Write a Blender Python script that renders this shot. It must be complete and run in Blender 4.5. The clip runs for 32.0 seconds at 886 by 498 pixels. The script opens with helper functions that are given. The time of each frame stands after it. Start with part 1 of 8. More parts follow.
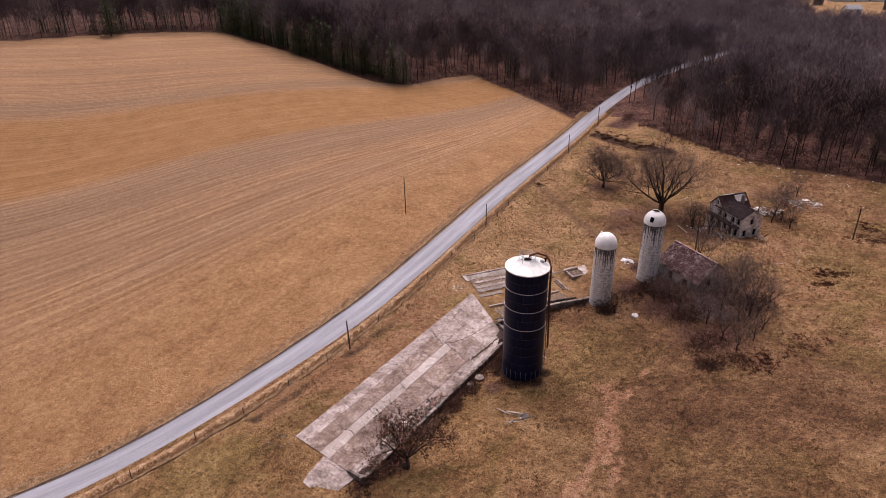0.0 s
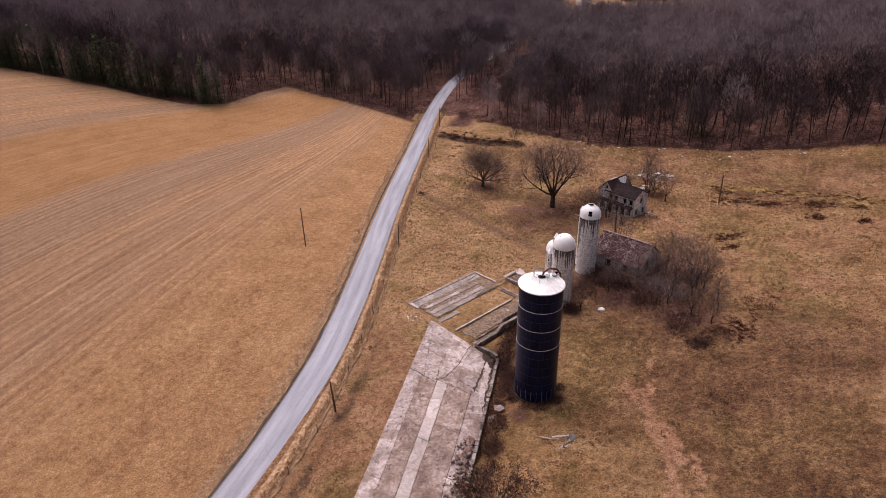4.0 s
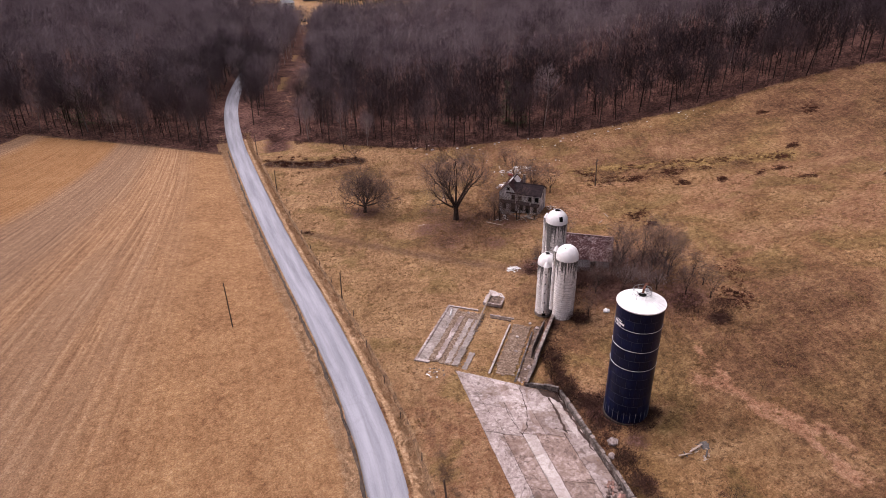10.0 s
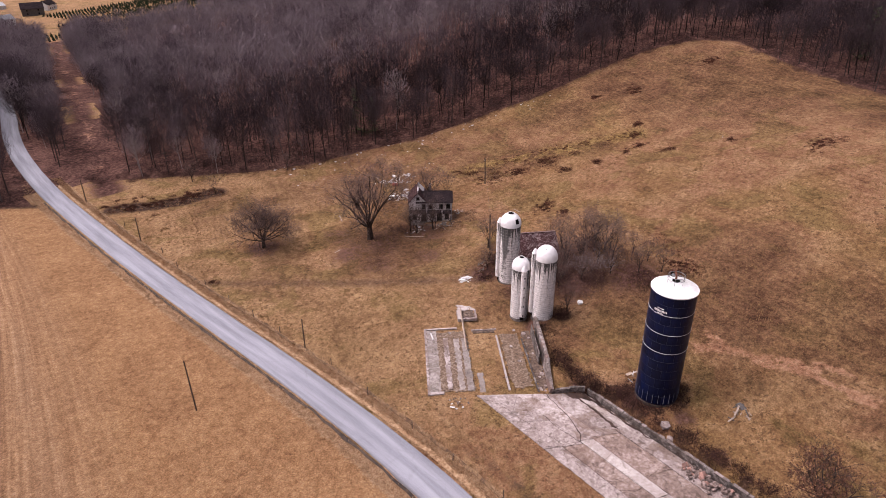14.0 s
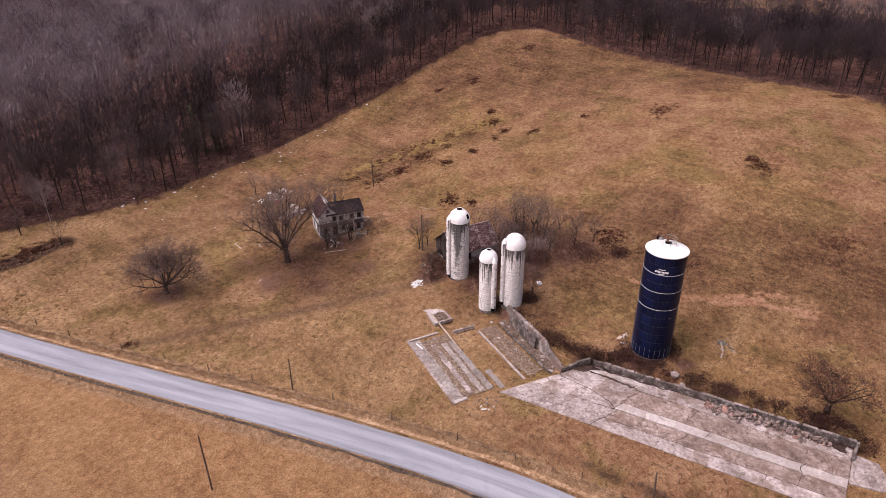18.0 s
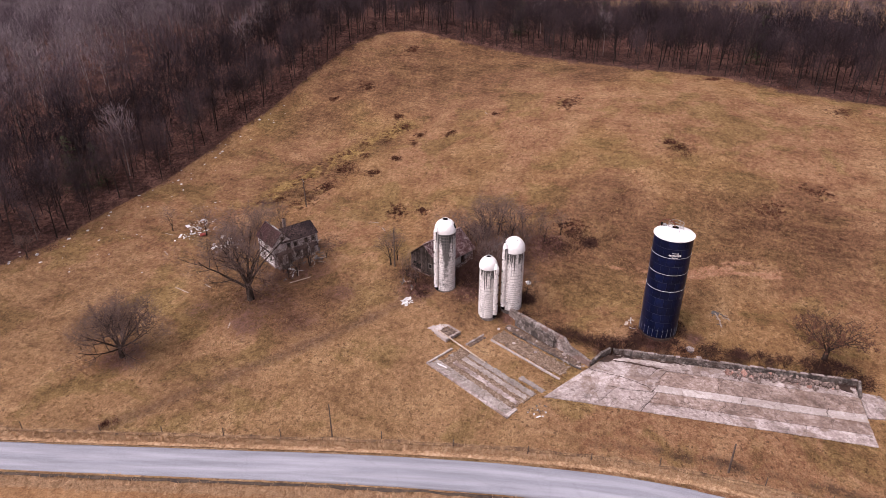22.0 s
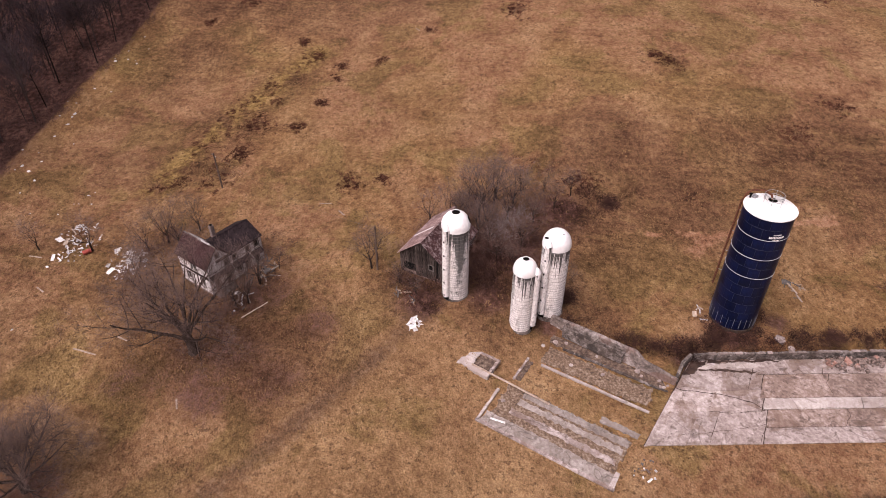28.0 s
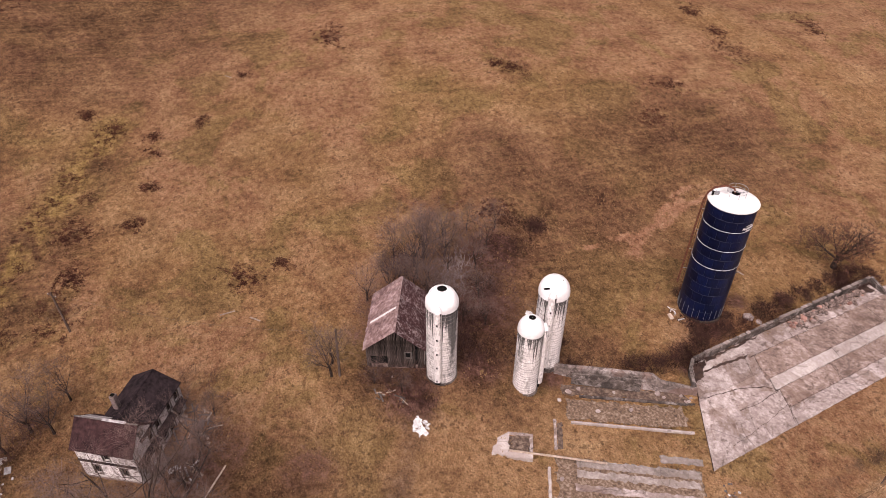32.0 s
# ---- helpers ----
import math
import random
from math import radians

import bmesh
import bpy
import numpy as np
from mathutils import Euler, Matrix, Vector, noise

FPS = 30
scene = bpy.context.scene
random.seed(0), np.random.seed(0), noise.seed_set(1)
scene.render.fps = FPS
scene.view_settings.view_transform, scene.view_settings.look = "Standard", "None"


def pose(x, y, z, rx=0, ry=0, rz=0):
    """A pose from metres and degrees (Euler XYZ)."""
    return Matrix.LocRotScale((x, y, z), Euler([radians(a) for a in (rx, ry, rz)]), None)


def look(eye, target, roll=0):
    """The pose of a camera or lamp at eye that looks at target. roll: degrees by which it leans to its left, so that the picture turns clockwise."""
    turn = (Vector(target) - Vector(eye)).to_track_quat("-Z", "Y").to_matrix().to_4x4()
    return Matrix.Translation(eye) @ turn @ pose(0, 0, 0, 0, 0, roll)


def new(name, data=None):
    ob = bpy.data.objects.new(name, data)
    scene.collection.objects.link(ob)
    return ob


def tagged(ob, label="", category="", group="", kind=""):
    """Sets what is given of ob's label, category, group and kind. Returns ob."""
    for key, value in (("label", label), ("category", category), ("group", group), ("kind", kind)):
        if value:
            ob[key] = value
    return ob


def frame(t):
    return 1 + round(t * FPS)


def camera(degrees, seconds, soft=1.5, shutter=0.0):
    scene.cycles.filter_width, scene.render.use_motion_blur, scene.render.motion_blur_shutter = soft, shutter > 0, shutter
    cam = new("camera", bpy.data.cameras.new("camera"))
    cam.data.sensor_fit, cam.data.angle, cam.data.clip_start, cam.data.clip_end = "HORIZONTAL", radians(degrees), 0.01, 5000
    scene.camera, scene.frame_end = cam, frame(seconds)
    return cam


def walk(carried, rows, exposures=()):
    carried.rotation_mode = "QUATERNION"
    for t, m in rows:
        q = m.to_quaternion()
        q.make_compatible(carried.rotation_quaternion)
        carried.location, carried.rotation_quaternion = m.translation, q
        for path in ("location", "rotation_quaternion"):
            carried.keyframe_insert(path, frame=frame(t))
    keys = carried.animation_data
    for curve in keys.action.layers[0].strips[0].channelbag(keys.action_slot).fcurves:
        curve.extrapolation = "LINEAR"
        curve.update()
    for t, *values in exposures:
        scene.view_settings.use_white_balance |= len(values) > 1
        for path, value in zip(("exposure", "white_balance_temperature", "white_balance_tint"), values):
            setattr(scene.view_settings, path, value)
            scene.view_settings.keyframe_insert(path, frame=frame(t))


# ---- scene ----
cam = camera(68.4, 32.0, soft=0.72)
METRES, EYE, TILT, LEAN, TURN = 237.53, 62.0, 0.0, 0.0, 26.9
ROWS = [
    (0.0, 0.0, 0.0, 0.0, -0.36, -26.82, 0.71),
    (0.5, -0.0147, 0.0045, 0.0003, -3.08, -26.85, 0.75),
    (1.0, -0.0292, 0.0097, 0.0006, -5.93, -26.86, 0.78),
    (1.5, -0.0436, 0.0157, 0.001, -8.84, -26.88, 0.81),
    (2.0, -0.0578, 0.0226, 0.0013, -11.68, -26.9, 0.82),
    (2.5, -0.0719, 0.0302, 0.0016, -14.33, -26.93, 0.81),
    (3.0, -0.0855, 0.0384, 0.002, -17.02, -26.95, 0.82),
    (3.5, -0.0989, 0.0477, 0.0023, -19.76, -26.98, 0.8),
    (5.5, -0.1472, 0.0896, 0.0038, -29.58, -27.09, 0.84),
    (6.0, -0.1584, 0.1013, 0.004, -32.23, -27.13, 0.81),
    (6.5, -0.169, 0.1135, 0.004, -34.6, -27.14, 0.8),
    (7.0, -0.1793, 0.1263, 0.0041, -36.83, -27.16, 0.8),
    (7.5, -0.1893, 0.1394, 0.0041, -39.1, -27.19, 0.77),
    (8.0, -0.1988, 0.153, 0.0042, -41.43, -27.21, 0.75),
    (8.5, -0.2079, 0.1669, 0.0044, -43.75, -27.23, 0.74),
    (9.0, -0.2164, 0.1813, 0.0049, -46.09, -27.26, 0.71),
    (9.5, -0.2243, 0.1962, 0.0054, -48.39, -27.28, 0.7),
    (10.0, -0.2317, 0.2113, 0.0056, -50.71, -27.27, 0.7),
    (10.5, -0.2384, 0.2269, 0.0061, -53.11, -27.29, 0.68),
    (11.0, -0.2449, 0.2425, 0.0064, -55.78, -27.3, 0.65),
    (11.5, -0.2505, 0.2584, 0.007, -58.7, -27.32, 0.63),
    (12.0, -0.256, 0.2745, 0.0072, -61.62, -27.31, 0.6),
    (12.5, -0.2607, 0.2911, 0.0073, -64.53, -27.32, 0.57),
    (13.0, -0.2649, 0.3079, 0.0074, -67.45, -27.32, 0.55),
    (13.5, -0.2687, 0.3251, 0.0073, -70.34, -27.34, 0.44),
    (14.0, -0.2717, 0.3425, 0.0072, -73.16, -27.35, 0.39),
    (14.5, -0.2741, 0.3595, 0.0066, -75.59, -27.35, 0.38),
    (16.5, -0.2783, 0.427, 0.0059, -87.35, -27.4, 0.22),
    (17.0, -0.2778, 0.4428, 0.0055, -90.02, -27.41, 0.19),
    (17.5, -0.2766, 0.4581, 0.005, -92.74, -27.41, 0.19),
    (18.0, -0.2745, 0.4733, 0.0048, -95.55, -27.41, 0.17),
    (18.5, -0.2715, 0.4886, 0.0049, -98.29, -27.42, 0.11),
    (19.0, -0.268, 0.5035, 0.0051, -100.94, -27.41, 0.1),
    (19.5, -0.2639, 0.5181, 0.0051, -103.28, -27.41, 0.09),
    (20.0, -0.2591, 0.5327, 0.0054, -105.61, -27.41, 0.05),
    (20.5, -0.254, 0.5468, 0.0054, -107.86, -27.39, 0.03),
    (21.0, -0.2477, 0.5598, 0.0057, -109.74, -27.38, 0.02),
    (21.5, -0.2404, 0.5707, 0.006, -111.21, -27.38, 0.01),
    (22.0, -0.232, 0.5795, 0.0059, -112.32, -27.37, 0.02),
    (22.5, -0.223, 0.5866, 0.0051, -113.43, -27.76, -0.02),
    (23.0, -0.2132, 0.5915, 0.0043, -113.95, -29.49, 0.08),
    (23.5, -0.203, 0.5953, 0.0034, -114.35, -31.71, 0.15),
    (24.0, -0.1916, 0.5979, 0.003, -114.79, -33.99, 0.22),
    (24.5, -0.1794, 0.5993, 0.0032, -115.76, -35.91, 0.3),
    (26.5, -0.1223, 0.5983, 0.0038, -121.58, -37.34, 0.28),
    (27.0, -0.1053, 0.596, 0.0037, -122.82, -37.33, 0.26),
    (27.5, -0.0877, 0.5934, 0.0037, -124.42, -37.31, 0.21),
    (28.0, -0.0708, 0.5908, 0.0039, -126.29, -37.32, 0.19),
    (28.5, -0.0554, 0.5902, 0.0043, -128.7, -37.3, 0.14),
    (29.0, -0.0407, 0.5912, 0.0045, -131.74, -37.24, 0.07),
    (29.5, -0.0263, 0.5939, 0.0044, -135.5, -37.17, 0.01),
    (30.0, -0.0117, 0.5977, 0.0041, -139.28, -37.15, -0.08),
    (30.5, 0.003, 0.6023, 0.0038, -142.87, -37.11, -0.17),
    (31.0, 0.0184, 0.6074, 0.0037, -146.11, -37.09, -0.23),
    (31.5, 0.0341, 0.6126, 0.0034, -149.26, -37.02, -0.29),
    (32.0, 0.0505, 0.6172, 0.0032, -152.86, -37.0, -0.3),
]
walk(cam, [(t, pose(0, 0, EYE, TILT, LEAN, TURN) @ pose(METRES * x, METRES * y, METRES * z, 90 + pitch, roll, yaw)) for t, x, y, z, yaw, pitch, roll in ROWS],
     exposures=[(0.0, 0.8, 6650, 25), (7.0, 0.9, 6450, 25), (14.0, 0.98, 6400, 25), (22.0, 0.98, 6400, 25), (27.0, 0.9, 6600, 25), (32.0, 0.9, 6850, 25)])

# ---- world and sun: a bright overcast winter day, soft light from the north-west ----
SUN_AZ, SUN_EL = radians(34.0), radians(58.0)      # azimuth is counted from +y towards -x
world = bpy.data.worlds.new("sky")
scene.world = world
world.use_nodes = True
wn = world.node_tree
wn.nodes.clear()
sky = wn.nodes.new("ShaderNodeTexSky")
sky.sky_type = "NISHITA"
sky.sun_disc = False
sky.sun_elevation = SUN_EL
sky.sun_rotation = -SUN_AZ
sky.air_density, sky.dust_density, sky.ozone_density = 0.8, 6.0, 1.0
bg = wn.nodes.new("ShaderNodeBackground")
bg.inputs[1].default_value = 0.082
hs = wn.nodes.new("ShaderNodeHueSaturation")
hs.inputs["Saturation"].default_value = 0.35
wo = wn.nodes.new("ShaderNodeOutputWorld")
wn.links.new(sky.outputs[0], hs.inputs["Color"])
wn.links.new(hs.outputs[0], bg.inputs[0])
wn.links.new(bg.outputs[0], wo.inputs[0])
sun_data = bpy.data.lights.new("sun", "SUN")
sun_data.energy, sun_data.angle, sun_data.color = 1.55, radians(48), (1.0, 0.94, 0.88)
sun_dir = Vector((-math.sin(SUN_AZ) * math.cos(SUN_EL), math.cos(SUN_AZ) * math.cos(SUN_EL), math.sin(SUN_EL)))
new("sun", sun_data).matrix_world = look(sun_dir * 300, (0, 0, 0))

# ---- materials ----
def nodes_of(name, rough=0.8, metal=0.0, spec=0.3):
    m = bpy.data.materials.new(name)
    m.use_nodes = True
    nt = m.node_tree
    b = nt.nodes["Principled BSDF"]
    b.inputs["Roughness"].default_value = rough
    b.inputs["Metallic"].default_value = metal
    b.inputs["Specular IOR Level"].default_value = spec
    return m, nt, b


def coords(nt, scale=(1, 1, 1), turn=0.0):
    tc = nt.nodes.new("ShaderNodeTexCoord")
    mp = nt.nodes.new("ShaderNodeMapping")
    mp.inputs["Scale"].default_value = scale
    mp.inputs["Rotation"].default_value = (0, 0, turn)
    nt.links.new(tc.outputs["Object"], mp.inputs[0])
    return mp.outputs[0]


def noise_tex(nt, vec, scale, detail=5.0, rough=0.6, distort=0.0):
    n = nt.nodes.new("ShaderNodeTexNoise")
    n.inputs["Scale"].default_value = scale
    n.inputs["Detail"].default_value = detail
    n.inputs["Roughness"].default_value = rough
    n.inputs["Distortion"].default_value = distort
    nt.links.new(vec, n.inputs["Vector"])
    return n.outputs["Fac"]


def ramp(nt, fac, *stops):
    r = nt.nodes.new("ShaderNodeValToRGB")
    e = r.color_ramp.elements
    while len(e) < len(stops):
        e.new(0.5)
    for k, (p, c) in zip(e, stops):
        k.position = p
        k.color = (*c, 1) if len(c) == 3 else c
    nt.links.new(fac, r.inputs[0])
    return r.outputs[0]


def mix(nt, fac, a, b, mode="MIX"):
    m = nt.nodes.new("ShaderNodeMix")
    m.data_type = "RGBA"
    m.blend_type = mode
    for sock, val in ((m.inputs[0], fac), (m.inputs[6], a), (m.inputs[7], b)):
        if isinstance(val, (int, float)):
            sock.default_value = val
        elif isinstance(val, tuple):
            sock.default_value = (*val, 1)
        else:
            nt.links.new(val, sock)
    return m.outputs[2]


def calc(nt, op, a, b=0.0, c=0.0):
    m = nt.nodes.new("ShaderNodeMath")
    m.operation = op
    for sock, val in zip(m.inputs, (a, b, c)):
        if isinstance(val, (int, float)):
            sock.default_value = val
        else:
            nt.links.new(val, sock)
    return m.outputs[0]


def smooth(nt, val, lo, hi):
    m = nt.nodes.new("ShaderNodeMapRange")
    m.interpolation_type = "SMOOTHSTEP"
    nt.links.new(val, m.inputs[0])
    m.inputs[1].default_value, m.inputs[2].default_value = lo, hi
    return m.outputs[0]


def bumped(nt, b, height, dist=0.05, strength=1.0):
    bp = nt.nodes.new("ShaderNodeBump")
    bp.inputs["Distance"].default_value = dist
    bp.inputs["Strength"].default_value = strength
    nt.links.new(height, bp.inputs["Height"])
    nt.links.new(bp.outputs[0], b.inputs["Normal"])


def attr(nt, name):
    a = nt.nodes.new("ShaderNodeAttribute")
    a.attribute_name = name
    return a.outputs["Fac"]


def rand_of(nt):
    return nt.nodes.new("ShaderNodeObjectInfo").outputs["Random"]


def simple(name, c1, c2, scale=3.0, rough=0.8, metal=0.0, bump=0.02, detail=6.0, spec=0.3, stretch=(1, 1, 1), c3=None, vary=0.0, big=0.25):
    """A surface of two or three tones of noise at two scales, with a fine relief."""
    m, nt, b = nodes_of(name, rough, metal, spec)
    v = coords(nt, stretch)
    n1 = noise_tex(nt, v, scale, detail)
    n2 = noise_tex(nt, v, scale * big, 3)
    f = calc(nt, "ADD", calc(nt, "MULTIPLY", n1, 0.6), calc(nt, "MULTIPLY", n2, 0.4))
    stops = [(0.36, c1), (0.62, c2)] if c3 is None else [(0.34, c1), (0.5, c2), (0.64, c3)]
    col = ramp(nt, f, *stops)
    if vary:
        r = calc(nt, "MULTIPLY_ADD", rand_of(nt), vary, 1 - vary / 2)
        hsv = nt.nodes.new("ShaderNodeHueSaturation")
        nt.links.new(r, hsv.inputs["Value"])
        nt.links.new(col, hsv.inputs["Color"])
        col = hsv.outputs[0]
    nt.links.new(col, b.inputs["Base Color"])
    if bump:
        bumped(nt, b, n1, bump)
    return m


def ground_material():
    m, nt, b = nodes_of("ground_cover", 0.95, 0, 0.1)
    v = coords(nt)
    big = noise_tex(nt, v, 0.035, 4, 0.55)
    mid = noise_tex(nt, v, 0.16, 5, 0.65)
    fine = noise_tex(nt, v, 1.1, 6, 0.7)
    grit = noise_tex(nt, v, 4.0, 4, 0.75)
    # pasture: dry winter grass, olive to straw, with bare reddish patches
    g = calc(nt, "ADD", calc(nt, "MULTIPLY", mid, 0.33), calc(nt, "ADD", calc(nt, "MULTIPLY", fine, 0.4), calc(nt, "MULTIPLY", grit, 0.27)))
    grass = ramp(nt, g, (0.38, (0.1, 0.052, 0.025)), (0.46, (0.205, 0.112, 0.053)), (0.525, (0.3, 0.172, 0.085)), (0.62, (0.46, 0.29, 0.155)))
    olive = ramp(nt, g, (0.38, (0.09, 0.053, 0.022)), (0.46, (0.18, 0.108, 0.045)), (0.525, (0.265, 0.163, 0.071)), (0.62, (0.41, 0.275, 0.135)))
    grass = mix(nt, calc(nt, "MULTIPLY", smooth(nt, big, 0.46, 0.62), 0.6), grass, olive)
    reddish = ramp(nt, g, (0.38, (0.11, 0.051, 0.03)), (0.46, (0.225, 0.115, 0.063)), (0.525, (0.315, 0.176, 0.1)), (0.62, (0.43, 0.265, 0.16)))
    big2 = noise_tex(nt, coords(nt, (1, 1.7, 1)), 0.022, 3, 0.5)
    grass = mix(nt, smooth(nt, big2, 0.41, 0.55), grass, reddish)
    brownish = ramp(nt, g, (0.4, (0.024, 0.012, 0.008)), (0.465, (0.075, 0.036, 0.021)), (0.525, (0.135, 0.07, 0.038)), (0.6, (0.24, 0.14, 0.075)))
    palest = ramp(nt, g, (0.38, (0.15, 0.085, 0.044)), (0.46, (0.27, 0.16, 0.083)), (0.525, (0.36, 0.22, 0.118)), (0.62, (0.5, 0.335, 0.19)))
    grass = mix(nt, attr(nt, "pale"), grass, palest)
    mossy = ramp(nt, g, (0.38, (0.06, 0.04, 0.015)), (0.46, (0.145, 0.097, 0.037)), (0.525, (0.225, 0.152, 0.062)), (0.62, (0.37, 0.255, 0.118)))
    patch = noise_tex(nt, v, 0.085, 5, 0.62, 0.5)
    grass = mix(nt, calc(nt, "MULTIPLY", smooth(nt, patch, 0.5, 0.6), 0.7), grass, mossy)
    dry = ramp(nt, g, (0.38, (0.17, 0.1, 0.052)), (0.46, (0.29, 0.178, 0.093)), (0.525, (0.38, 0.24, 0.13)), (0.62, (0.52, 0.355, 0.2)))
    grass = mix(nt, calc(nt, "MULTIPLY", smooth(nt, patch, 0.46, 0.38), 0.45), grass, dry)
    grass = mix(nt, attr(nt, "rank"), grass, brownish)
    sedge = ramp(nt, g, (0.4, (0.06, 0.036, 0.015)), (0.47, (0.16, 0.1, 0.036)), (0.53, (0.27, 0.178, 0.068)), (0.62, (0.42, 0.29, 0.13)))
    grass = mix(nt, calc(nt, "MULTIPLY", attr(nt, "strip"), smooth(nt, mid, 0.4, 0.55)), grass, sedge)
    mow = nt.nodes.new("ShaderNodeMapping")
    mow.inputs["Scale"].default_value = (1.0, 0.11, 1.0)
    nt.links.new(coords(nt, (1, 1, 1), radians(24)), mow.inputs[0])
    swath = noise_tex(nt, mow.outputs[0], 0.8, 4, 0.65)
    grass = mix(nt, calc(nt, "MULTIPLY", smooth(nt, swath, 0.5, 0.66), 0.18), grass, (0.4, 0.25, 0.12))
    grass = mix(nt, calc(nt, "MULTIPLY", smooth(nt, swath, 0.46, 0.34), 0.22), grass, (0.1, 0.052, 0.025))
    speck = noise_tex(nt, v, 1.7, 3, 0.6)
    speck = calc(nt, "ADD", calc(nt, "MULTIPLY", speck, 0.75), calc(nt, "MULTIPLY", mid, 0.25))
    grass = mix(nt, calc(nt, "MULTIPLY", smooth(nt, speck, 0.56, 0.62), 0.55), grass, (0.06, 0.032, 0.018))
    grass = mix(nt, 1.0, grass, (1.06, 1.03, 0.98), "MULTIPLY")
    # stubble field: rows that follow the road and fan out to the west
    rc, al = attr(nt, "rowc"), attr(nt, "along")

    def row_noise(scale, stretch, detail):
        cv = nt.nodes.new("ShaderNodeCombineXYZ")
        nt.links.new(rc, cv.inputs[0])
        nt.links.new(calc(nt, "MULTIPLY", al, stretch), cv.inputs[1])
        return noise_tex(nt, cv.outputs[0], scale, detail, 0.65)
    rows = row_noise(0.55, 0.03, 5)
    rowf = row_noise(1.7, 0.045, 3)
    bands = row_noise(0.06, 0.15, 3)
    drill = calc(nt, "MULTIPLY_ADD", calc(nt, "SINE", calc(nt, "ADD", calc(nt, "MULTIPLY", rc, 3.3), calc(nt, "MULTIPLY", rows, 7.0))), 0.022, 0.0)
    s = calc(nt, "ADD", calc(nt, "ADD", drill, calc(nt, "MULTIPLY", calc(nt, "ADD", rows, rowf), 0.24)), calc(nt, "ADD", calc(nt, "MULTIPLY", fine, 0.27), calc(nt, "MULTIPLY", grit, 0.25)))
    straw = ramp(nt, s, (0.38, (0.19, 0.099, 0.052)), (0.47, (0.33, 0.18, 0.094)), (0.55, (0.47, 0.28, 0.155)), (0.65, (0.64, 0.45, 0.29)))
    near = ramp(nt, calc(nt, "ADD", calc(nt, "MULTIPLY", grit, 0.33), calc(nt, "ADD", calc(nt, "MULTIPLY", fine, 0.42), calc(nt, "MULTIPLY", mid, 0.25))), (0.37, (0.18, 0.086, 0.039)), (0.48, (0.345, 0.18, 0.083)), (0.56, (0.455, 0.26, 0.125)), (0.66, (0.6, 0.4, 0.235)))
    ochre = ramp(nt, calc(nt, "ADD", calc(nt, "MULTIPLY", s, 0.8), calc(nt, "MULTIPLY", mid, 0.2)), (0.37, (0.2, 0.092, 0.036)), (0.5, (0.345, 0.176, 0.073)), (0.63, (0.47, 0.27, 0.13)))
    greyed = ramp(nt, s, (0.37, (0.2, 0.107, 0.06)), (0.5, (0.335, 0.193, 0.108)), (0.64, (0.52, 0.34, 0.212)))
    field = mix(nt, smooth(nt, bands, 0.42, 0.58), greyed, straw)
    field = mix(nt, calc(nt, "MULTIPLY", attr(nt, "near"), 0.85), field, near)
    field = mix(nt, calc(nt, "MULTIPLY", attr(nt, "ochre"), 0.88), field, ochre)
    stale = ramp(nt, s, (0.37, (0.17, 0.098, 0.062)), (0.5, (0.29, 0.176, 0.108)), (0.64, (0.44, 0.295, 0.19)))
    field = mix(nt, calc(nt, "MULTIPLY", attr(nt, "stale"), 0.75), field, stale)
    # woods: leaf litter
    litter = ramp(nt, calc(nt, "ADD", calc(nt, "MULTIPLY", fine, 0.6), calc(nt, "MULTIPLY", mid, 0.4)), (0.38, (0.027, 0.012, 0.0098)), (0.48, (0.085, 0.039, 0.031)), (0.6, (0.19, 0.1, 0.078)))
    # verge: pale long straw
    verge = ramp(nt, calc(nt, "ADD", calc(nt, "MULTIPLY", grit, 0.5), calc(nt, "MULTIPLY", fine, 0.5)), (0.36, (0.22, 0.125, 0.066)), (0.5, (0.38, 0.23, 0.13)), (0.64, (0.56, 0.38, 0.24)))
    clay = ramp(nt, g, (0.39, (0.17, 0.075, 0.045)), (0.48, (0.34, 0.165, 0.095)), (0.6, (0.48, 0.28, 0.18)))
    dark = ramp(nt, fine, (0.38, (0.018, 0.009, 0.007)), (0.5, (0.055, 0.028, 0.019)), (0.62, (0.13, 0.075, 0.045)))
    track = ramp(nt, fine, (0.38, (0.06, 0.032, 0.022)), (0.5, (0.13, 0.072, 0.045)), (0.62, (0.24, 0.145, 0.09)))
    wob = calc(nt, "MULTIPLY_ADD", calc(nt, "ADD", calc(nt, "MULTIPLY", mid, 0.5), calc(nt, "MULTIPLY", fine, 0.5)), 1.2, -0.6)

    def mask(name, lo, hi, k=1.0):
        return smooth(nt, calc(nt, "ADD", attr(nt, name), calc(nt, "MULTIPLY", wob, k)), lo, hi)
    col = mix(nt, mask("field", 0.42, 0.58, 0.5), grass, field)
    col = mix(nt, mask("track", 0.3, 0.9, 1.3), col, track)
    col = mix(nt, mask("verge", 0.35, 0.65, 1.0), col, verge)
    col = mix(nt, mask("woods", 0.4, 0.6, 0.6), col, litter)
    col = mix(nt, mask("litter", 0.35, 0.85, 1.4), col, litter)
    col = mix(nt, calc(nt, "MULTIPLY", mask("clay", 0.42, 0.95, 2.4), 0.8), col, clay)
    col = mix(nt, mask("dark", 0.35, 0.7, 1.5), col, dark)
    stalk = noise_tex(nt, v, 4.2, 3, 0.75)
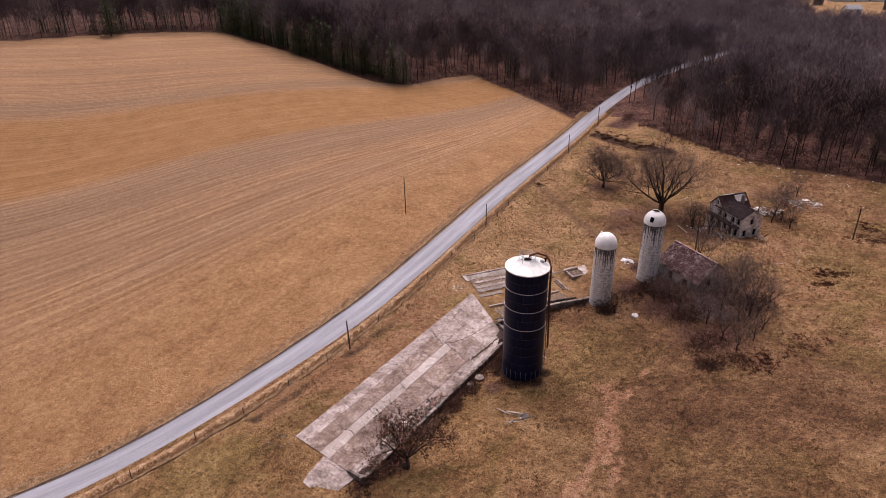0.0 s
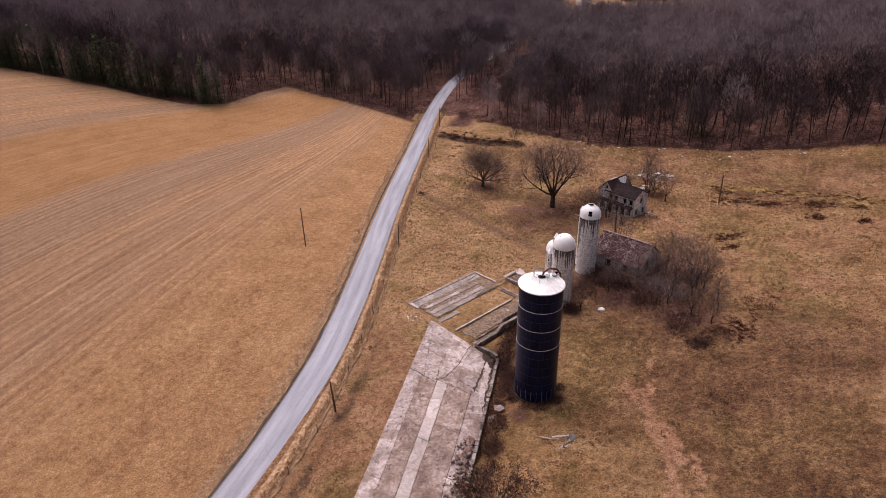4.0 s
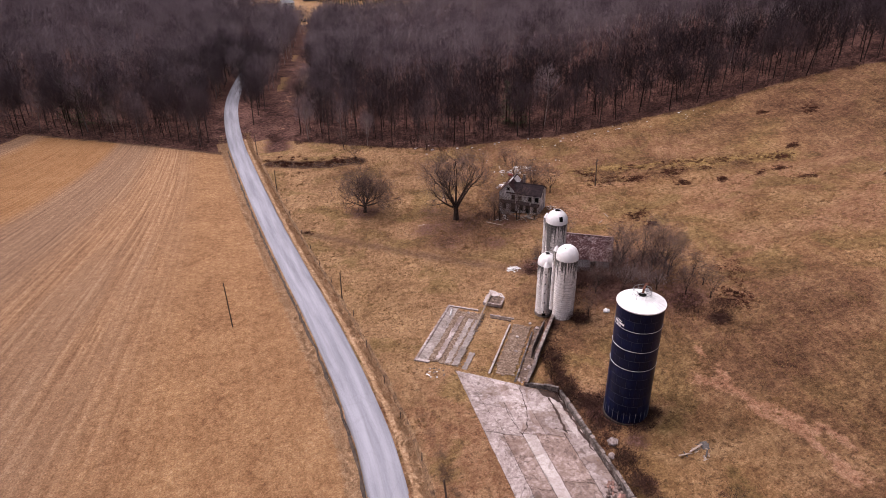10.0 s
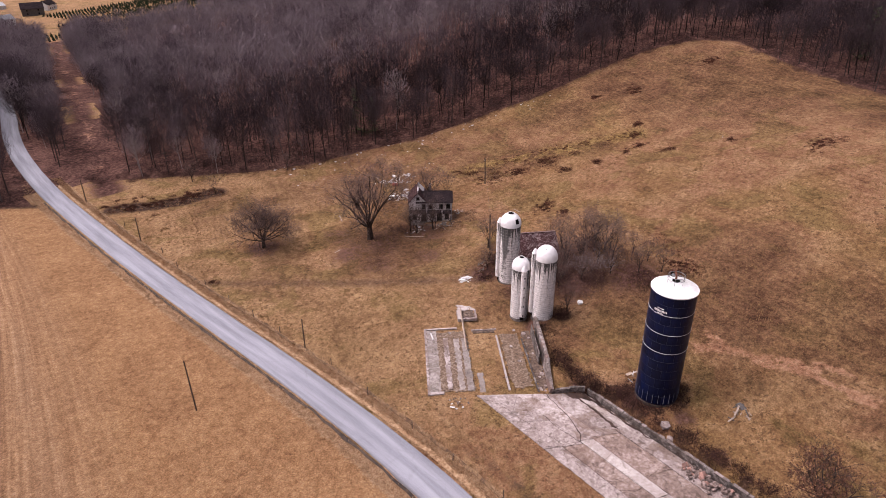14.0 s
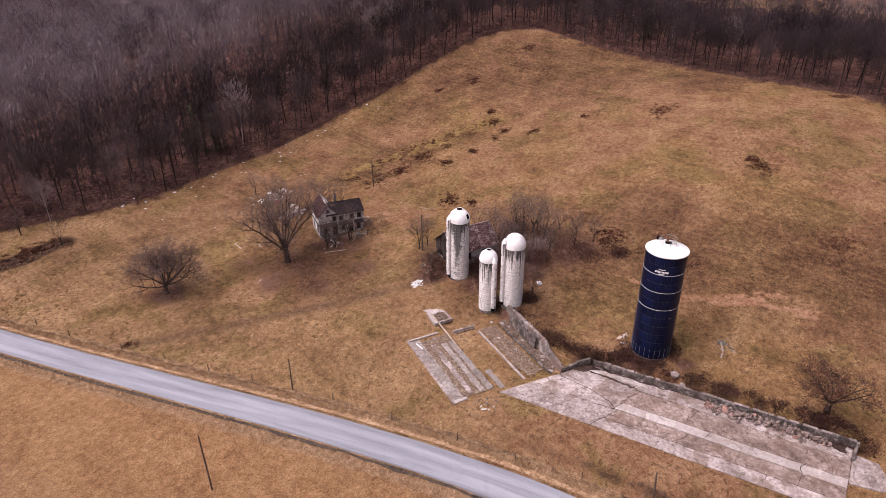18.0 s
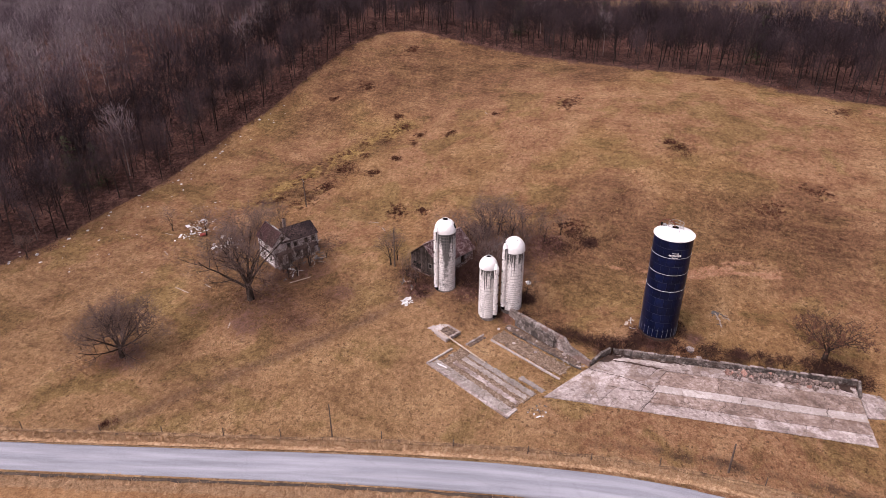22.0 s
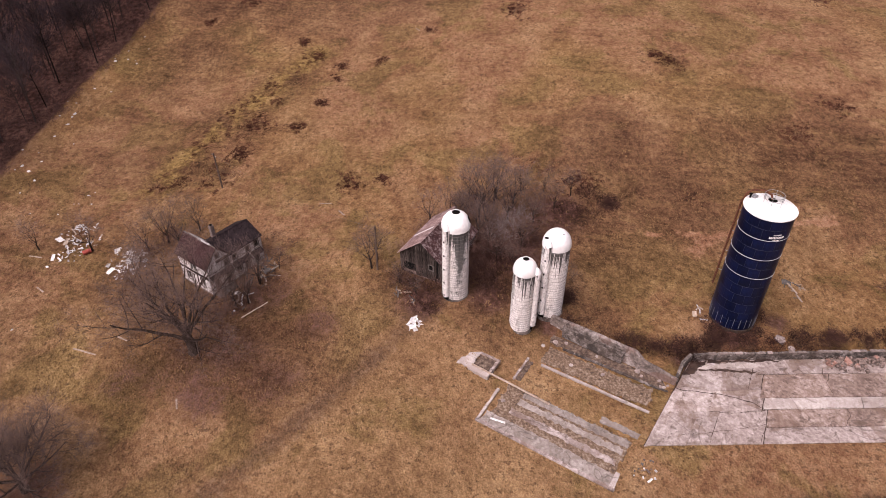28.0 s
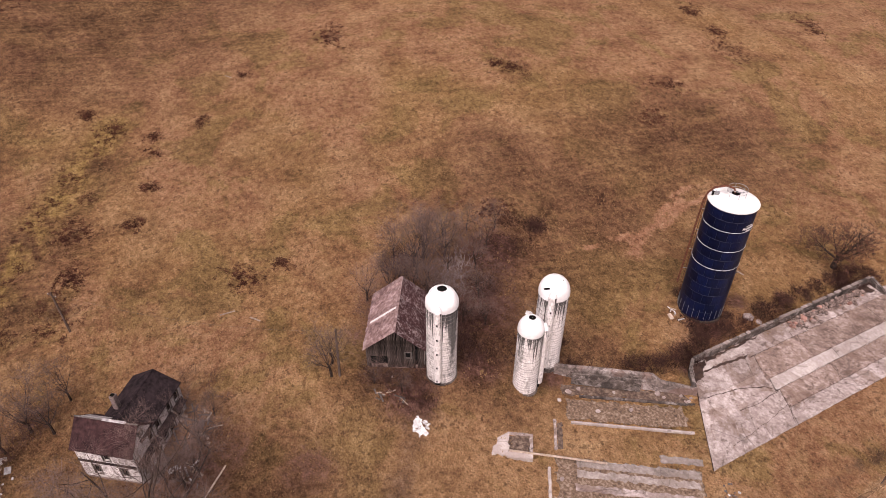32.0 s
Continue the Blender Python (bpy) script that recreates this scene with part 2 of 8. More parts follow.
    col = mix(nt, 1.0, col, ramp(nt, stalk, (0.36, (0.76, 0.76, 0.76)), (0.5, (1.0, 1.0, 1.0)), (0.64, (1.26, 1.26, 1.26))), "MULTIPLY")
    nt.links.new(col, b.inputs["Base Color"])
    h = calc(nt, "ADD", calc(nt, "MULTIPLY", fine, 0.55), calc(nt, "MULTIPLY", grit, 0.45))
    h = calc(nt, "ADD", h, calc(nt, "MULTIPLY", rows, calc(nt, "MULTIPLY", attr(nt, "field"), 0.22)))
    bumped(nt, b, h, 1.1, 1.0)
    return m


def road_material():
    m, nt, b = nodes_of("asphalt_worn", 0.75, 0, 0.3)
    v = coords(nt)
    cv = nt.nodes.new("ShaderNodeCombineXYZ")
    nt.links.new(attr(nt, "across"), cv.inputs[0])
    nt.links.new(calc(nt, "MULTIPLY", attr(nt, "along"), 0.07), cv.inputs[1])
    n = noise_tex(nt, cv.outputs[0], 0.9, 5, 0.6)
    g = noise_tex(nt, v, 9.0, 4, 0.7)
    col = ramp(nt, calc(nt, "ADD", calc(nt, "MULTIPLY", n, 0.6), calc(nt, "MULTIPLY", g, 0.4)), (0.36, (0.15, 0.15, 0.172)), (0.5, (0.22, 0.22, 0.252)), (0.64, (0.3, 0.3, 0.34)))
    edge = attr(nt, "edge")
    wear = calc(nt, "ADD", edge, calc(nt, "MULTIPLY_ADD", n, 0.35, -0.17))
    col = mix(nt, calc(nt, "MULTIPLY", smooth(nt, wear, 0.8, 0.95), 0.85), col, (0.085, 0.075, 0.075))
    wheel = attr(nt, "wheel")
    col = mix(nt, calc(nt, "MULTIPLY", wheel, calc(nt, "MULTIPLY", n, 0.5)), col, (0.42, 0.42, 0.47))
    crk = nt.nodes.new("ShaderNodeTexVoronoi")
    crk.feature = "DISTANCE_TO_EDGE"
    crk.inputs["Scale"].default_value = 0.22
    nt.links.new(coords(nt), crk.inputs["Vector"])
    col = mix(nt, calc(nt, "MULTIPLY", calc(nt, "SUBTRACT", 1.0, smooth(nt, crk.outputs["Distance"], 0.0, 0.02)), 0.14), col, (0.12, 0.12, 0.13))
    nt.links.new(col, b.inputs["Base Color"])
    bumped(nt, b, g, 0.01)
    return m


def concrete_material(name, c1, c2, c3, stain=(0.1, 0.075, 0.06), soil=(0.15, 0.095, 0.07), low=0.53):
    m, nt, b = nodes_of(name, 0.9, 0, 0.2)
    v = coords(nt)
    n1 = noise_tex(nt, v, 2.2, 7, 0.7)
    n2 = noise_tex(nt, v, 0.35, 4, 0.6, 0.6)
    n3 = noise_tex(nt, v, 0.9, 5, 0.75, 0.4)
    col = ramp(nt, calc(nt, "ADD", calc(nt, "MULTIPLY", n1, 0.5), calc(nt, "MULTIPLY", n2, 0.5)), (0.36, c1), (0.5, c2), (0.63, c3))
    col = mix(nt, calc(nt, "MULTIPLY", smooth(nt, n3, low, low + 0.12), 0.75), col, stain)
    n4 = noise_tex(nt, v, 5.0, 5, 0.75)
    col = mix(nt, calc(nt, "MULTIPLY", smooth(nt, n4, 0.55, 0.65), 0.4), col, stain)
    # blotches of ground-in soil with sharp rims, and a few long cracks
    n5 = noise_tex(nt, v, 0.22, 6, 0.62, 1.2)
    col = mix(nt, calc(nt, "MULTIPLY", smooth(nt, n5, 0.52, 0.6), 0.55), col, soil)
    ridge = calc(nt, "ABSOLUTE", calc(nt, "SUBTRACT", noise_tex(nt, v, 0.13, 3, 0.5, 0.8), 0.5))
    col = mix(nt, calc(nt, "MULTIPLY", smooth(nt, ridge, 0.006, 0.002), 0.4), col, (0.05, 0.036, 0.03))
    hsv = nt.nodes.new("ShaderNodeHueSaturation")
    nt.links.new(calc(nt, "MULTIPLY_ADD", rand_of(nt), 0.16, 0.92), hsv.inputs["Value"])
    nt.links.new(col, hsv.inputs["Color"])
    nt.links.new(hsv.outputs[0], b.inputs["Base Color"])
    bumped(nt, b, n1, 0.03)
    return m


def stave_material():
    """Whitewashed concrete staves with black stains that run down from the rim."""
    m, nt, b = nodes_of("concrete_staves", 0.85, 0, 0.25)
    uv = nt.nodes.new("ShaderNodeAttribute")
    uv.attribute_name = "UVMap"
    sep = nt.nodes.new("ShaderNodeSeparateXYZ")
    nt.links.new(uv.outputs["Vector"], sep.inputs[0])
    br = nt.nodes.new("ShaderNodeTexBrick")
    br.inputs["Scale"].default_value = 1.0
    br.offset, br.offset_frequency = 0.5, 2
    br.inputs["Brick Width"].default_value = 0.28
    br.inputs["Row Height"].default_value = 0.76
    br.inputs["Mortar Size"].default_value = 0.013
    br.inputs["Color1"].default_value = (0.84, 0.795, 0.78, 1)
    br.inputs["Color2"].default_value = (0.68, 0.635, 0.62, 1)
    br.inputs["Mortar"].default_value = (0.46, 0.42, 0.4, 1)
    nt.links.new(uv.outputs["Vector"], br.inputs["Vector"])
    v = coords(nt)
    n = noise_tex(nt, v, 2.0, 6, 0.7)
    col = mix(nt, calc(nt, "MULTIPLY", smooth(nt, n, 0.5, 0.66), 0.5), br.outputs["Color"], (0.27, 0.235, 0.22))
    streak = noise_tex(nt, coords(nt, (1.7, 1.7, 0.07)), 2.0, 5, 0.75)
    fall = smooth(nt, calc(nt, "ADD", attr(nt, "down"), calc(nt, "MULTIPLY_ADD", streak, -3.3, 1.46)), 0.0, 0.14)
    col = mix(nt, calc(nt, "MULTIPLY", calc(nt, "SUBTRACT", 1.0, fall), 0.93), col, (0.03, 0.026, 0.025))
    side = noise_tex(nt, coords(nt, (0.6, 0.6, 0.09)), 1.0, 4, 0.65)
    col = mix(nt, calc(nt, "MULTIPLY", smooth(nt, calc(nt, "ADD", calc(nt, "MULTIPLY", side, 0.6), calc(nt, "MULTIPLY", n, 0.4)), 0.52, 0.64), 0.6), col, (0.16, 0.155, 0.15))
    dark_side = calc(nt, "ADD", attr(nt, "dark_side"), calc(nt, "MULTIPLY_ADD", calc(nt, "ADD", side, n), 0.9, -0.9))
    col = mix(nt, calc(nt, "MULTIPLY", smooth(nt, dark_side, 0.35, 0.65), 0.9), col, (0.06, 0.058, 0.057))
    nt.links.new(col, b.inputs["Base Color"])
    bumped(nt, b, calc(nt, "ADD", n, calc(nt, "MULTIPLY", br.outputs["Fac"], -0.5)), 0.03)
    return m


def steel_blue_material():
    m, nt, b = nodes_of("glass_fused_steel", 0.3, 0.0, 0.16)
    v = coords(nt)
    n = noise_tex(nt, v, 1.4, 5, 0.6)
    col = ramp(nt, n, (0.35, (0.002, 0.0034, 0.017)), (0.65, (0.0036, 0.0078, 0.036)))
    hsv = nt.nodes.new("ShaderNodeHueSaturation")
    nt.links.new(calc(nt, "MULTIPLY_ADD", rand_of(nt), 0.7, 0.65), hsv.inputs["Value"])
    nt.links.new(col, hsv.inputs["Color"])
    nt.links.new(hsv.outputs[0], b.inputs["Base Color"])
    nt.links.new(calc(nt, "MULTIPLY_ADD", n, 0.3, 0.2), b.inputs["Roughness"])
    return m


M_GROUND = ground_material()
M_ROAD = road_material()
M_SLAB = concrete_material("old_concrete", (0.15, 0.112, 0.1), (0.3, 0.242, 0.225), (0.5, 0.43, 0.41), (0.095, 0.068, 0.056))
M_SLAB_PALE = concrete_material("pale_concrete", (0.27, 0.22, 0.2), (0.38, 0.325, 0.305), (0.5, 0.445, 0.42), (0.24, 0.195, 0.175), (0.3, 0.24, 0.215))
M_SLAB_BROWN = concrete_material("soiled_concrete", (0.12, 0.082, 0.066), (0.23, 0.165, 0.14), (0.4, 0.32, 0.29), (0.08, 0.054, 0.043))
M_WALL = concrete_material("weathered_concrete", (0.05, 0.04, 0.035), (0.15, 0.122, 0.11), (0.38, 0.33, 0.31), (0.025, 0.02, 0.018), (0.06, 0.042, 0.034), 0.46)
M_STAVE = stave_material()
M_DOME = simple("white_dome_paint", (0.68, 0.66, 0.66), (0.85, 0.83, 0.83), 1.2, 0.45, 0, 0.005, spec=0.4)
M_BLUE = steel_blue_material()
M_SEAM = simple("pale_sealant", (0.014, 0.018, 0.036), (0.06, 0.068, 0.098), 4, 0.7, 0, 0)
M_BAND = simple("galvanised_band", (0.36, 0.37, 0.4), (0.6, 0.6, 0.62), 4, 0.5, 0.2, 0)
M_ROOFWHITE = simple("white_roof_sheet", (0.66, 0.65, 0.64), (0.85, 0.84, 0.83), 1.5, 0.4, 0, 0.004, spec=0.4)
# near-black, also stands in for the shade inside open tops and hatches
M_HOLE = simple("dark_inside", (0.004, 0.004, 0.004), (0.012, 0.011, 0.01), 2, 1.0, spec=0.0)
M_RUST = simple("rusted_steel", (0.06, 0.022, 0.014), (0.2, 0.075, 0.04), 6, 0.8, 0.2, 0.01)
M_STEEL = simple("dull_steel", (0.2, 0.2, 0.21), (0.42, 0.42, 0.43), 5, 0.45, 0.7, 0.003)
M_BARK = simple("grey_bark", (0.035, 0.026, 0.023), (0.115, 0.09, 0.08), 5, 0.95, 0, 0.03, stretch=(1, 1, 0.3), vary=0.4)
M_TWIG = simple("purple_grey_twigs", (0.1, 0.066, 0.058), (0.2, 0.14, 0.122), 0.5, 0.95, 0, 0, vary=0.3, spec=0.1)
M_BARKD = simple("dark_bark", (0.018, 0.012, 0.01), (0.075, 0.054, 0.045), 5, 0.95, 0, 0.03, stretch=(1, 1, 0.3), spec=0.05)
M_BRUSH = simple("bramble_stems", (0.06, 0.03, 0.025), (0.17, 0.095, 0.078), 0.8, 0.95, 0, 0, spec=0.1)
M_LEAF = simple("withered_oak_leaves", (0.07, 0.029, 0.018), (0.17, 0.078, 0.046), 2.0, 0.9, 0, 0)
M_PINEFAR = simple("far_conifer_needles", (0.006, 0.009, 0.005), (0.02, 0.025, 0.012), 0.8, 0.95, 0, 0, spec=0.02)
M_PINE = simple("conifer_needles", (0.018, 0.027, 0.01), (0.075, 0.088, 0.034), 0.8, 0.9, 0, 0)
M_WOODGREY = simple("weathered_boards", (0.05, 0.043, 0.04), (0.16, 0.14, 0.13), 3, 0.9, 0, 0.02, stretch=(4, 4, 0.5), vary=0.5)
M_CLAP = simple("peeling_white_clapboard", (0.2, 0.175, 0.17), (0.53, 0.49, 0.48), 2.0, 0.85, 0, 0.01, c3=(0.76, 0.72, 0.71))
M_SHINGLE = simple("dark_shingles", (0.009, 0.007, 0.008), (0.036, 0.025, 0.027), 2.2, 0.95, 0, 0.03, vary=0.4, spec=0.04)
M_SHINGLER = simple("brown_shingles", (0.022, 0.012, 0.013), (0.06, 0.031, 0.031), 2.2, 0.95, 0, 0.03, vary=0.4, spec=0.04)
M_TIN = simple("rusty_tin_roof", (0.028, 0.012, 0.012), (0.072, 0.036, 0.036), 3.6, 0.9, 0.0, 0.01, c3=(0.24, 0.19, 0.19), vary=0.4, spec=0.08)
M_POLE = simple("creosoted_pole", (0.05, 0.033, 0.026), (0.15, 0.105, 0.085), 5, 0.9, 0, 0.01, stretch=(1, 1, 0.2))
M_FLAKED = simple("flaked_white_paint", (0.22, 0.2, 0.2), (0.5, 0.47, 0.47), 2.5, 0.8, 0, 0.01)
M_BARNGREY = simple("dark_barn_boards", (0.008, 0.006, 0.0055), (0.045, 0.034, 0.03), 3, 0.95, 0, 0.02, stretch=(4, 4, 0.5), vary=0.9, spec=0.05, c3=(0.13, 0.105, 0.095))
M_WHITE = simple("pale_board", (0.45, 0.43, 0.43), (0.75, 0.73, 0.72), 3, 0.8, 0, 0.01, vary=0.5)
M_STONE = simple("field_stone", (0.075, 0.052, 0.044), (0.25, 0.185, 0.163), 4, 0.9, 0, 0.03, vary=0.6)
M_STONER = simple("red_sandstone", (0.17, 0.085, 0.065), (0.34, 0.2, 0.165), 4, 0.9, 0, 0.03, vary=0.4)
M_STRAW = simple("dry_straw", (0.3, 0.18, 0.1), (0.54, 0.37, 0.23), 1.5, 0.95, 0, 0, spec=0.1)
M_TUFT = simple("dry_tussock", (0.15, 0.085, 0.038), (0.3, 0.185, 0.088), 0.6, 0.95, 0, 0, spec=0.1)
M_BRICK = simple("chimney_brick", (0.1, 0.075, 0.07), (0.24, 0.18, 0.165), 6, 0.9, 0, 0.02)
M_DEADWEED = simple("small_dead_weeds", (0.085, 0.045, 0.026), (0.18, 0.1, 0.056), 0.9, 0.95, 0, 0, spec=0.1)
M_BRAMBLE = simple("dark_brambles", (0.018, 0.009, 0.008), (0.075, 0.036, 0.029), 0.9, 0.95, 0, 0, spec=0.05)
M_UNDER = simple("undergrowth_stems", (0.03, 0.017, 0.017), (0.1, 0.062, 0.057), 0.4, 0.95, 0, 0, spec=0.05)
M_BRUSHD = simple("dead_weed_stems", (0.036, 0.013, 0.009), (0.115, 0.046, 0.03), 0.9, 0.95, 0, 0, spec=0.1)
M_PALEBRUSH = simple("bleached_brush", (0.13, 0.1, 0.095), (0.33, 0.27, 0.26), 0.9, 0.95, 0, 0, spec=0.1)
M_RED = simple("faded_red_paint", (0.22, 0.04, 0.03), (0.4, 0.08, 0.06), 3, 0.6)
M_WOODTAN = simple("bare_timber", (0.24, 0.17, 0.13), (0.46, 0.37, 0.3), 3, 0.9, 0, 0.01, stretch=(1, 1, 0.3), vary=0.3)
# near-black colour stands in for unlit rooms behind windows and doorways
M_GLASSDARK = simple("dark_window_void", (0.005, 0.005, 0.005), (0.014, 0.013, 0.013), 2, 0.9, spec=0.05)

# ---- the lie of the land ----
LAND = (9.47, 8.53, -2.02, 17.21, -16.91, -6.5, -9.63)
KNOLLS = ((-0.21, -0.78, -1.0, 1.02, -0.18, 0.16), (-0.91, -1.0, 0.15, -0.72, 1.57, -1.22), (-1.1, 0.49, -0.71, 0.32, -1.04, 1.05),
          (0.33, -0.43, -0.4, -0.72, -0.35, 0.51), (0.28, -0.8, -0.47, 0.32, -0.38, 1.39))


def land(x, y):
    """Height of the natural ground."""
    x, y = np.asarray(x, float), np.asarray(y, float)
    u, v = np.tanh(x / 170), np.tanh((y - 110) / 230)
    h = LAND[0] + LAND[1] * u + LAND[2] * v + LAND[3] * u * u + LAND[4] * u * v + LAND[5] * v * v + LAND[6] * v ** 3
    for j, row in enumerate(KNOLLS):
        for i, k in enumerate(row):
            h = h + 6 * k * np.exp(-((x - (-180 + 60 * i)) ** 2 + (y - 60 * j) ** 2) / 3600)
    return h


def seg_dist(x, y, pts):
    """Distance from places to a line of points, and the side (positive: to the right of the line)."""
    x, y = np.asarray(x, float), np.asarray(y, float)
    best, side = np.full(x.shape, 1e9), np.zeros(x.shape)
    for (ax, ay), (bx, by) in zip(pts[:-1], pts[1:]):
        dx, dy = bx - ax, by - ay
        t = np.clip(((x - ax) * dx + (y - ay) * dy) / (dx * dx + dy * dy), 0, 1)
        d = np.hypot(x - ax - t * dx, y - ay - t * dy)
        s = np.sign((x - ax) * dy - (y - ay) * dx)
        near = d < best
        best, side = np.where(near, d, best), np.where(near, s, side)
    return best, side


def inside(x, y, poly):
    x, y = np.asarray(x, float), np.asarray(y, float)
    r = np.zeros(x.shape, bool)
    for (ax, ay), (bx, by) in zip(poly, poly[1:] + poly[:1]):
        hit = ((ay > y) != (by > y)) & (x < (bx - ax) * (y - ay) / ((by - ay) or 1e-9) + ax)
        r ^= hit
    return r


def curve(pts, step):
    """A smooth line through points, at even steps."""
    p = [Vector((*a, 0)) for a in pts]
    p = [p[0] * 2 - p[1]] + p + [p[-1] * 2 - p[-2]]
    out = []
    for a, b, c, d in zip(p, p[1:], p[2:], p[3:]):
        n = max(1, int((c - b).length / step))
        for k in range(n):
            t = k / n
            q = 0.5 * (2 * b + (c - a) * t + (2 * a - 5 * b + 4 * c - d) * t * t + (3 * b - a - 3 * c + d) * t ** 3)
            out.append((q.x, q.y))
    out.append((p[-2].x, p[-2].y))
    return out


ROAD = curve([(-190, -90), (-140, -45), (-103, -8), (-83, 15), (-70.7, 30), (-63.3, 44.5), (-58.0, 62.5), (-55.3, 78), (-54.4, 91), (-54.15, 108), (-54.4, 132), (-54.4, 156), (-54.0, 178), (-53.5, 200),
              (-53.1, 217), (-52.2, 231), (-51.0, 244), (-49.2, 258), (-46.3, 274), (-41.9, 292), (-35.6, 318), (-28.5, 350), (-23.0, 383), (-21.5, 402), (-27, 435), (-44, 475), (-70, 520), (-110, 580), (-150, 680)], 4.0)
HALF = 2.68
FIELD_EDGE = [(-57.5, 214), (-75, 229), (-92, 240), (-111, 249), (-118, 236), (-123, 216), (-133, 207.5), (-149, 208), (-166, 210), (-194, 214), (-217, 221), (-239, 211), (-264, 192), (-290, 165), (-340, 120), (-420, 60)]
PASTURE_EDGE = [(-43, 221), (-31, 212), (-19, 203), (-8, 195), (3, 189.5), (18, 185.5), (32, 180), (46, 175.5), (61, 170.5), (75, 163), (89, 158), (101, 153), (115, 146.5), (127, 138), (130, 126),
                (119, 108), (111, 89), (103, 71), (91, 54), (79, 34), (66, 22), (59, 8), (50, -15), (40, -60), (30, -160)]
CUT = [(-42.5, 211), (42, 510)]                       # the straight clearing through the woods
FIELD_POLY = [(a - HALF, b) for a, b in ROAD if b < 217] + FIELD_EDGE + [(-420, -160)]
PASTURE_POLY = [(a, b) for a, b in ROAD if b < 226] + PASTURE_EDGE + [(-150, -160)]
# slab corners: south-west, south-east, north-east, north-west
SLAB = [(-45.8, 48.0), (-33.7, 45.3), (-28.9, 79.0), (-39.8, 89.6)]


def slab_z(y):
    return 3.45 + 0.009 * (y - 46)


def slab_at(f, s):
    (ax, ay), (bx, by), (cx, cy), (dx, dy) = SLAB
    return ((ax * (1 - f) + bx * f) * (1 - s) + (dx * (1 - f) + cx * f) * s, (ay * (1 - f) + by * f) * (1 - s) + (dy * (1 - f) + cy * f) * s)


def height(x, y):
    """Height of the ground as it is, with the cut for the slab and the barn floor."""
    x, y = np.asarray(x, float), np.asarray(y, float)
    h = land(x, y)
    d, _ = seg_dist(x, y, SLAB + SLAB[:1])
    d = np.where(inside(x, y, SLAB), 0, d)
    d1, side = seg_dist(x, y, [SLAB[1], SLAB[2], (-32.2, 82.3), (-20.3, 94.2)])
    east = (side > 0) & (y > 44) & (x > -36)
    u, w = barn_uv(x, y)
    on_floor = (u > -2) & (u < 17) & (w > -2) & (w < 16.6)
    reach = np.where(east, 1.4, np.where(on_floor, 1.0, 7.0))
    k = np.clip(1 - np.maximum(d - np.where(east, 0.45, 0.2), 0) / reach, 0, 1)
    k = k * k * (3 - 2 * k)
    h = h * (1 - k) + (slab_z(y) - 0.13) * k
    # barn floor, level behind the leaning wall
    b = np.clip(1 - np.maximum(np.maximum(np.maximum(-1.5 - u, u - 17), np.maximum(-1.5 - w, (w - 16.6) * 4)), 0) / 4.0, 0, 1)
    b = b * b * (3 - 2 * b) * (1 - k)
    return h * (1 - b) + 3.44 * b


BARN_O, BARN_D, BARN_E = (-33.3, 106.0), (-0.662, -0.75), (0.75, -0.662)


def barn_uv(x, y):
    return (x - BARN_O[0]) * BARN_D[0] + (y - BARN_O[1]) * BARN_D[1], (x - BARN_O[0]) * BARN_E[0] + (y - BARN_O[1]) * BARN_E[1]


def barn_xy(u, w):
    return BARN_O[0] + BARN_D[0] * u + BARN_E[0] * w, BARN_O[1] + BARN_D[1] * u + BARN_E[1] * w


def gz(x, y):
    return float(height(x, y))


def mesh_of(name, verts, faces, material, smooth_shade=False):
    """A mesh from arrays: verts n x 3, faces as a list of index tuples or an n x k array."""
    me = bpy.data.meshes.new(name)
    v = np.asarray(verts, np.float32)
    f = faces if isinstance(faces, np.ndarray) else None
    if f is None:
        me.from_pydata(v.tolist(), [], faces)
    else:
        me.vertices.add(len(v))
        me.vertices.foreach_set("co", v.ravel())
        me.loops.add(f.size)
        me.loops.foreach_set("vertex_index", f.astype(np.int32).ravel())
        me.polygons.add(len(f))
        me.polygons.foreach_set("loop_start", np.arange(0, f.size, f.shape[1], dtype=np.int32))
        me.update(calc_edges=True)
    if smooth_shade:
        me.polygons.foreach_set("use_smooth", np.ones(len(me.polygons), bool))
    me.materials.append(material)
    me.update()
    return me


def grid_faces(nx, ny):
    i = np.arange((nx - 1) * (ny - 1))
    a = (i // (nx - 1)) * nx + i % (nx - 1)
    return np.stack([a, a + 1, a + nx + 1, a + nx], 1)


def spaced(a, b, lo, hi, step, grow=1.06):
    """Coordinates: even steps from lo to hi, growing steps out to a and b."""
    mid = list(np.arange(lo, hi + 0.01, step))
    s, x = step, lo
    left = []
    while x > a:
        s *= grow
        x -= s
        left.append(x)
    s, x = step, hi
    right = []
    while x < b:
        s *= grow
        x += s
        right.append(x)
    return np.array(left[::-1] + mid + right)


def put_attr(me, name, val):
    a = me.attributes.new(name, "FLOAT", "POINT")
    a.data.foreach_set("value", np.asarray(val, np.float32).ravel())


def blobs(x, y, spots):
    """A soft mask of round patches (x, y, radius)."""
    m = np.zeros(x.shape)
    for sx, sy, r in spots:
        m = np.maximum(m, np.clip(1.35 - np.hypot(x - sx, y - sy) / r, 0, 1))
    return m


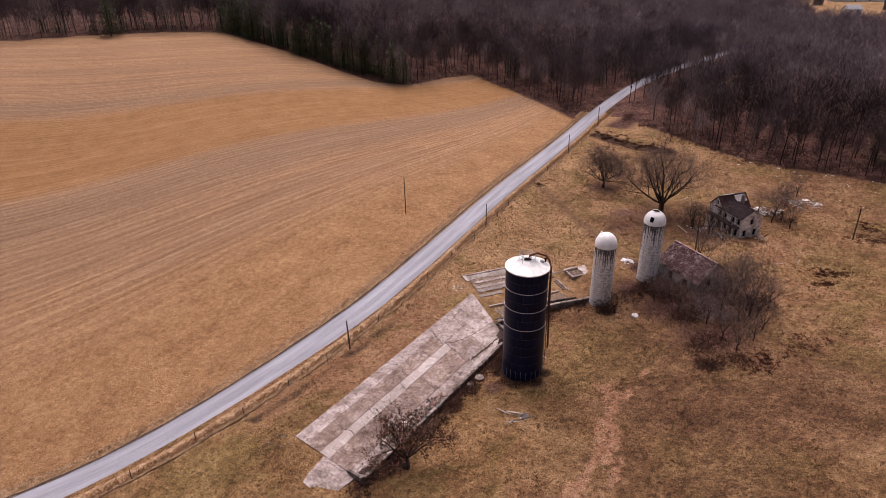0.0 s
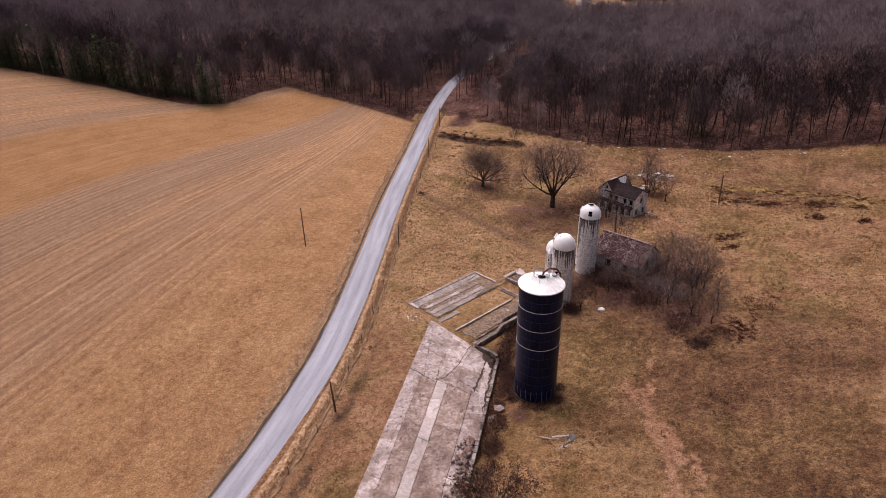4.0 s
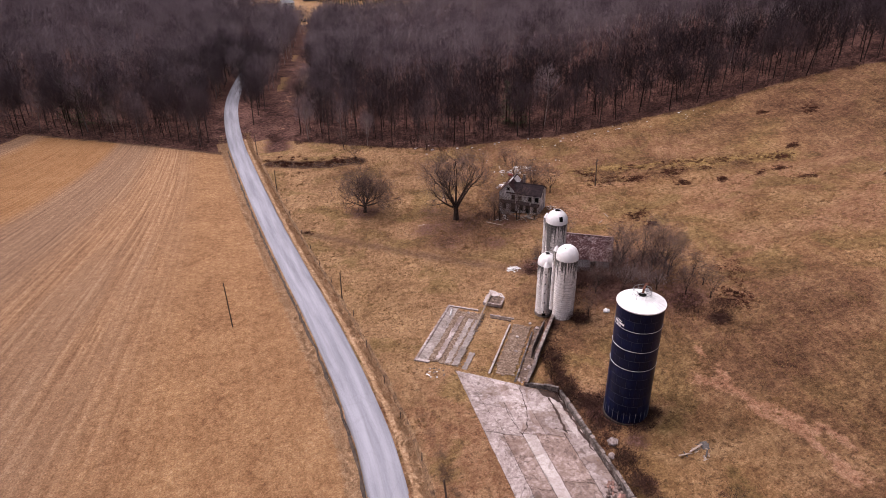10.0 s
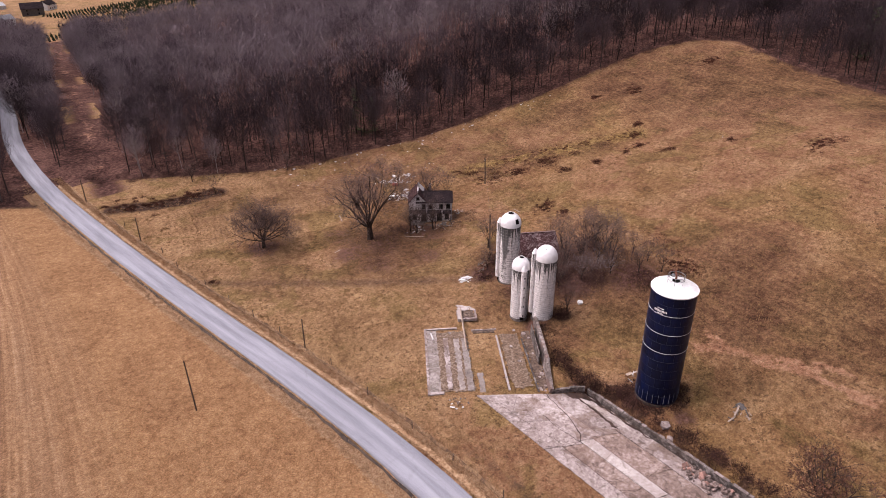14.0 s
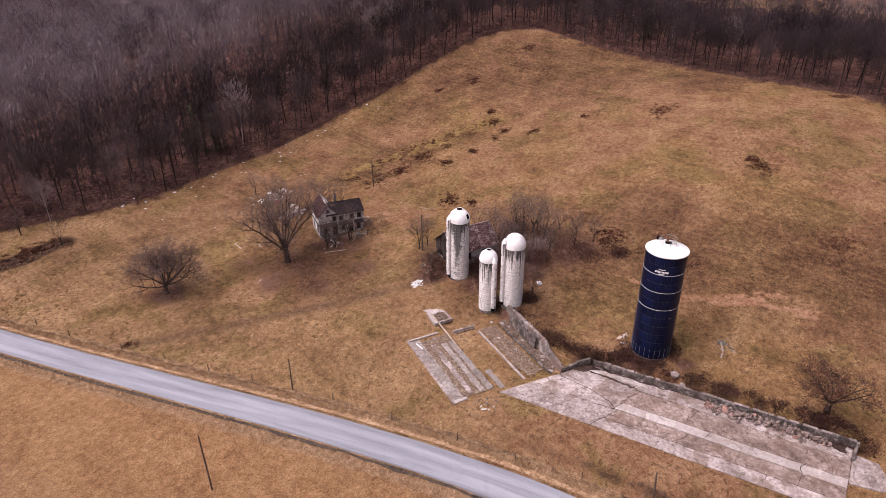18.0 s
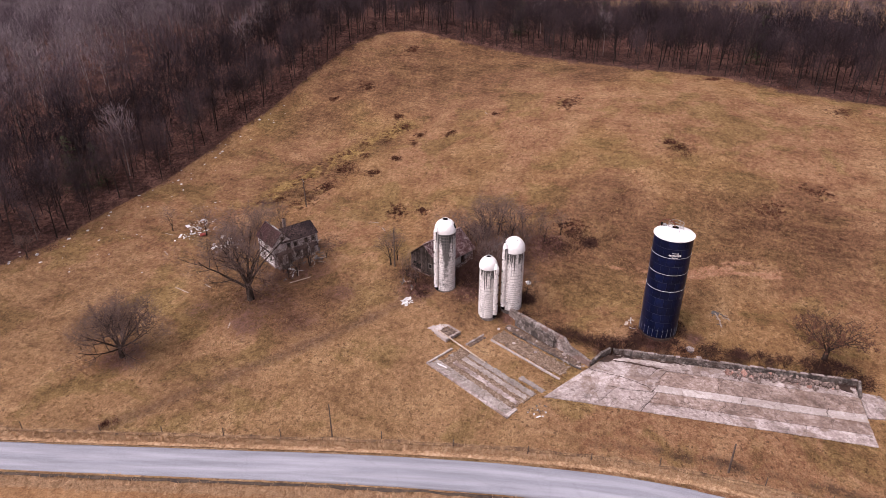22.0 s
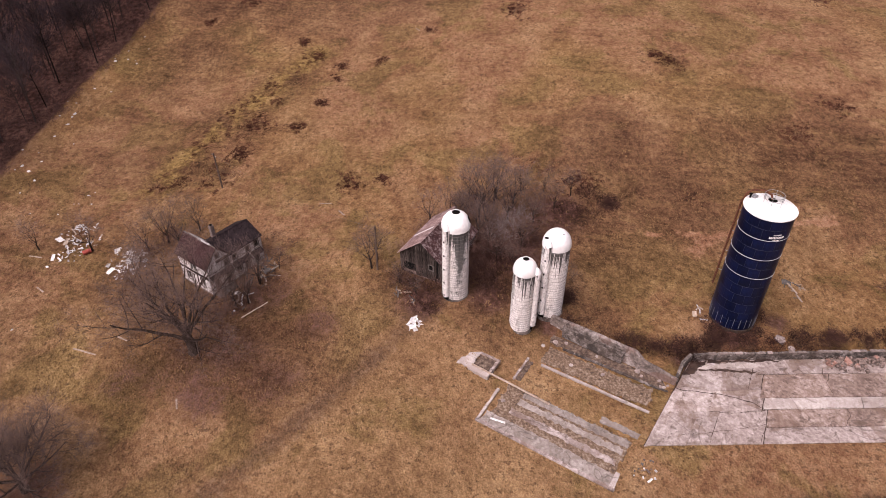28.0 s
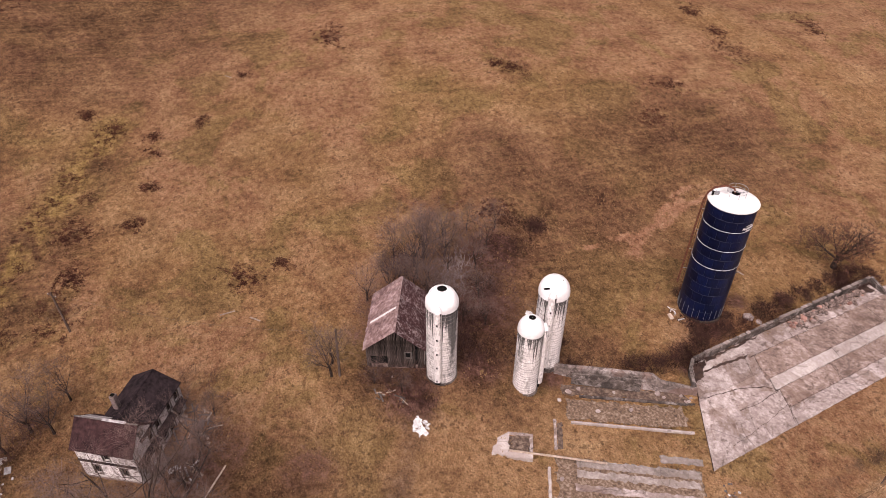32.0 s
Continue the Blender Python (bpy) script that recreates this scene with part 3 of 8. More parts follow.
# dark brush patches in the pasture: x, y, radius
BRUSH_SPOTS = [(110, 126, 2.2), (85.1, 136.5, 2.2), (78.8, 145.5, 1.3), (62.2, 77.8, 3.4), (8.3, 44.0, 2.8), (13.3, 33.8, 2.1), (50.3, 14.3, 2.6), (59.9, 121.8, 1.8), (60.8, 97.5, 1.0),
               (35.5, 127.1, 1.3), (38.2, 134, 3.2), (29.7, 136.4, 1.8), (24.5, 139.6, 3.3), (23.7, 147, 1.6), (15.1, 117.6, 1.8), (14.6, 112.4, 1.3), (76.4, 37.9, 1.6), (68.7, 20.1, 1.6), (66.1, 124.7, 1.1),
               (29.5, 55.5, 1.2), (32.3, 56.5, 1.2), (35.2, 57.8, 1.2), (31.4, 4.7, 2.5), (21.7, 8.3, 1.5), (16, 11.9, 3.8), (14.5, -15.7, 3.2), (10.9, 88.9, 2.4), (52.4, 109.0, 1.2), (67.0, 124.7, 1.3), (5.5, 82.0, 2.2), (49, 118, 1.2), (54, 117, 1.0), (45, 130, 1.2), (42, 122, 1.0)]
DARK_BAND = [(-46, 199), (-39.5, 195.5), (-33, 192.8), (-24, 191.2)]
WEED_STRIP = [(22, 151), (30, 147), (37.4, 142.6), (42.3, 139.4), (47.2, 134.6), (52.6, 129.4), (57, 125.6), (60.2, 122)]
# bare clay: a broad washed patch and the gullies that run down from it, each a line with its half-width
GULLIES = [([(-12.2, 70.6), (-10.9, 68.8), (-10.2, 66.8)], 1.25), ([(-10.2, 66.8), (-9.8, 64.2)], 0.8), ([(-9.8, 63.0), (-9.2, 61.2), (-8.5, 58.6), (-9.4, 57.0)], 1.3), ([(-9.6, 57.0), (-10.1, 53.6), (-9.7, 51.0), (-9.6, 48.2), (-9.4, 44.0)], 0.5),
           ([(-11.4, 63.2), (-10.5, 60.2), (-10.0, 57.6)], 0.55), ([(-8.4, 60.4), (-7.8, 59.4), (-7.1, 55.0)], 0.4), ([(-8.6, 73.4), (-7.7, 75.9)], 0.7), ([(-9.4, 68.2), (-8.4, 71.8)], 0.55), ([(-8.8, 58.0), (-7.0, 54.0), (-6.6, 50.4)], 0.3), ([(-10.0, 53.8), (-11.0, 50.5), (-10.8, 47.6)], 0.3)]
LANE = curve([(-49.5, 150), (-42, 141), (-33, 130), (-25, 120), (-18, 112), (-10, 104)], 3.0)

gx, gy = spaced(-1700, 1700, -112, 62, 1.0, 1.055), spaced(-900, 2600, 24, 216, 1.0, 1.05)
X, Y = np.meshgrid(gx, gy)
x, y = X.ravel(), Y.ravel()
h = height(x, y)
rd, rs = seg_dist(x, y, ROAD)
rough = np.array([noise.fractal(Vector((a * 0.22, b * 0.22, 0)), 1.0, 2.0, 4) for a, b in zip(x, y)])
in_field, in_past = inside(x, y, FIELD_POLY), inside(x, y, PASTURE_POLY)
fd, _ = seg_dist(x, y, FIELD_EDGE)
pd, _ = seg_dist(x, y, PASTURE_EDGE)
slab_d, _ = seg_dist(x, y, SLAB + SLAB[:1])
on_slab = inside(x, y, SLAB) | (slab_d < 1.0)
bu, bw = barn_uv(x, y)
h = h + rough * np.where(in_field, 0.05, 0.14) * np.clip((rd - 3.2) / 3, 0, 1) * np.where(on_slab, 0, 1) * np.where((np.abs(bu - 7.5) < 9.5) & (np.abs(bw - 7.5) < 9.5), 0.12, 1)
h = h - 0.28 * np.exp(-((rd - 3.9) / 0.7) ** 2)            # shallow ditches
cutd, _ = seg_dist(x, y, CUT)
open_far = ((y > 508) & (x > 6) & (x < 190)) | ((pd > 80) & (x > 70) & (y < 90))
woods = ~(in_field | in_past) & (rd > 5.5) & ~open_far
edge = np.minimum(fd, pd)
wv = np.where(woods, np.clip(0.5 + edge / 5, 0, 1), np.clip(0.5 - edge / 5, 0, 1))
wv = np.where(rd < 5.5, np.where(y > 224, 0.85, 0), wv)
wv = np.where(open_far, 0, wv)
cut_grass = (cutd < 5.5) & (((y > 276) & (y < 301)) | ((y > 349) & (y < 373)) | ((y > 455) & (y < 500)))   # grassy stretches of the clearing
wv = np.where(cut_grass, 0.15, wv)
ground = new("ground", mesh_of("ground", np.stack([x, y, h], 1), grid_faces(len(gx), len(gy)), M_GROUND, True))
tagged(ground, "rolling winter pasture, stubble field and leaf-littered woodland floor", "ground", kind="structure")
gm = ground.data
put_attr(gm, "field", np.where(in_field & (rd > 3.6), np.clip(0.5 + np.minimum(rd - 4.0, fd) / 2, 0, 1), 0))
put_attr(gm, "woods", wv)
put_attr(gm, "verge", np.clip(1.25 - np.abs(rd - 3.9) / 1.7, 0, 1) * np.where(rs > 0, 1.0, 0.75) * np.where(y < 226, 1, 0.15))
put_attr(gm, "clay", np.maximum(np.max([np.clip(1.2 - 0.72 * seg_dist(x, y, g)[0] / r, 0, 1) for g, r in GULLIES], axis=0), np.clip(1.0 - cutd / 6, 0, 1) * 0.62 * (y > 216) * (0.6 + 0.9 * np.clip(rough, -0.4, 0.6))))
dband, _ = seg_dist(x, y, DARK_BAND)
# dark ground under brambles; at the blue silo's foot also painted soft shade
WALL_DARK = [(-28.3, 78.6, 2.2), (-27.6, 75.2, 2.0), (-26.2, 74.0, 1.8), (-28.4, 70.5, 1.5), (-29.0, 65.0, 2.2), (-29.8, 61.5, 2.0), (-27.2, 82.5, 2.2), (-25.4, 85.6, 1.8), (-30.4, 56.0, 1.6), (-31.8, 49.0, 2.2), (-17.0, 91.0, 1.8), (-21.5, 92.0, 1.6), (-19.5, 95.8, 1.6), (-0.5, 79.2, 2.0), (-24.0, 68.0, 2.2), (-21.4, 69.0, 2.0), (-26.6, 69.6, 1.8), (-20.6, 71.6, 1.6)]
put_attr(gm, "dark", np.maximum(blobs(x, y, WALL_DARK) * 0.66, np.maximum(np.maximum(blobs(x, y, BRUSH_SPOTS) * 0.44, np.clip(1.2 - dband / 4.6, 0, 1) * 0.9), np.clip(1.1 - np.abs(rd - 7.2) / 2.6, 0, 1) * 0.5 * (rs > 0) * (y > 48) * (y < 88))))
wstrip, _ = seg_dist(x, y, WEED_STRIP)
put_attr(gm, "strip", np.clip(1.3 - wstrip / 3.6, 0, 1))
lane_d, _ = seg_dist(x, y, LANE)
ft, _ = seg_dist(x, y, FIELD_EDGE[:4])
put_attr(gm, "track", np.maximum(np.clip(1.2 - lane_d / 2.8, 0, 1) * 0.64, np.clip(1.3 - ft / 1.6, 0, 1)))
put_attr(gm, "litter", np.maximum(np.maximum(blobs(x, y, [(-33, 154.5, 6.5), (-5, 103, 12), (-15, 101, 4.5), (-20, 94.5, 3.5), (-14, 110, 4.5), (-8, 96, 8), (-1, 88, 7.5), (-27, 72, 4), (-26, 66, 2.5), (-29.5, 60, 2.5), (-29, 80, 3)] ) * 0.75 + blobs(x, y, [(-18, 137, 11), (-20, 146, 7), (-8, 131, 8), (-24, 130, 6), (-15, 124, 5), (-24, 137, 6)]) * 0.6, np.clip(1.1 - cutd / 7, 0, 1) * (y > 208)),
                                  np.clip(1 - np.abs(pd) / 4, 0, 1) * 0.6 * in_past))
rowc = (x + 55) * np.exp(0.0085 * (np.clip(y, -60, 260) - 120))
put_attr(gm, "rowc", rowc)
put_attr(gm, "along", y)
put_attr(gm, "ochre", np.clip((-78 - rowc) / 7, 0, 1) * np.clip((rowc + 152) / 8, 0, 1))
put_attr(gm, "stale", np.maximum(np.clip((rowc + 176) / 10, 0, 1) * np.clip((-150 - rowc) / 6, 0, 1), np.clip((rowc + 84) / 6, 0, 1) * np.clip((-48 - rowc) / 12, 0, 1)))
put_attr(gm, "near", np.clip((rowc + 34) / 14, 0, 1))
put_attr(gm, "rank", np.clip(0.5 * blobs(x, y, [(10, 166, 13), (-10, 174, 13), (-26, 182, 12), (32, 163, 13), (48, 158, 13), (-24, 165, 9), (-38, 140, 7), (-2, 152, 8)]) + blobs(x, y, [(0, 70, 16), (-4, 84, 13), (4, 52, 16), (-1, 40, 16), (-6, 56, 7), (-13, 137, 12), (12, 75, 12), (-20, 128, 10), (-12, 112, 6), (-20, 90, 6), (95, 112, 34), (112, 92, 30), (84, 126, 18), (90, 70, 16), (-16, 101, 6), (-9, 96, 9), (88, 142, 20), (68, 148, 13), (104, 128, 24), (-12, 141, 10), (2, 146, 9), (40, 139, 9), (28, 146, 8), (52, 129, 8)]), np.clip((x - 5) / 75, 0, 0.12), 1) * 0.8)
put_attr(gm, "pale", np.clip((2 - x) / 14, 0, 1) * np.clip((y - 86) / 10, 0, 1) * 0.75 * (1 - 0.8 * blobs(x, y, [(-16, 138, 16), (-8, 104, 13), (-33, 154, 8)])) + 0.7 * (open_far | cut_grass))

# ---- the road ----
line_r = curve(ROAD[::3] + ROAD[-1:], 1.5)
cen = np.array(line_r)
dirs = np.gradient(cen, axis=0)
dirs /= np.linalg.norm(dirs, axis=1)[:, None]
off = np.linspace(-1, 1, 13) * HALF
ragged = np.array([[0.16 * noise.noise(Vector((k * 0.35, j, 3))) if j in (0, 12) else 0 for j in range(13)] for k in range(len(cen))])
ro = off[None, :] + ragged
rx, ry = cen[:, 0, None] + dirs[:, 1, None] * ro, cen[:, 1, None] - dirs[:, 0, None] * ro
mid_z = height(cen[:, 0], cen[:, 1])
side_z = (height(rx[:, 12], ry[:, 12]) - height(rx[:, 0], ry[:, 0])) / (2 * HALF)
rz = mid_z[:, None] + 0.35 * side_z[:, None] * ro + 0.1 - 0.03 * (ro / HALF) ** 2
rz[:, (0, 12)] -= 0.22
road = tagged(new("road", mesh_of("road", np.stack([rx, ry, rz], 2).reshape(-1, 3), grid_faces(13, len(cen))[:, ::-1], M_ROAD, True)), "worn pale grey asphalt country road with crumbling edges", "road", kind="structure")
put_attr(road.data, "edge", np.abs(ro) / HALF)
put_attr(road.data, "across", np.broadcast_to(off[None, :], ro.shape))
put_attr(road.data, "along", np.broadcast_to((np.arange(len(cen)) * 1.5)[:, None], ro.shape))
put_attr(road.data, "wheel", np.exp(-((np.abs(ro) - 1.0) / 0.45) ** 2))

# ---- edges of the road: a damp dark line on the field side, matted straw and a weedy fence line on the other ----
def ribbon(name, y0, y1, inner, width, wob, lift, material, label, seed):
    """A ragged strip that follows the road at a distance from its middle (positive: to the east)."""
    keep = [k for k in range(len(cen)) if y0 < cen[k, 1] < y1]
    sgn = 1 if inner > 0 else -1
    w = np.array([width * (1 + wob * noise.noise(Vector((k * 0.4, seed, 1))) + wob * 0.6 * noise.noise(Vector((k * 1.7, seed, 4)))) for k in keep])
    st = np.array([inner + sgn * 0.25 * wob * noise.noise(Vector((k * 0.9, seed, 8))) for k in keep])
    rows_ = []
    for f in (0.0, 0.5, 1.0):
        o = st + sgn * w * f
        px, py = cen[keep, 0] + dirs[keep, 1] * o, cen[keep, 1] - dirs[keep, 0] * o
        rows_.append(np.stack([px, py, height(px, py) + lift - 0.28 * np.exp(-((np.abs(o) - 3.9) / 0.7) ** 2) + 0.06 * (f == 0.5)], 1))
    v = np.stack(rows_, 1).reshape(-1, 3)
    f = grid_faces(3, len(keep))
    return tagged(new(name, mesh_of(name, v, f[:, ::-1] if sgn > 0 else f, material)), label, "verge", kind="structure")


M_DITCH = simple("damp_ditch_soil", (0.025, 0.018, 0.015), (0.085, 0.058, 0.042), 1.8, 0.9, 0, 0.03)
M_MATTED = simple("matted_straw", (0.15, 0.083, 0.043), (0.32, 0.195, 0.11), 2.4, 0.95, 0, 0.05, c3=(0.48, 0.33, 0.21), spec=0.1)
M_FENCEROW = simple("weedy_fence_row", (0.05, 0.03, 0.02), (0.15, 0.088, 0.05), 1.6, 0.95, 0, 0.05, c3=(0.27, 0.17, 0.095), spec=0.1)
ribbon("verge_ditch", 5, 216, -HALF - 0.02, 0.42, 0.9, 0.07, M_DITCH, "narrow damp dark soil line along the road's edge", 5)
ribbon("verge_straw", 0, 226, HALF + 0.05, 1.0, 0.7, 0.1, M_MATTED, "matted pale straw along the road's edge", 9)
ribbon("fence_row", 0, 200, HALF + 1.9, 0.45, 1.1, 0.12, M_FENCEROW, "weedy dark fence row between road and pasture", 13)

# ---- building helpers ----
def part(name, bm, material, parent=None, label="", shade=False):
    """Links a bmesh as one mesh object under a thing or a part."""
    me = bpy.data.meshes.new(name)
    if shade:
        for f in bm.faces:
            f.smooth = True
    bm.to_mesh(me)
    bm.free()
    me.materials.append(material)
    ob = new(name, me)
    ob.parent = parent
    if label:
        ob["label"] = label
    return ob


def share(name, me, parent=None, m=None, label=""):
    ob = new(name, me)
    ob.parent = parent
    if m is not None:
        ob.matrix_basis = m
    if label:
        ob["label"] = label
    return ob


def thing(name, x, y, z, turn=0.0, label="", category="", group="", kind=""):
    ob = new(name)
    ob.empty_display_size = 0.3
    ob.matrix_basis = pose(x, y, z, 0, 0, turn)
    return tagged(ob, label, category, group, kind)


def box(bm, cx, cy, cz, sx, sy, sz, turn=0.0, bevel=0.0):
    m = Matrix.Translation((cx, cy, cz)) @ Matrix.Rotation(radians(turn), 4, "Z") @ Matrix.Diagonal((sx, sy, sz, 1))
    r = bmesh.ops.create_cube(bm, size=1, matrix=m)
    if bevel:
        es = {e for v in r["verts"] for e in v.link_edges}
        bmesh.ops.bevel(bm, geom=list(es), offset=bevel, segments=1, affect="EDGES")
    return bm


def boxm(cx, cy, cz, sx, sy, sz, turn=0.0, bevel=0.0):
    return box(bmesh.new(), cx, cy, cz, sx, sy, sz, turn, bevel)


def tube(bm, pts, radii, sides=6, cap=True):
    """A tapered tube along points."""
    rings = []
    for k, p in enumerate(pts):
        p = Vector(p)
        d = (Vector(pts[min(k + 1, len(pts) - 1)]) - Vector(pts[max(k - 1, 0)])).normalized()
        a = d.orthogonal().normalized()
        if abs(d.z) < 0.99:
            a = d.cross(Vector((0, 0, 1))).normalized()
        c = d.cross(a)
        r = radii[k] if isinstance(radii, (list, tuple)) else radii
        rings.append([bm.verts.new(p + (a * math.cos(2 * math.pi * i / sides) + c * math.sin(2 * math.pi * i / sides)) * r) for i in range(sides)])
    for q, w in zip(rings, rings[1:]):
        for i in range(sides):
            bm.faces.new((q[i], q[(i + 1) % sides], w[(i + 1) % sides], w[i]))
    if cap:
        bm.faces.new(rings[0][::-1])
        bm.faces.new(rings[-1])
    return bm


def lathe(bm, prof, sides=32, a0=0.0, a1=360.0, close=True):
    """Turns a profile of (radius, height) round z."""
    full = abs(a1 - a0) >= 359.9
    n = sides if full else sides + 1
    rings = []
    for r, z in prof:
        rings.append([bm.verts.new((r * math.cos(radians(a0 + (a1 - a0) * i / sides)), r * math.sin(radians(a0 + (a1 - a0) * i / sides)), z)) for i in range(n)])
    for q, w in zip(rings, rings[1:]):
        for i in range(n if full else n - 1):
            bm.faces.new((q[i], q[(i + 1) % n], w[(i + 1) % n], w[i]))
    return bm


def quad(bm, *ps):
    return bm.faces.new([bm.verts.new(p) for p in ps])


def prism(bm, poly, z0, z1, taper=0.0):
    """An upright block on a polygon of (x, y)."""
    cx, cy = sum(p[0] for p in poly) / len(poly), sum(p[1] for p in poly) / len(poly)
    lo = [bm.verts.new((a, b, z0)) for a, b in poly]
    hi = [bm.verts.new((a + (cx - a) * taper, b + (cy - b) * taper, z1)) for a, b in poly]
    n = len(poly)
    for i in range(n):
        bm.faces.new((lo[i], lo[(i + 1) % n], hi[(i + 1) % n], hi[i]))
    bm.faces.new(hi)
    bm.faces.new(lo[::-1])
    bmesh.ops.recalc_face_normals(bm, faces=bm.faces)
    return bm


def lump(rng, r, squash=0.7, jitter=0.25):
    bm = bmesh.new()
    bmesh.ops.create_icosphere(bm, subdivisions=1, radius=r)
    for v in bm.verts:
        v.co *= 1 + rng.uniform(-jitter, jitter)
        v.co.z *= squash
    return bm

# ---- the blue storage silo ----
# footing concrete, its colour darkened for the shadow at the silo's base
M_FOOTSHADE = simple("shade_dark_concrete", (0.03, 0.025, 0.022), (0.08, 0.065, 0.055), 3, 0.9)
M_RIB = simple("dull_rib_steel", (0.1, 0.11, 0.13), (0.3, 0.31, 0.33), 5, 0.6, 0.2, 0)

def blue_silo(x, y):
    z = gz(x, y) - 0.1
    R, RH, RINGS, COLS = 2.78, 1.385, 12, 14
    s = thing("storage_silo", x, y, z, 0, "tall dark blue steel storage silo with a white roof", "silo")
    part("footing", lathe(bmesh.new(), [(0.1, -0.5), (R + 0.12, -0.5), (R + 0.1, 0.12), (0.1, 0.14)], 40), M_FOOTSHADE, s, "low concrete footing ring")
    part("inner_shell", lathe(bmesh.new(), [(R - 0.03, 0.15), (R - 0.03, RH * RINGS + 0.1)], 56), M_SEAM, s, "pale sealant between the sheets", True)
    bm = bmesh.new()
    step = 360 / COLS
    lathe(bm, [(R - 0.02, 0.012), (R + 0.012, 0.016), (R + 0.012, RH - 0.016), (R - 0.02, RH - 0.012)], 5, 0.28, step - 0.28)
    me = bpy.data.meshes.new("panel")
    for f in bm.faces:
        f.smooth = False
    bm.to_mesh(me)
    bm.free()
    me.materials.append(M_BLUE)
    for k in range(RINGS):
        for i in range(COLS):
            share("panel", me, s, pose(0, 0, 0.18 + k * RH, 0, 0, step * (i + (0.0 if k % 2 else 0.5))))
    for k in (6, 8, 10):
        part("stiffener_band", lathe(bmesh.new(), [(R, -0.03), (R + 0.05, -0.03), (R + 0.05, 0.03), (R, 0.03)], 56), M_BAND, s, "pale galvanised stiffening band").location.z = 0.18 + k * RH
    for k in (1, 2, 3, 4, 5, 7, 9, 11):
        part("seam_strip", lathe(bmesh.new(), [(R, -0.015), (R + 0.025, -0.015), (R + 0.025, 0.015), (R, 0.015)], 56), M_SEAM, s).location.z = 0.18 + k * RH
    for i in range(24):
        a = 2 * math.pi * i / 24
        part("base_rib", boxm(R + 0.02, 0, 1.15, 0.06, 0.03, 1.5, 0), M_RIB, s).rotation_euler.z = a
    top = 0.18 + RINGS * RH
    roof = part("roof", lathe(bmesh.new(), [(R + 0.12, top - 0.12), (R + 0.14, top + 0.02), (R * 0.66, top + 0.42), (R * 0.32, top + 0.74), (0.55, top + 0.86), (0.5, top + 0.95)], 56), M_ROOFWHITE, s, "white steel roof with radial seams", False)
    for i in range(28):
        a = 2 * math.pi * i / 28
        c, d = math.cos(a), math.sin(a)
        part("roof_seam", tube(bmesh.new(), [((R + 0.1) * c, (R + 0.1) * d, top + 0.04), (R * 0.66 * c, R * 0.66 * d, top + 0.44), (0.6 * c, 0.6 * d, top + 0.87)], 0.022, 4), M_ROOFWHITE, roof)
    part("hatch", lathe(bmesh.new(), [(0.02, top + 1.0), (0.42, top + 1.0), (0.44, top + 0.9)], 20), M_HOLE, s, "dark centre filling hatch")
    # handrail round the hatch: hoops on short posts
    for rr, zz in ((1.05, 0.55), (1.05, 1.0)):
        part("handrail", tube(bmesh.new(), [(rr * math.cos(k * 0.2618) - 0.1, rr * math.sin(k * 0.2618), top + 0.72 + zz) for k in range(25)], 0.03, 5, False), M_STEEL, s)
    for i in range(6):
        a = math.pi * i / 3 + 0.3
        part("rail_post", tube(bmesh.new(), [(1.05 * math.cos(a) - 0.1, 1.05 * math.sin(a), top + 0.6), (1.05 * math.cos(a) - 0.1, 1.05 * math.sin(a), top + 1.75)], 0.025, 5), M_STEEL, s)
    # filler pipe from the hatch over the rim and down the north-east side
    a = radians(36)
    c, d = math.cos(a), math.sin(a)
    pts = [(0.1 * c, 0.1 * d, top + 1.0), (0.3 * c, 0.3 * d, top + 1.5), (1.2 * c, 1.2 * d, top + 1.75), (2.4 * c, 2.4 * d, top + 1.25), (2.95 * c, 2.95 * d, top + 0.5), (3.2 * c, 3.2 * d, top - 0.6), (3.5 * c, 3.5 * d, 3.6)]
    part("filler_pipe", tube(bmesh.new(), pts, 0.13, 8), M_RUST, s, "rust-brown steel filler pipe")
    for k in range(4):
        part("pipe_bracket", boxm(3.05 * c, 3.05 * d, 6 + k * 3, 0.6, 0.06, 0.06, 36), M_STEEL, s)
    lad = part("ladder", bmesh_ladder(top), M_RUST, s, "thin rusty side ladder")
    lad.rotation_euler.z = radians(24)
    part("roof_box", boxm(1.6, 1.1, top + 0.55, 0.5, 0.4, 0.35, 20), M_STEEL, s)
    part("roof_vent", lathe(bmesh.new(), [(0.12, top + 0.3), (0.12, top + 0.75), (0.22, top + 0.78), (0.02, top + 0.9)], 10), M_HOLE, s).location = (1.9, 1.5, 0)
    # the maker's mark: three rows of plain white bars that cannot be read from far off
    for row, (w, hh, dz) in enumerate(((0.95, 0.13, 0.36), (1.75, 0.27, 0.0), (0.8, 0.13, -0.33))):
        n = 6 if row != 1 else 10
        for k in range(n):
            da = (k - (n - 1) / 2) * (w / n) / R
            br = part("mark_bar", boxm(R + 0.03, 0, 0, 0.02, w / n * 0.72, hh), M_WHITE, s, "white bar of a painted mark")
            br.matrix_basis = pose(0, 0, top - 2.3 + dz, 0, 0, 176 - math.degrees(da))
    return s


def bmesh_ladder(top):
    bm = bmesh.new()
    for o in (-0.22, 0.22):
        box(bm, 2.98, o, top / 2 + 0.6, 0.05, 0.05, top - 0.8)
    for k in range(int((top - 1) / 0.4)):
        box(bm, 2.98, 0, 1.2 + k * 0.4, 0.03, 0.44, 0.03)
    return bm


blue_silo(-23.85, 71.1)


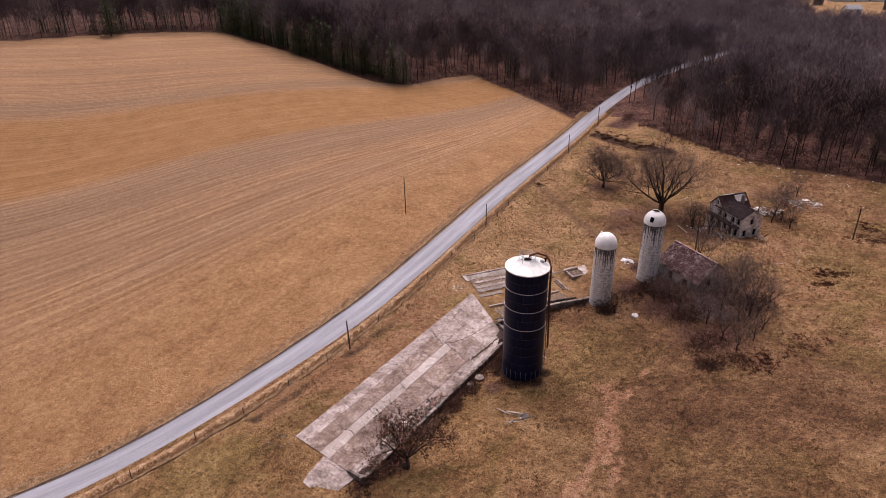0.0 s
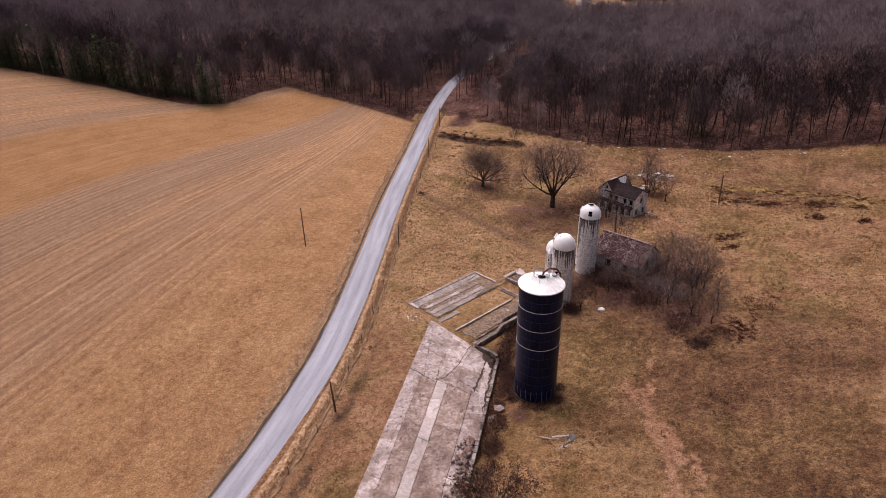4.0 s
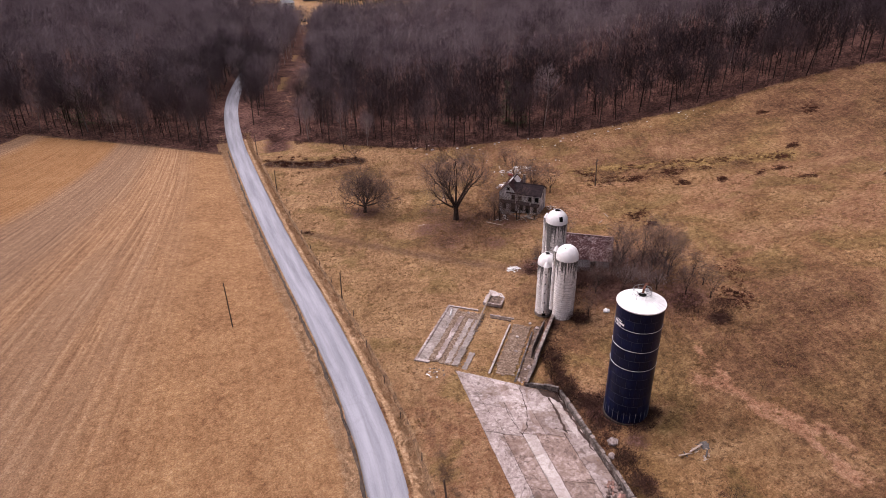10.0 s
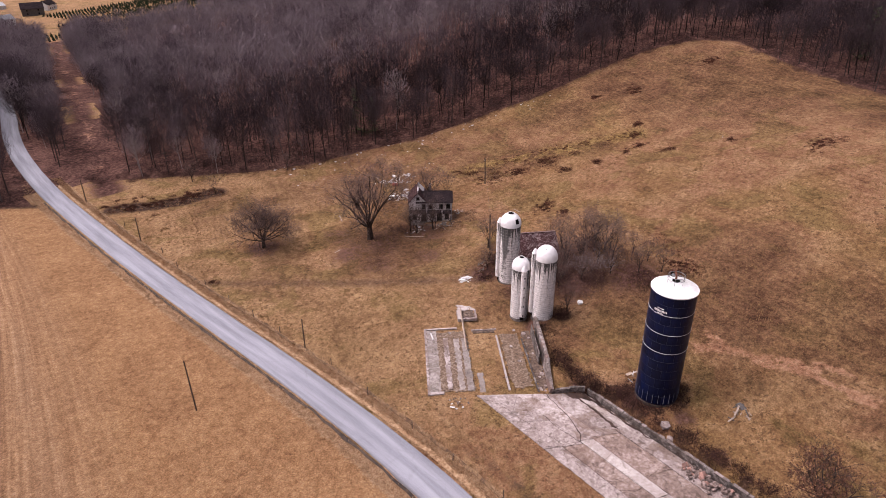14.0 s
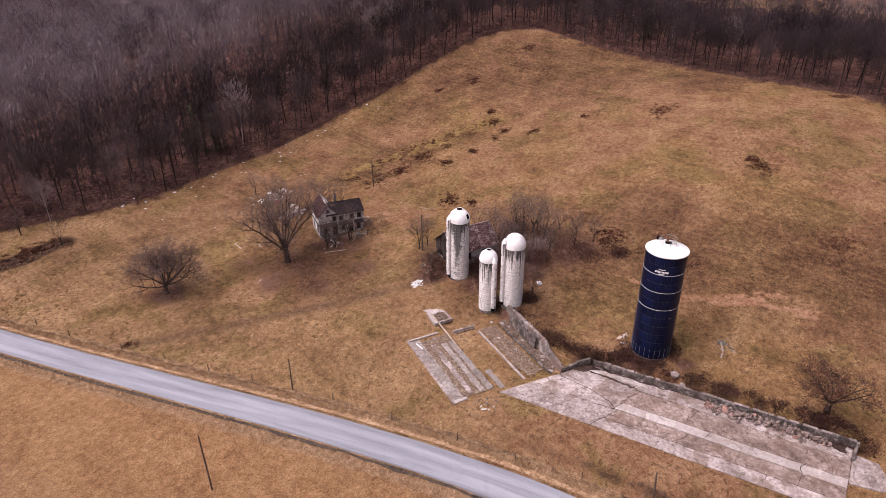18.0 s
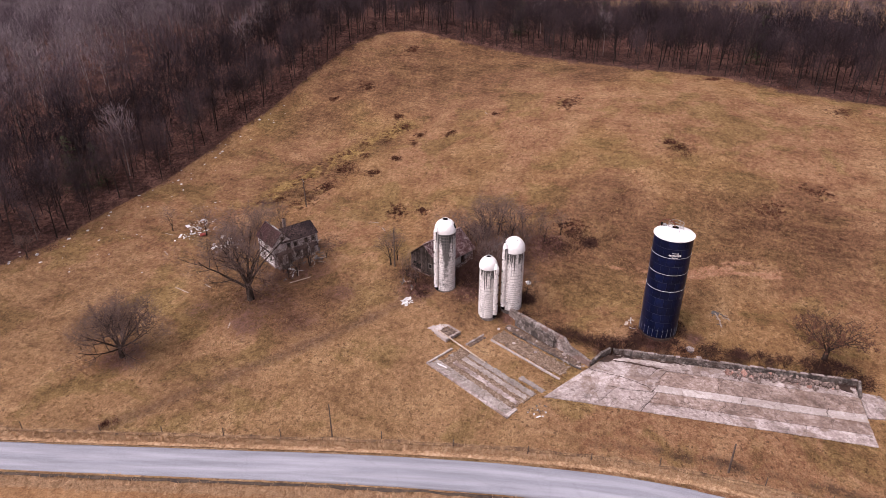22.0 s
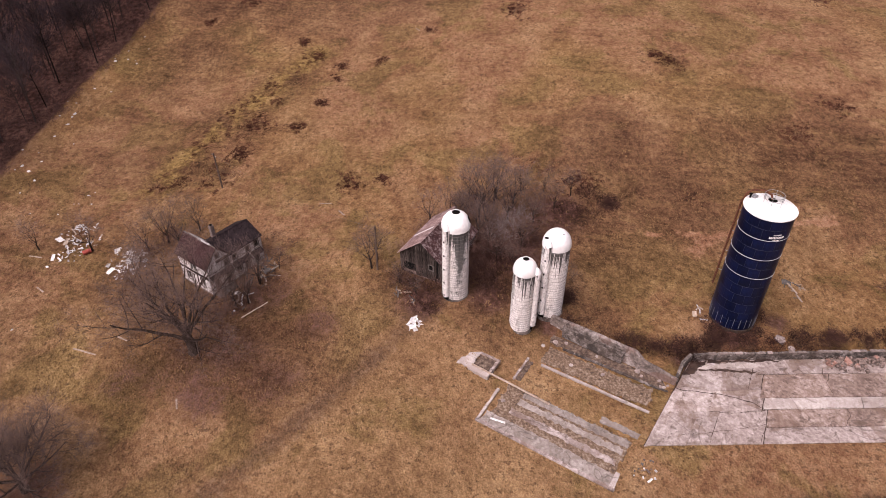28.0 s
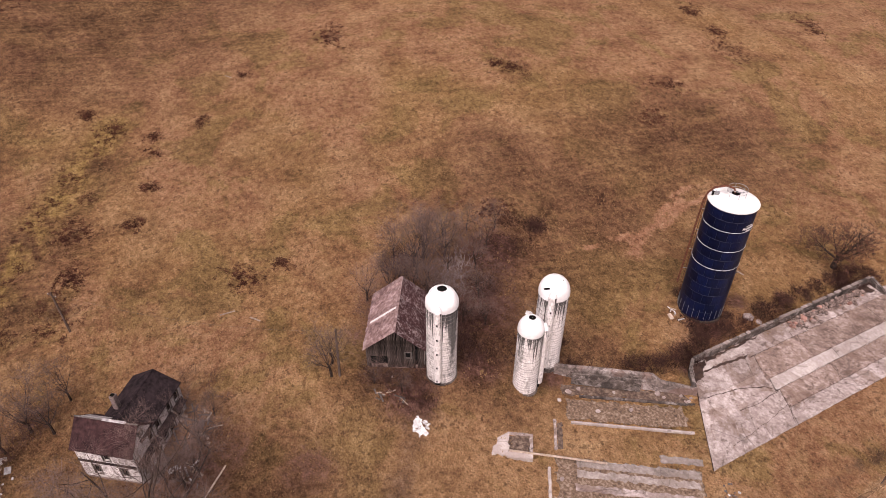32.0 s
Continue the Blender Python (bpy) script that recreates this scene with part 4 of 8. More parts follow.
# ---- concrete stave silos ----
def stave_silo(x, y, dia, body, dome, chute_az, label, hole=None, gores=0, chute_top=0.3, patch=None, hatch=None, dark_side=(180, 0.3)):
    z = gz(x, y) - 0.15
    s = thing("stave_silo", x, y, z, 0, label, "silo", "old concrete silos")
    r = dia / 2
    bm = lathe(bmesh.new(), [(r, 0), (r, body * 0.25), (r, body * 0.5), (r, body * 0.75), (r, body * 0.9), (r, body)], 40)
    uv = bm.loops.layers.uv.new("UVMap")
    for f in bm.faces:
        an = [math.atan2(l.vert.co.y, l.vert.co.x) for l in f.loops]
        for l, q in zip(f.loops, an):
            if max(an) - min(an) > 3 and q < 0:
                q += 2 * math.pi
            l[uv].uv = (q * r, l.vert.co.z)
    barrel = part("barrel", bm, M_STAVE, s, "stained whitewashed concrete staves", True)
    put_attr(barrel.data, "down", [(body - v.co.z) / 6.0 for v in barrel.data.vertices])
    put_attr(barrel.data, "dark_side", [dark_side[1] * math.exp(-(((math.degrees(math.atan2(v.co.y, v.co.x)) - dark_side[0] + 180) % 360 - 180) / 34) ** 2) * (0.35 + 0.65 * v.co.z / body) for v in barrel.data.vertices])
    part("base_ring", lathe(bmesh.new(), [(r + 0.14, -0.4), (r + 0.12, 0.22), (r - 0.02, 0.26)], 40), M_WALL, s, "mossy concrete base ring")
    hoop = bpy.data.meshes.new("hoop")
    b2 = lathe(bmesh.new(), [(r - 0.01, -0.014), (r + 0.02, -0.014), (r + 0.02, 0.014), (r - 0.01, 0.014)], 36)
    b2.to_mesh(hoop)
    b2.free()
    hoop.materials.append(M_HOOP)
    zz = 0.5
    while zz < body - 0.3:
        share("hoop", hoop, s, pose(0, 0, zz, 0, 0, 0))
        zz += 0.38 if zz < body * 0.45 else 0.55
    # dome
    h0 = hole or 0.02
    prof = [(r + 0.07, body - 0.2), (r + 0.07, body + 0.05)]
    for k in range(1, 12):
        q = k / 12 * math.pi / 2
        if (r + 0.06) * math.cos(q) > h0 + 0.08:
            prof.append(((r + 0.06) * math.cos(q), body + 0.05 + dome * math.sin(q)))
    ztop = body + 0.05 + dome * math.sqrt(max(0, 1 - (h0 / (r + 0.06)) ** 2))
    prof.append((h0, ztop))
    bm = lathe(bmesh.new(), prof, 48)
    if gores:
        for v in bm.verts:
            q = math.atan2(v.co.y, v.co.x)
            k = 1 + 0.012 * abs(math.sin(q * gores / 2)) * min(1, math.hypot(v.co.x, v.co.y) / r)
            v.co.x *= k
            v.co.y *= k
    cap = part("dome", bm, M_DOME, s, "white hemispherical metal dome", True)
    if gores:
        for i in range(gores):
            a = 2 * math.pi * i / gores
            part("dome_rib", tube(bmesh.new(), [(p * math.cos(a) * 1.012, p * math.sin(a) * 1.012, w + 0.01) for p, w in prof[2:]], 0.02, 4), M_DOME, cap)
    if hole:
        part("opening", lathe(bmesh.new(), [(0.01, ztop + 0.03), (h0 + 0.01, ztop + 0.03)], 20), M_HOLE, s, "dark open top")
        part("collar", lathe(bmesh.new(), [(h0 + 0.07, ztop - 0.06), (h0 + 0.06, ztop + 0.1), (h0 - 0.01, ztop + 0.1), (h0 - 0.02, ztop)], 24), M_DOME, s)
    for az, el, w, hh, tilt in (hatch or ()):
        q = radians(el)
        hb = part("dome_hatch", boxm(0, 0, 0, 0.06, w, hh, 0, 0.01), M_HOLE, s, "dark open hatch in the dome")
        hb.matrix_basis = pose(0, 0, body + 0.05, 0, 0, az) @ Matrix.Translation(((r + 0.07) * math.cos(q), 0, dome * math.sin(q))) @ Matrix.Rotation(-q * 0.75, 4, "Y") @ Matrix.Rotation(radians(tilt), 4, "X")
    # unloading chute up the side
    c, d = math.cos(radians(chute_az)), math.sin(radians(chute_az))
    cr = 0.44
    bm = lathe(bmesh.new(), [(cr, 0.9), (cr, body * 0.5), (cr, body + chute_top)], 14, -110, 110)
    uv = bm.loops.layers.uv.new("UVMap")
    for f in bm.faces:
        for l in f.loops:
            l[uv].uv = (math.atan2(l.vert.co.y, l.vert.co.x) * cr, l.vert.co.z)
    ch = part("chute", bm, M_STAVE, s, "narrow rounded unloading chute", True)
    put_attr(ch.data, "down", [0.35 + (body - v.co.z) / 6.0 for v in ch.data.vertices])
    ch.matrix_basis = pose((r + 0.16) * c, (r + 0.16) * d, 0, 0, 0, chute_az)
    cc = part("chute_cap", lathe(bmesh.new(), [(cr + 0.05, 0), (cr * 0.8, 0.3), (cr * 0.3, 0.75), (0.02, 0.85)], 14), M_DOME, s, "pointed white chute hood", True)
    cc.location = ((r + 0.1) * c, (r + 0.1) * d, body + chute_top - 0.02)
    for k in range(5):
        w = part("chute_window", boxm(0, 0, 0, 0.04, 0.18, 0.26), M_HOLE, s, "small dark chute opening")
        w.matrix_basis = pose((r + 0.61) * c, (r + 0.61) * d, 1.2 + k * (body - 1.5) / 4.5, 0, 0, chute_az)
    dr = part("feed_door", boxm(0, 0, 0, 0.3, 0.6, 0.75), M_HOLE, s, "dark feed door at the foot")
    dr.matrix_basis = pose((r + 0.05) * c, (r + 0.05) * d, 0.55, 0, 0, chute_az)
    return s


M_HOOP = simple("hoop_steel_whitewashed", (0.15, 0.13, 0.12), (0.36, 0.33, 0.31), 3, 0.7, 0.1, 0)
# the first two silos are faintly darker towards the south-east
stave_silo(-18.7, 93.9, 3.38, 10.9, 1.95, 130, "tall stained concrete stave silo with closed white dome", None, 0, 0.7, hatch=((98, 34, 0.75, 0.22, 30), (-150, 62, 0.16, 0.14, 0)), dark_side=(-55, 0.3))
stave_silo(-19.7, 97.9, 2.84, 9.4, 1.6, 236, "short whitewashed concrete stave silo with an open-topped dome", 0.42, 0, 0.0, hatch=(), dark_side=(-40, 0.3))
# the third silo's dark band is a weather stain beside its chute
stave_silo(-13.3, 105.3, 3.48, 11.2, 1.9, 131, "black-streaked concrete stave silo with ribbed white dome and open top", 0.55, 24, 0.3, hatch=((-100, 26, 0.6, 0.85, 0), (40, 30, 0.4, 0.5, 0)), dark_side=(188, 1.1))

# ---- the feed yard slab and its walls ----
def patch_mesh(name, f0, f1, s0, s1, nf, ns, lift, rng, material, thick=0.25, warp=0.06):
    """A concrete panel on the slab, uneven and worn at its edges."""
    top, seed = [], rng.uniform(0, 90)
    for j in range(ns + 1):
        for i in range(nf + 1):
            f, s = f0 + (f1 - f0) * i / nf, s0 + (s1 - s0) * j / ns
            x, y = slab_at(f, s)
            rim = i in (0, nf) or j in (0, ns)
            if rim:
                x += warp * noise.noise(Vector((x * 1.3, y * 1.3, seed)))
                y += warp * noise.noise(Vector((x * 1.3, y * 1.3, seed + 7)))
            z = slab_z(y) + lift + 0.03 * noise.noise(Vector((x * 0.5, y * 0.5, seed)))
            top.append((x, y, z - (0.012 if rim else 0)))
    n = nf + 1
    faces = [(j * n + i, j * n + i + 1, (j + 1) * n + i + 1, (j + 1) * n + i) for j in range(ns) for i in range(nf)]
    ring = [i for i in range(n)] + [j * n + nf for j in range(1, ns + 1)] + [ns * n + i for i in range(nf - 1, -1, -1)] + [j * n for j in range(ns - 1, 0, -1)]
    base = len(top)
    verts = top + [(top[k][0], top[k][1], top[k][2] - thick) for k in ring]
    m = len(ring)
    faces += [(ring[k], base + k, base + (k + 1) % m, ring[(k + 1) % m]) for k in range(m)]
    me = mesh_of(name, verts, faces, material)
    return me


def stain_patch(name, pts, lift, material, parent, inv, label, seed, ragged=0.25):
    """A thin ragged patch lying on the slab inside a rough outline of (f, s) points."""
    ring = []
    for k in range(len(pts)):
        (a, b), (c, d) = slab_at(*pts[k]), slab_at(*pts[(k + 1) % len(pts)])
        n = max(2, int(math.hypot(c - a, d - b) / 0.16))
        for q in range(n):
            x, y = a + (c - a) * q / n, b + (d - b) * q / n
            e = ragged * (noise.fractal(Vector((x * 1.1, y * 1.1, seed)), 1.0, 2.0, 4))
            g = ragged * (noise.fractal(Vector((x * 1.1, y * 1.1, seed + 20)), 1.0, 2.0, 4))
            ring.append((x + e, y + g))
    bm = bmesh.new()
    top = [bm.verts.new((x, y, slab_z(y) + lift)) for x, y in ring]
    low = [bm.verts.new((x, y, slab_z(y) - 0.06)) for x, y in ring]
    f = bm.faces.new(top)
    for k in range(len(ring)):
        bm.faces.new((low[k], low[(k + 1) % len(ring)], top[(k + 1) % len(ring)], top[k]))
    bmesh.ops.triangulate(bm, faces=[f])
    bmesh.ops.recalc_face_normals(bm, faces=bm.faces)
    o = part(name, bm, material, parent, label)
    o.matrix_parent_inverse = inv


def crack_line(pts, width, parent, inv, seed):
    """A dark earth-filled crack along (f, s) points: the two sides wander."""
    left, right = [], []
    for k in range(len(pts) - 1):
        (a, b), (c, d) = slab_at(*pts[k]), slab_at(*pts[k + 1])
        l = math.hypot(c - a, d - b)
        n = max(2, int(l / 0.25))
        nx, ny = -(d - b) / l, (c - a) / l
        for q in range(n + (k == len(pts) - 2)):
            x, y = a + (c - a) * q / n, b + (d - b) * q / n
            o = 0.16 * noise.fractal(Vector((x * 0.9, y * 0.9, seed)), 1.0, 2.0, 3)
            w = width * (0.35 + 0.9 * abs(noise.noise(Vector((x * 1.4, y * 1.4, seed + 5)))))
            left.append((x + nx * (o + w), y + ny * (o + w)))
            right.append((x + nx * (o - w), y + ny * (o - w)))
    bm = bmesh.new()
    va = [bm.verts.new((x, y, slab_z(y) + 0.045)) for x, y in left]
    vb = [bm.verts.new((x, y, slab_z(y) + 0.045)) for x, y in right]
    for k in range(len(va) - 1):
        bm.faces.new((va[k], vb[k], vb[k + 1], va[k + 1]))
    bmesh.ops.recalc_face_normals(bm, faces=bm.faces)
    o = part("crack", bm, M_MUD, parent, "dark earth-filled crack")
    o.matrix_parent_inverse = inv


def feed_yard():
    rng = random.Random(4)
    y = thing("concrete_yard", -38, 66, slab_z(66), 0, "cracked weathered concrete feed yard slab with pale repair strips", "concrete slab", kind="structure")
    inv = y.matrix_basis.inverted()
    lanes = [(0.0, 0.17, M_SLAB, 0.0), (0.17, 0.37, M_SLAB_BROWN, 0.0), (0.37, 0.5, M_SLAB_PALE, 0.03), (0.5, 0.79, M_SLAB_BROWN, 0.008), (0.79, 0.985, M_SLAB, -0.015)]
    cuts = {0: (0, 0.2, 0.43, 0.69), 1: (0, 0.12, 0.46, 0.69), 2: (0, 0.13, 0.41, 0.705), 3: (0, 0.13, 0.5, 0.72), 4: (0, 0.27, 0.52, 0.76)}
    for k, (a, b, mat, lift) in enumerate(lanes):
        for c, d in zip(cuts[k], cuts[k][1:]):
            g = 0.0014
            me = patch_mesh("slab_panel", a + g, b - g, c + 0.0004, d - 0.0004, 10, 16, lift + rng.uniform(-0.01, 0.01), rng, mat, warp=0.07)
            share("slab_panel", me, y, inv)
    for a, b, c, d in ((0.0, 0.36, 0.692, 0.83), (0.0, 0.36, 0.8315, 0.998), (0.362, 0.6, 0.708, 0.998), (0.602, 0.985, 0.762, 0.995), (0.604, 0.786, 0.722, 0.76)):
        share("slab_panel", patch_mesh("slab_panel", a, b, c, d, 14, 16, rng.uniform(-0.006, 0.006), rng, M_SLAB, warp=0.06), y, inv)
    # mud bed that shows in the joints
    bed = [slab_at(f, s) for f, s in ((0, 0), (1, 0), (1, 1), (0, 1))]
    bm = bmesh.new()
    quad(bm, *[(p[0], p[1], slab_z(p[1]) - 0.1) for p in bed])
    part("bed", bm, M_MUD, y).matrix_parent_inverse = inv
    # dark soil washed into the corner and along the wall, and the bare pale skim beside it
    soil = "dark soil washed on to the concrete"
    stain_patch("pale_skim", [(0.86, 0.965), (0.93, 0.97), (0.945, 0.86), (0.94, 0.77), (0.9, 0.72), (0.885, 0.78), (0.87, 0.88)], 0.035, M_SLAB_PALE, y, inv, "pale bare skim of concrete", 3, ragged=0.45)
    for n, (pts, r) in enumerate((([(0.79, 0.99), (0.97, 0.99), (0.98, 0.93), (0.93, 0.945), (0.86, 0.955), (0.8, 0.96)], 0.35), ([(0.945, 0.93), (0.98, 0.93), (0.98, 0.74), (0.965, 0.66), (0.955, 0.76), (0.95, 0.86)], 0.25),
                                  ([(0.85, 0.95), (0.87, 0.955), (0.865, 0.85), (0.82, 0.74), (0.805, 0.76), (0.84, 0.86)], 0.22), ([(0.9, 0.14), (0.975, 0.2), (0.98, 0.03), (0.88, 0.02)], 0.4))):
        stain_patch("soil_drift", pts, 0.05 + 0.004 * n, M_MUD, y, inv, soil, 11 + n, ragged=r)
    for n, (pts, w) in enumerate((([(0.62, 0.99), (0.58, 0.9), (0.54, 0.83), (0.45, 0.74), (0.37, 0.7)], 0.08), ([(0.37, 0.7), (0.2, 0.685), (0.01, 0.7)], 0.035), ([(0.37, 0.7), (0.37, 0.4), (0.37, 0.13)], 0.03), ([(0.79, 0.74), (0.79, 0.5), (0.79, 0.2)], 0.05), ([(0.17, 0.66), (0.17, 0.4), (0.17, 0.05)], 0.025),
                                  ([(0.5, 0.7), (0.503, 0.45), (0.5, 0.15)], 0.03), ([(0.36, 0.46), (0.27, 0.455), (0.17, 0.47)], 0.045), ([(0.79, 0.5), (0.66, 0.51), (0.53, 0.495)], 0.05), ([(0.36, 0.7), (0.33, 0.78), (0.35, 0.86)], 0.05), ([(0.2, 0.69), (0.14, 0.8), (0.1, 0.92)], 0.035), ([(0.36, 0.12), (0.45, 0.13), (0.53, 0.12)], 0.06))):
        crack_line(pts, w, y, inv, 40 + n * 3)
    # apron at the south end
    bm = bmesh.new()
    prism(bm, [(-40.4, 46.75), (-40.5, 44.0), (-40.2, 42.2), (-38.4, 41.7), (-36.3, 41.2), (-35.6, 43.4), (-35.0, 45.5)], 3.0, 3.5)
    ap = part("slab_apron", bm, M_SLAB)
    ap.parent, ap.matrix_parent_inverse = y, inv
    return y


M_MUD = simple("wet_mud", (0.018, 0.01, 0.008), (0.062, 0.036, 0.027), 1.5, 0.9)
feed_yard()


def wall_run(name, pts, tops, foot, thick, material, label, category, seed, joint=0.0, lean=0.0, jag=0.06):
    """A broken concrete wall along points; tops gives its crest height at each point."""
    rng = random.Random(seed)
    x0, y0 = pts[0]
    w = thing(name, x0, y0, foot, 0, label, category, kind="structure")
    line, crest = [], []
    for (a, b), (ta, tb) in zip(zip(pts, pts[1:]), zip(tops, tops[1:])):
        n = max(2, int(math.hypot(b[0] - a[0], b[1] - a[1]) / 0.6))
        for k in range(n):
            t = k / n
            line.append((a[0] + (b[0] - a[0]) * t, a[1] + (b[1] - a[1]) * t))
            crest.append(ta + (tb - ta) * t)
    line.append(pts[-1])
    crest.append(tops[-1])
    size = int(joint / 0.6) if joint else len(line)
    for st in range(0, len(line) - 1, size):
        seg, cr = line[st:st + size + 1], crest[st:st + size + 1]
        if len(seg) < 2:
            continue
        off, verts, faces = rng.uniform(-0.04, 0.04), [], []
        for k, (p, c) in enumerate(zip(seg, cr)):
            q, r = seg[max(k - 1, 0)], seg[min(k + 1, len(seg) - 1)]
            d = Vector((r[0] - q[0], r[1] - q[1])).normalized()
            nx, ny = d.y, -d.x
            c2 = c + rng.uniform(-jag * 1.2, jag)
            e = 0.02 if k in (0, len(seg) - 1) else 0
            px, py = p[0] + d.x * (e if k == 0 else -e), p[1] + d.y * (e if k == 0 else -e)
            for o, z in ((-thick / 2, foot - 0.6), (-thick / 2 + lean + off, c2), (-thick / 4 + lean + off, c2 + 0.03), (thick / 2 + lean + off, c2 - 0.02), (thick / 2, foot - 0.6)):
                verts.append((px + nx * o - x0, py + ny * o - y0, z - foot))
        for k in range(len(seg) - 1):
            for i in range(4):
                faces.append((k * 5 + i, k * 5 + i + 1, k * 5 + i + 6, k * 5 + i + 5))
        faces += [(4, 3, 2, 1, 0), tuple(len(verts) - 5 + i for i in range(5))]
        me = mesh_of("wall_block", verts, [tuple(f[::-1]) for f in faces], material)
        share("wall_block", me, w)
    return w


M_BARNWALL = concrete_material("lichened_concrete", (0.075, 0.058, 0.05), (0.2, 0.158, 0.143), (0.4, 0.345, 0.325), (0.05, 0.04, 0.035), (0.17, 0.1, 0.08), 0.5)
east = wall_run("wall_east", [(-33.6, 45.2), (-31.2, 62), (-28.9, 78.6)], [4.42, 4.5, 4.62], 3.5, 0.38, M_WALL, "long weathered concrete retaining wall beside the yard", "retaining wall", 2, 2.4)
rng_c = random.Random(44)
k_c = 0.4
while k_c < 33.5:
    # pale coping blocks, some missing; they make the crest paler than the face
    t_c, l_c = k_c / 33.6, rng_c.uniform(0.5, 1.3)
    a_c, b_c = ((-33.6, 45.2), (-31.2, 62)) if t_c < 0.5 else ((-31.2, 62), (-28.9, 78.6))
    q_c = (t_c % 0.5) * 2
    if rng_c.random() < 0.72:
        cb = part("coping_block", boxm(0, 0, 0, 0.43, l_c, rng_c.uniform(0.06, 0.12), 0, 0.025), M_BARNWALL if rng_c.random() < 0.65 else M_SLAB, east)
        cb.matrix_basis = pose(a_c[0] + (b_c[0] - a_c[0]) * q_c + 33.6, a_c[1] + (b_c[1] - a_c[1]) * q_c - 45.2, 4.46 + 0.2 * t_c - 3.5 + rng_c.uniform(0, 0.05), rng_c.gauss(0, 1.2), rng_c.gauss(0, 2), -8 + rng_c.gauss(0, 2))
    k_c += l_c + abs(rng_c.gauss(0, 0.25)) + 0.02
wall_run("wall_south_return", [(-33.7, 45.0), (-36.4, 45.9)], [4.55, 3.9], 3.5, 0.35, M_WALL, "short broken return of the retaining wall", "retaining wall", 3)
wall_run("wall_north", [(-29.0, 79.0), (-29.8, 80.4), (-32.2, 82.4)], [4.8, 4.5, 4.15], 3.5, 0.4, M_WALL, "low broken concrete wall at the yard's corner", "retaining wall", 5, 1.8)
wall_run("wall_barn", [(-20.6, 94.2), (-24.5, 90.2), (-28.5, 86.1), (-29.3, 85.3), (-32.4, 82.5)], [5.6, 5.75, 5.75, 4.85, 4.45], 3.5, 0.5, M_BARNWALL, "leaning barn foundation wall of stained concrete", "foundation wall", 6, 9.6, -0.3, 0.04)
wall_run("wall_barn_backing", [(-22.6, 93.2), (-26.0, 89.8), (-28.2, 87.5)], [5.55, 5.75, 5.7], 4.4, 0.16, M_WALL, "thin dark backing wall behind the barn foundation", "foundation wall", 7, 0, 0.0, 0.03)


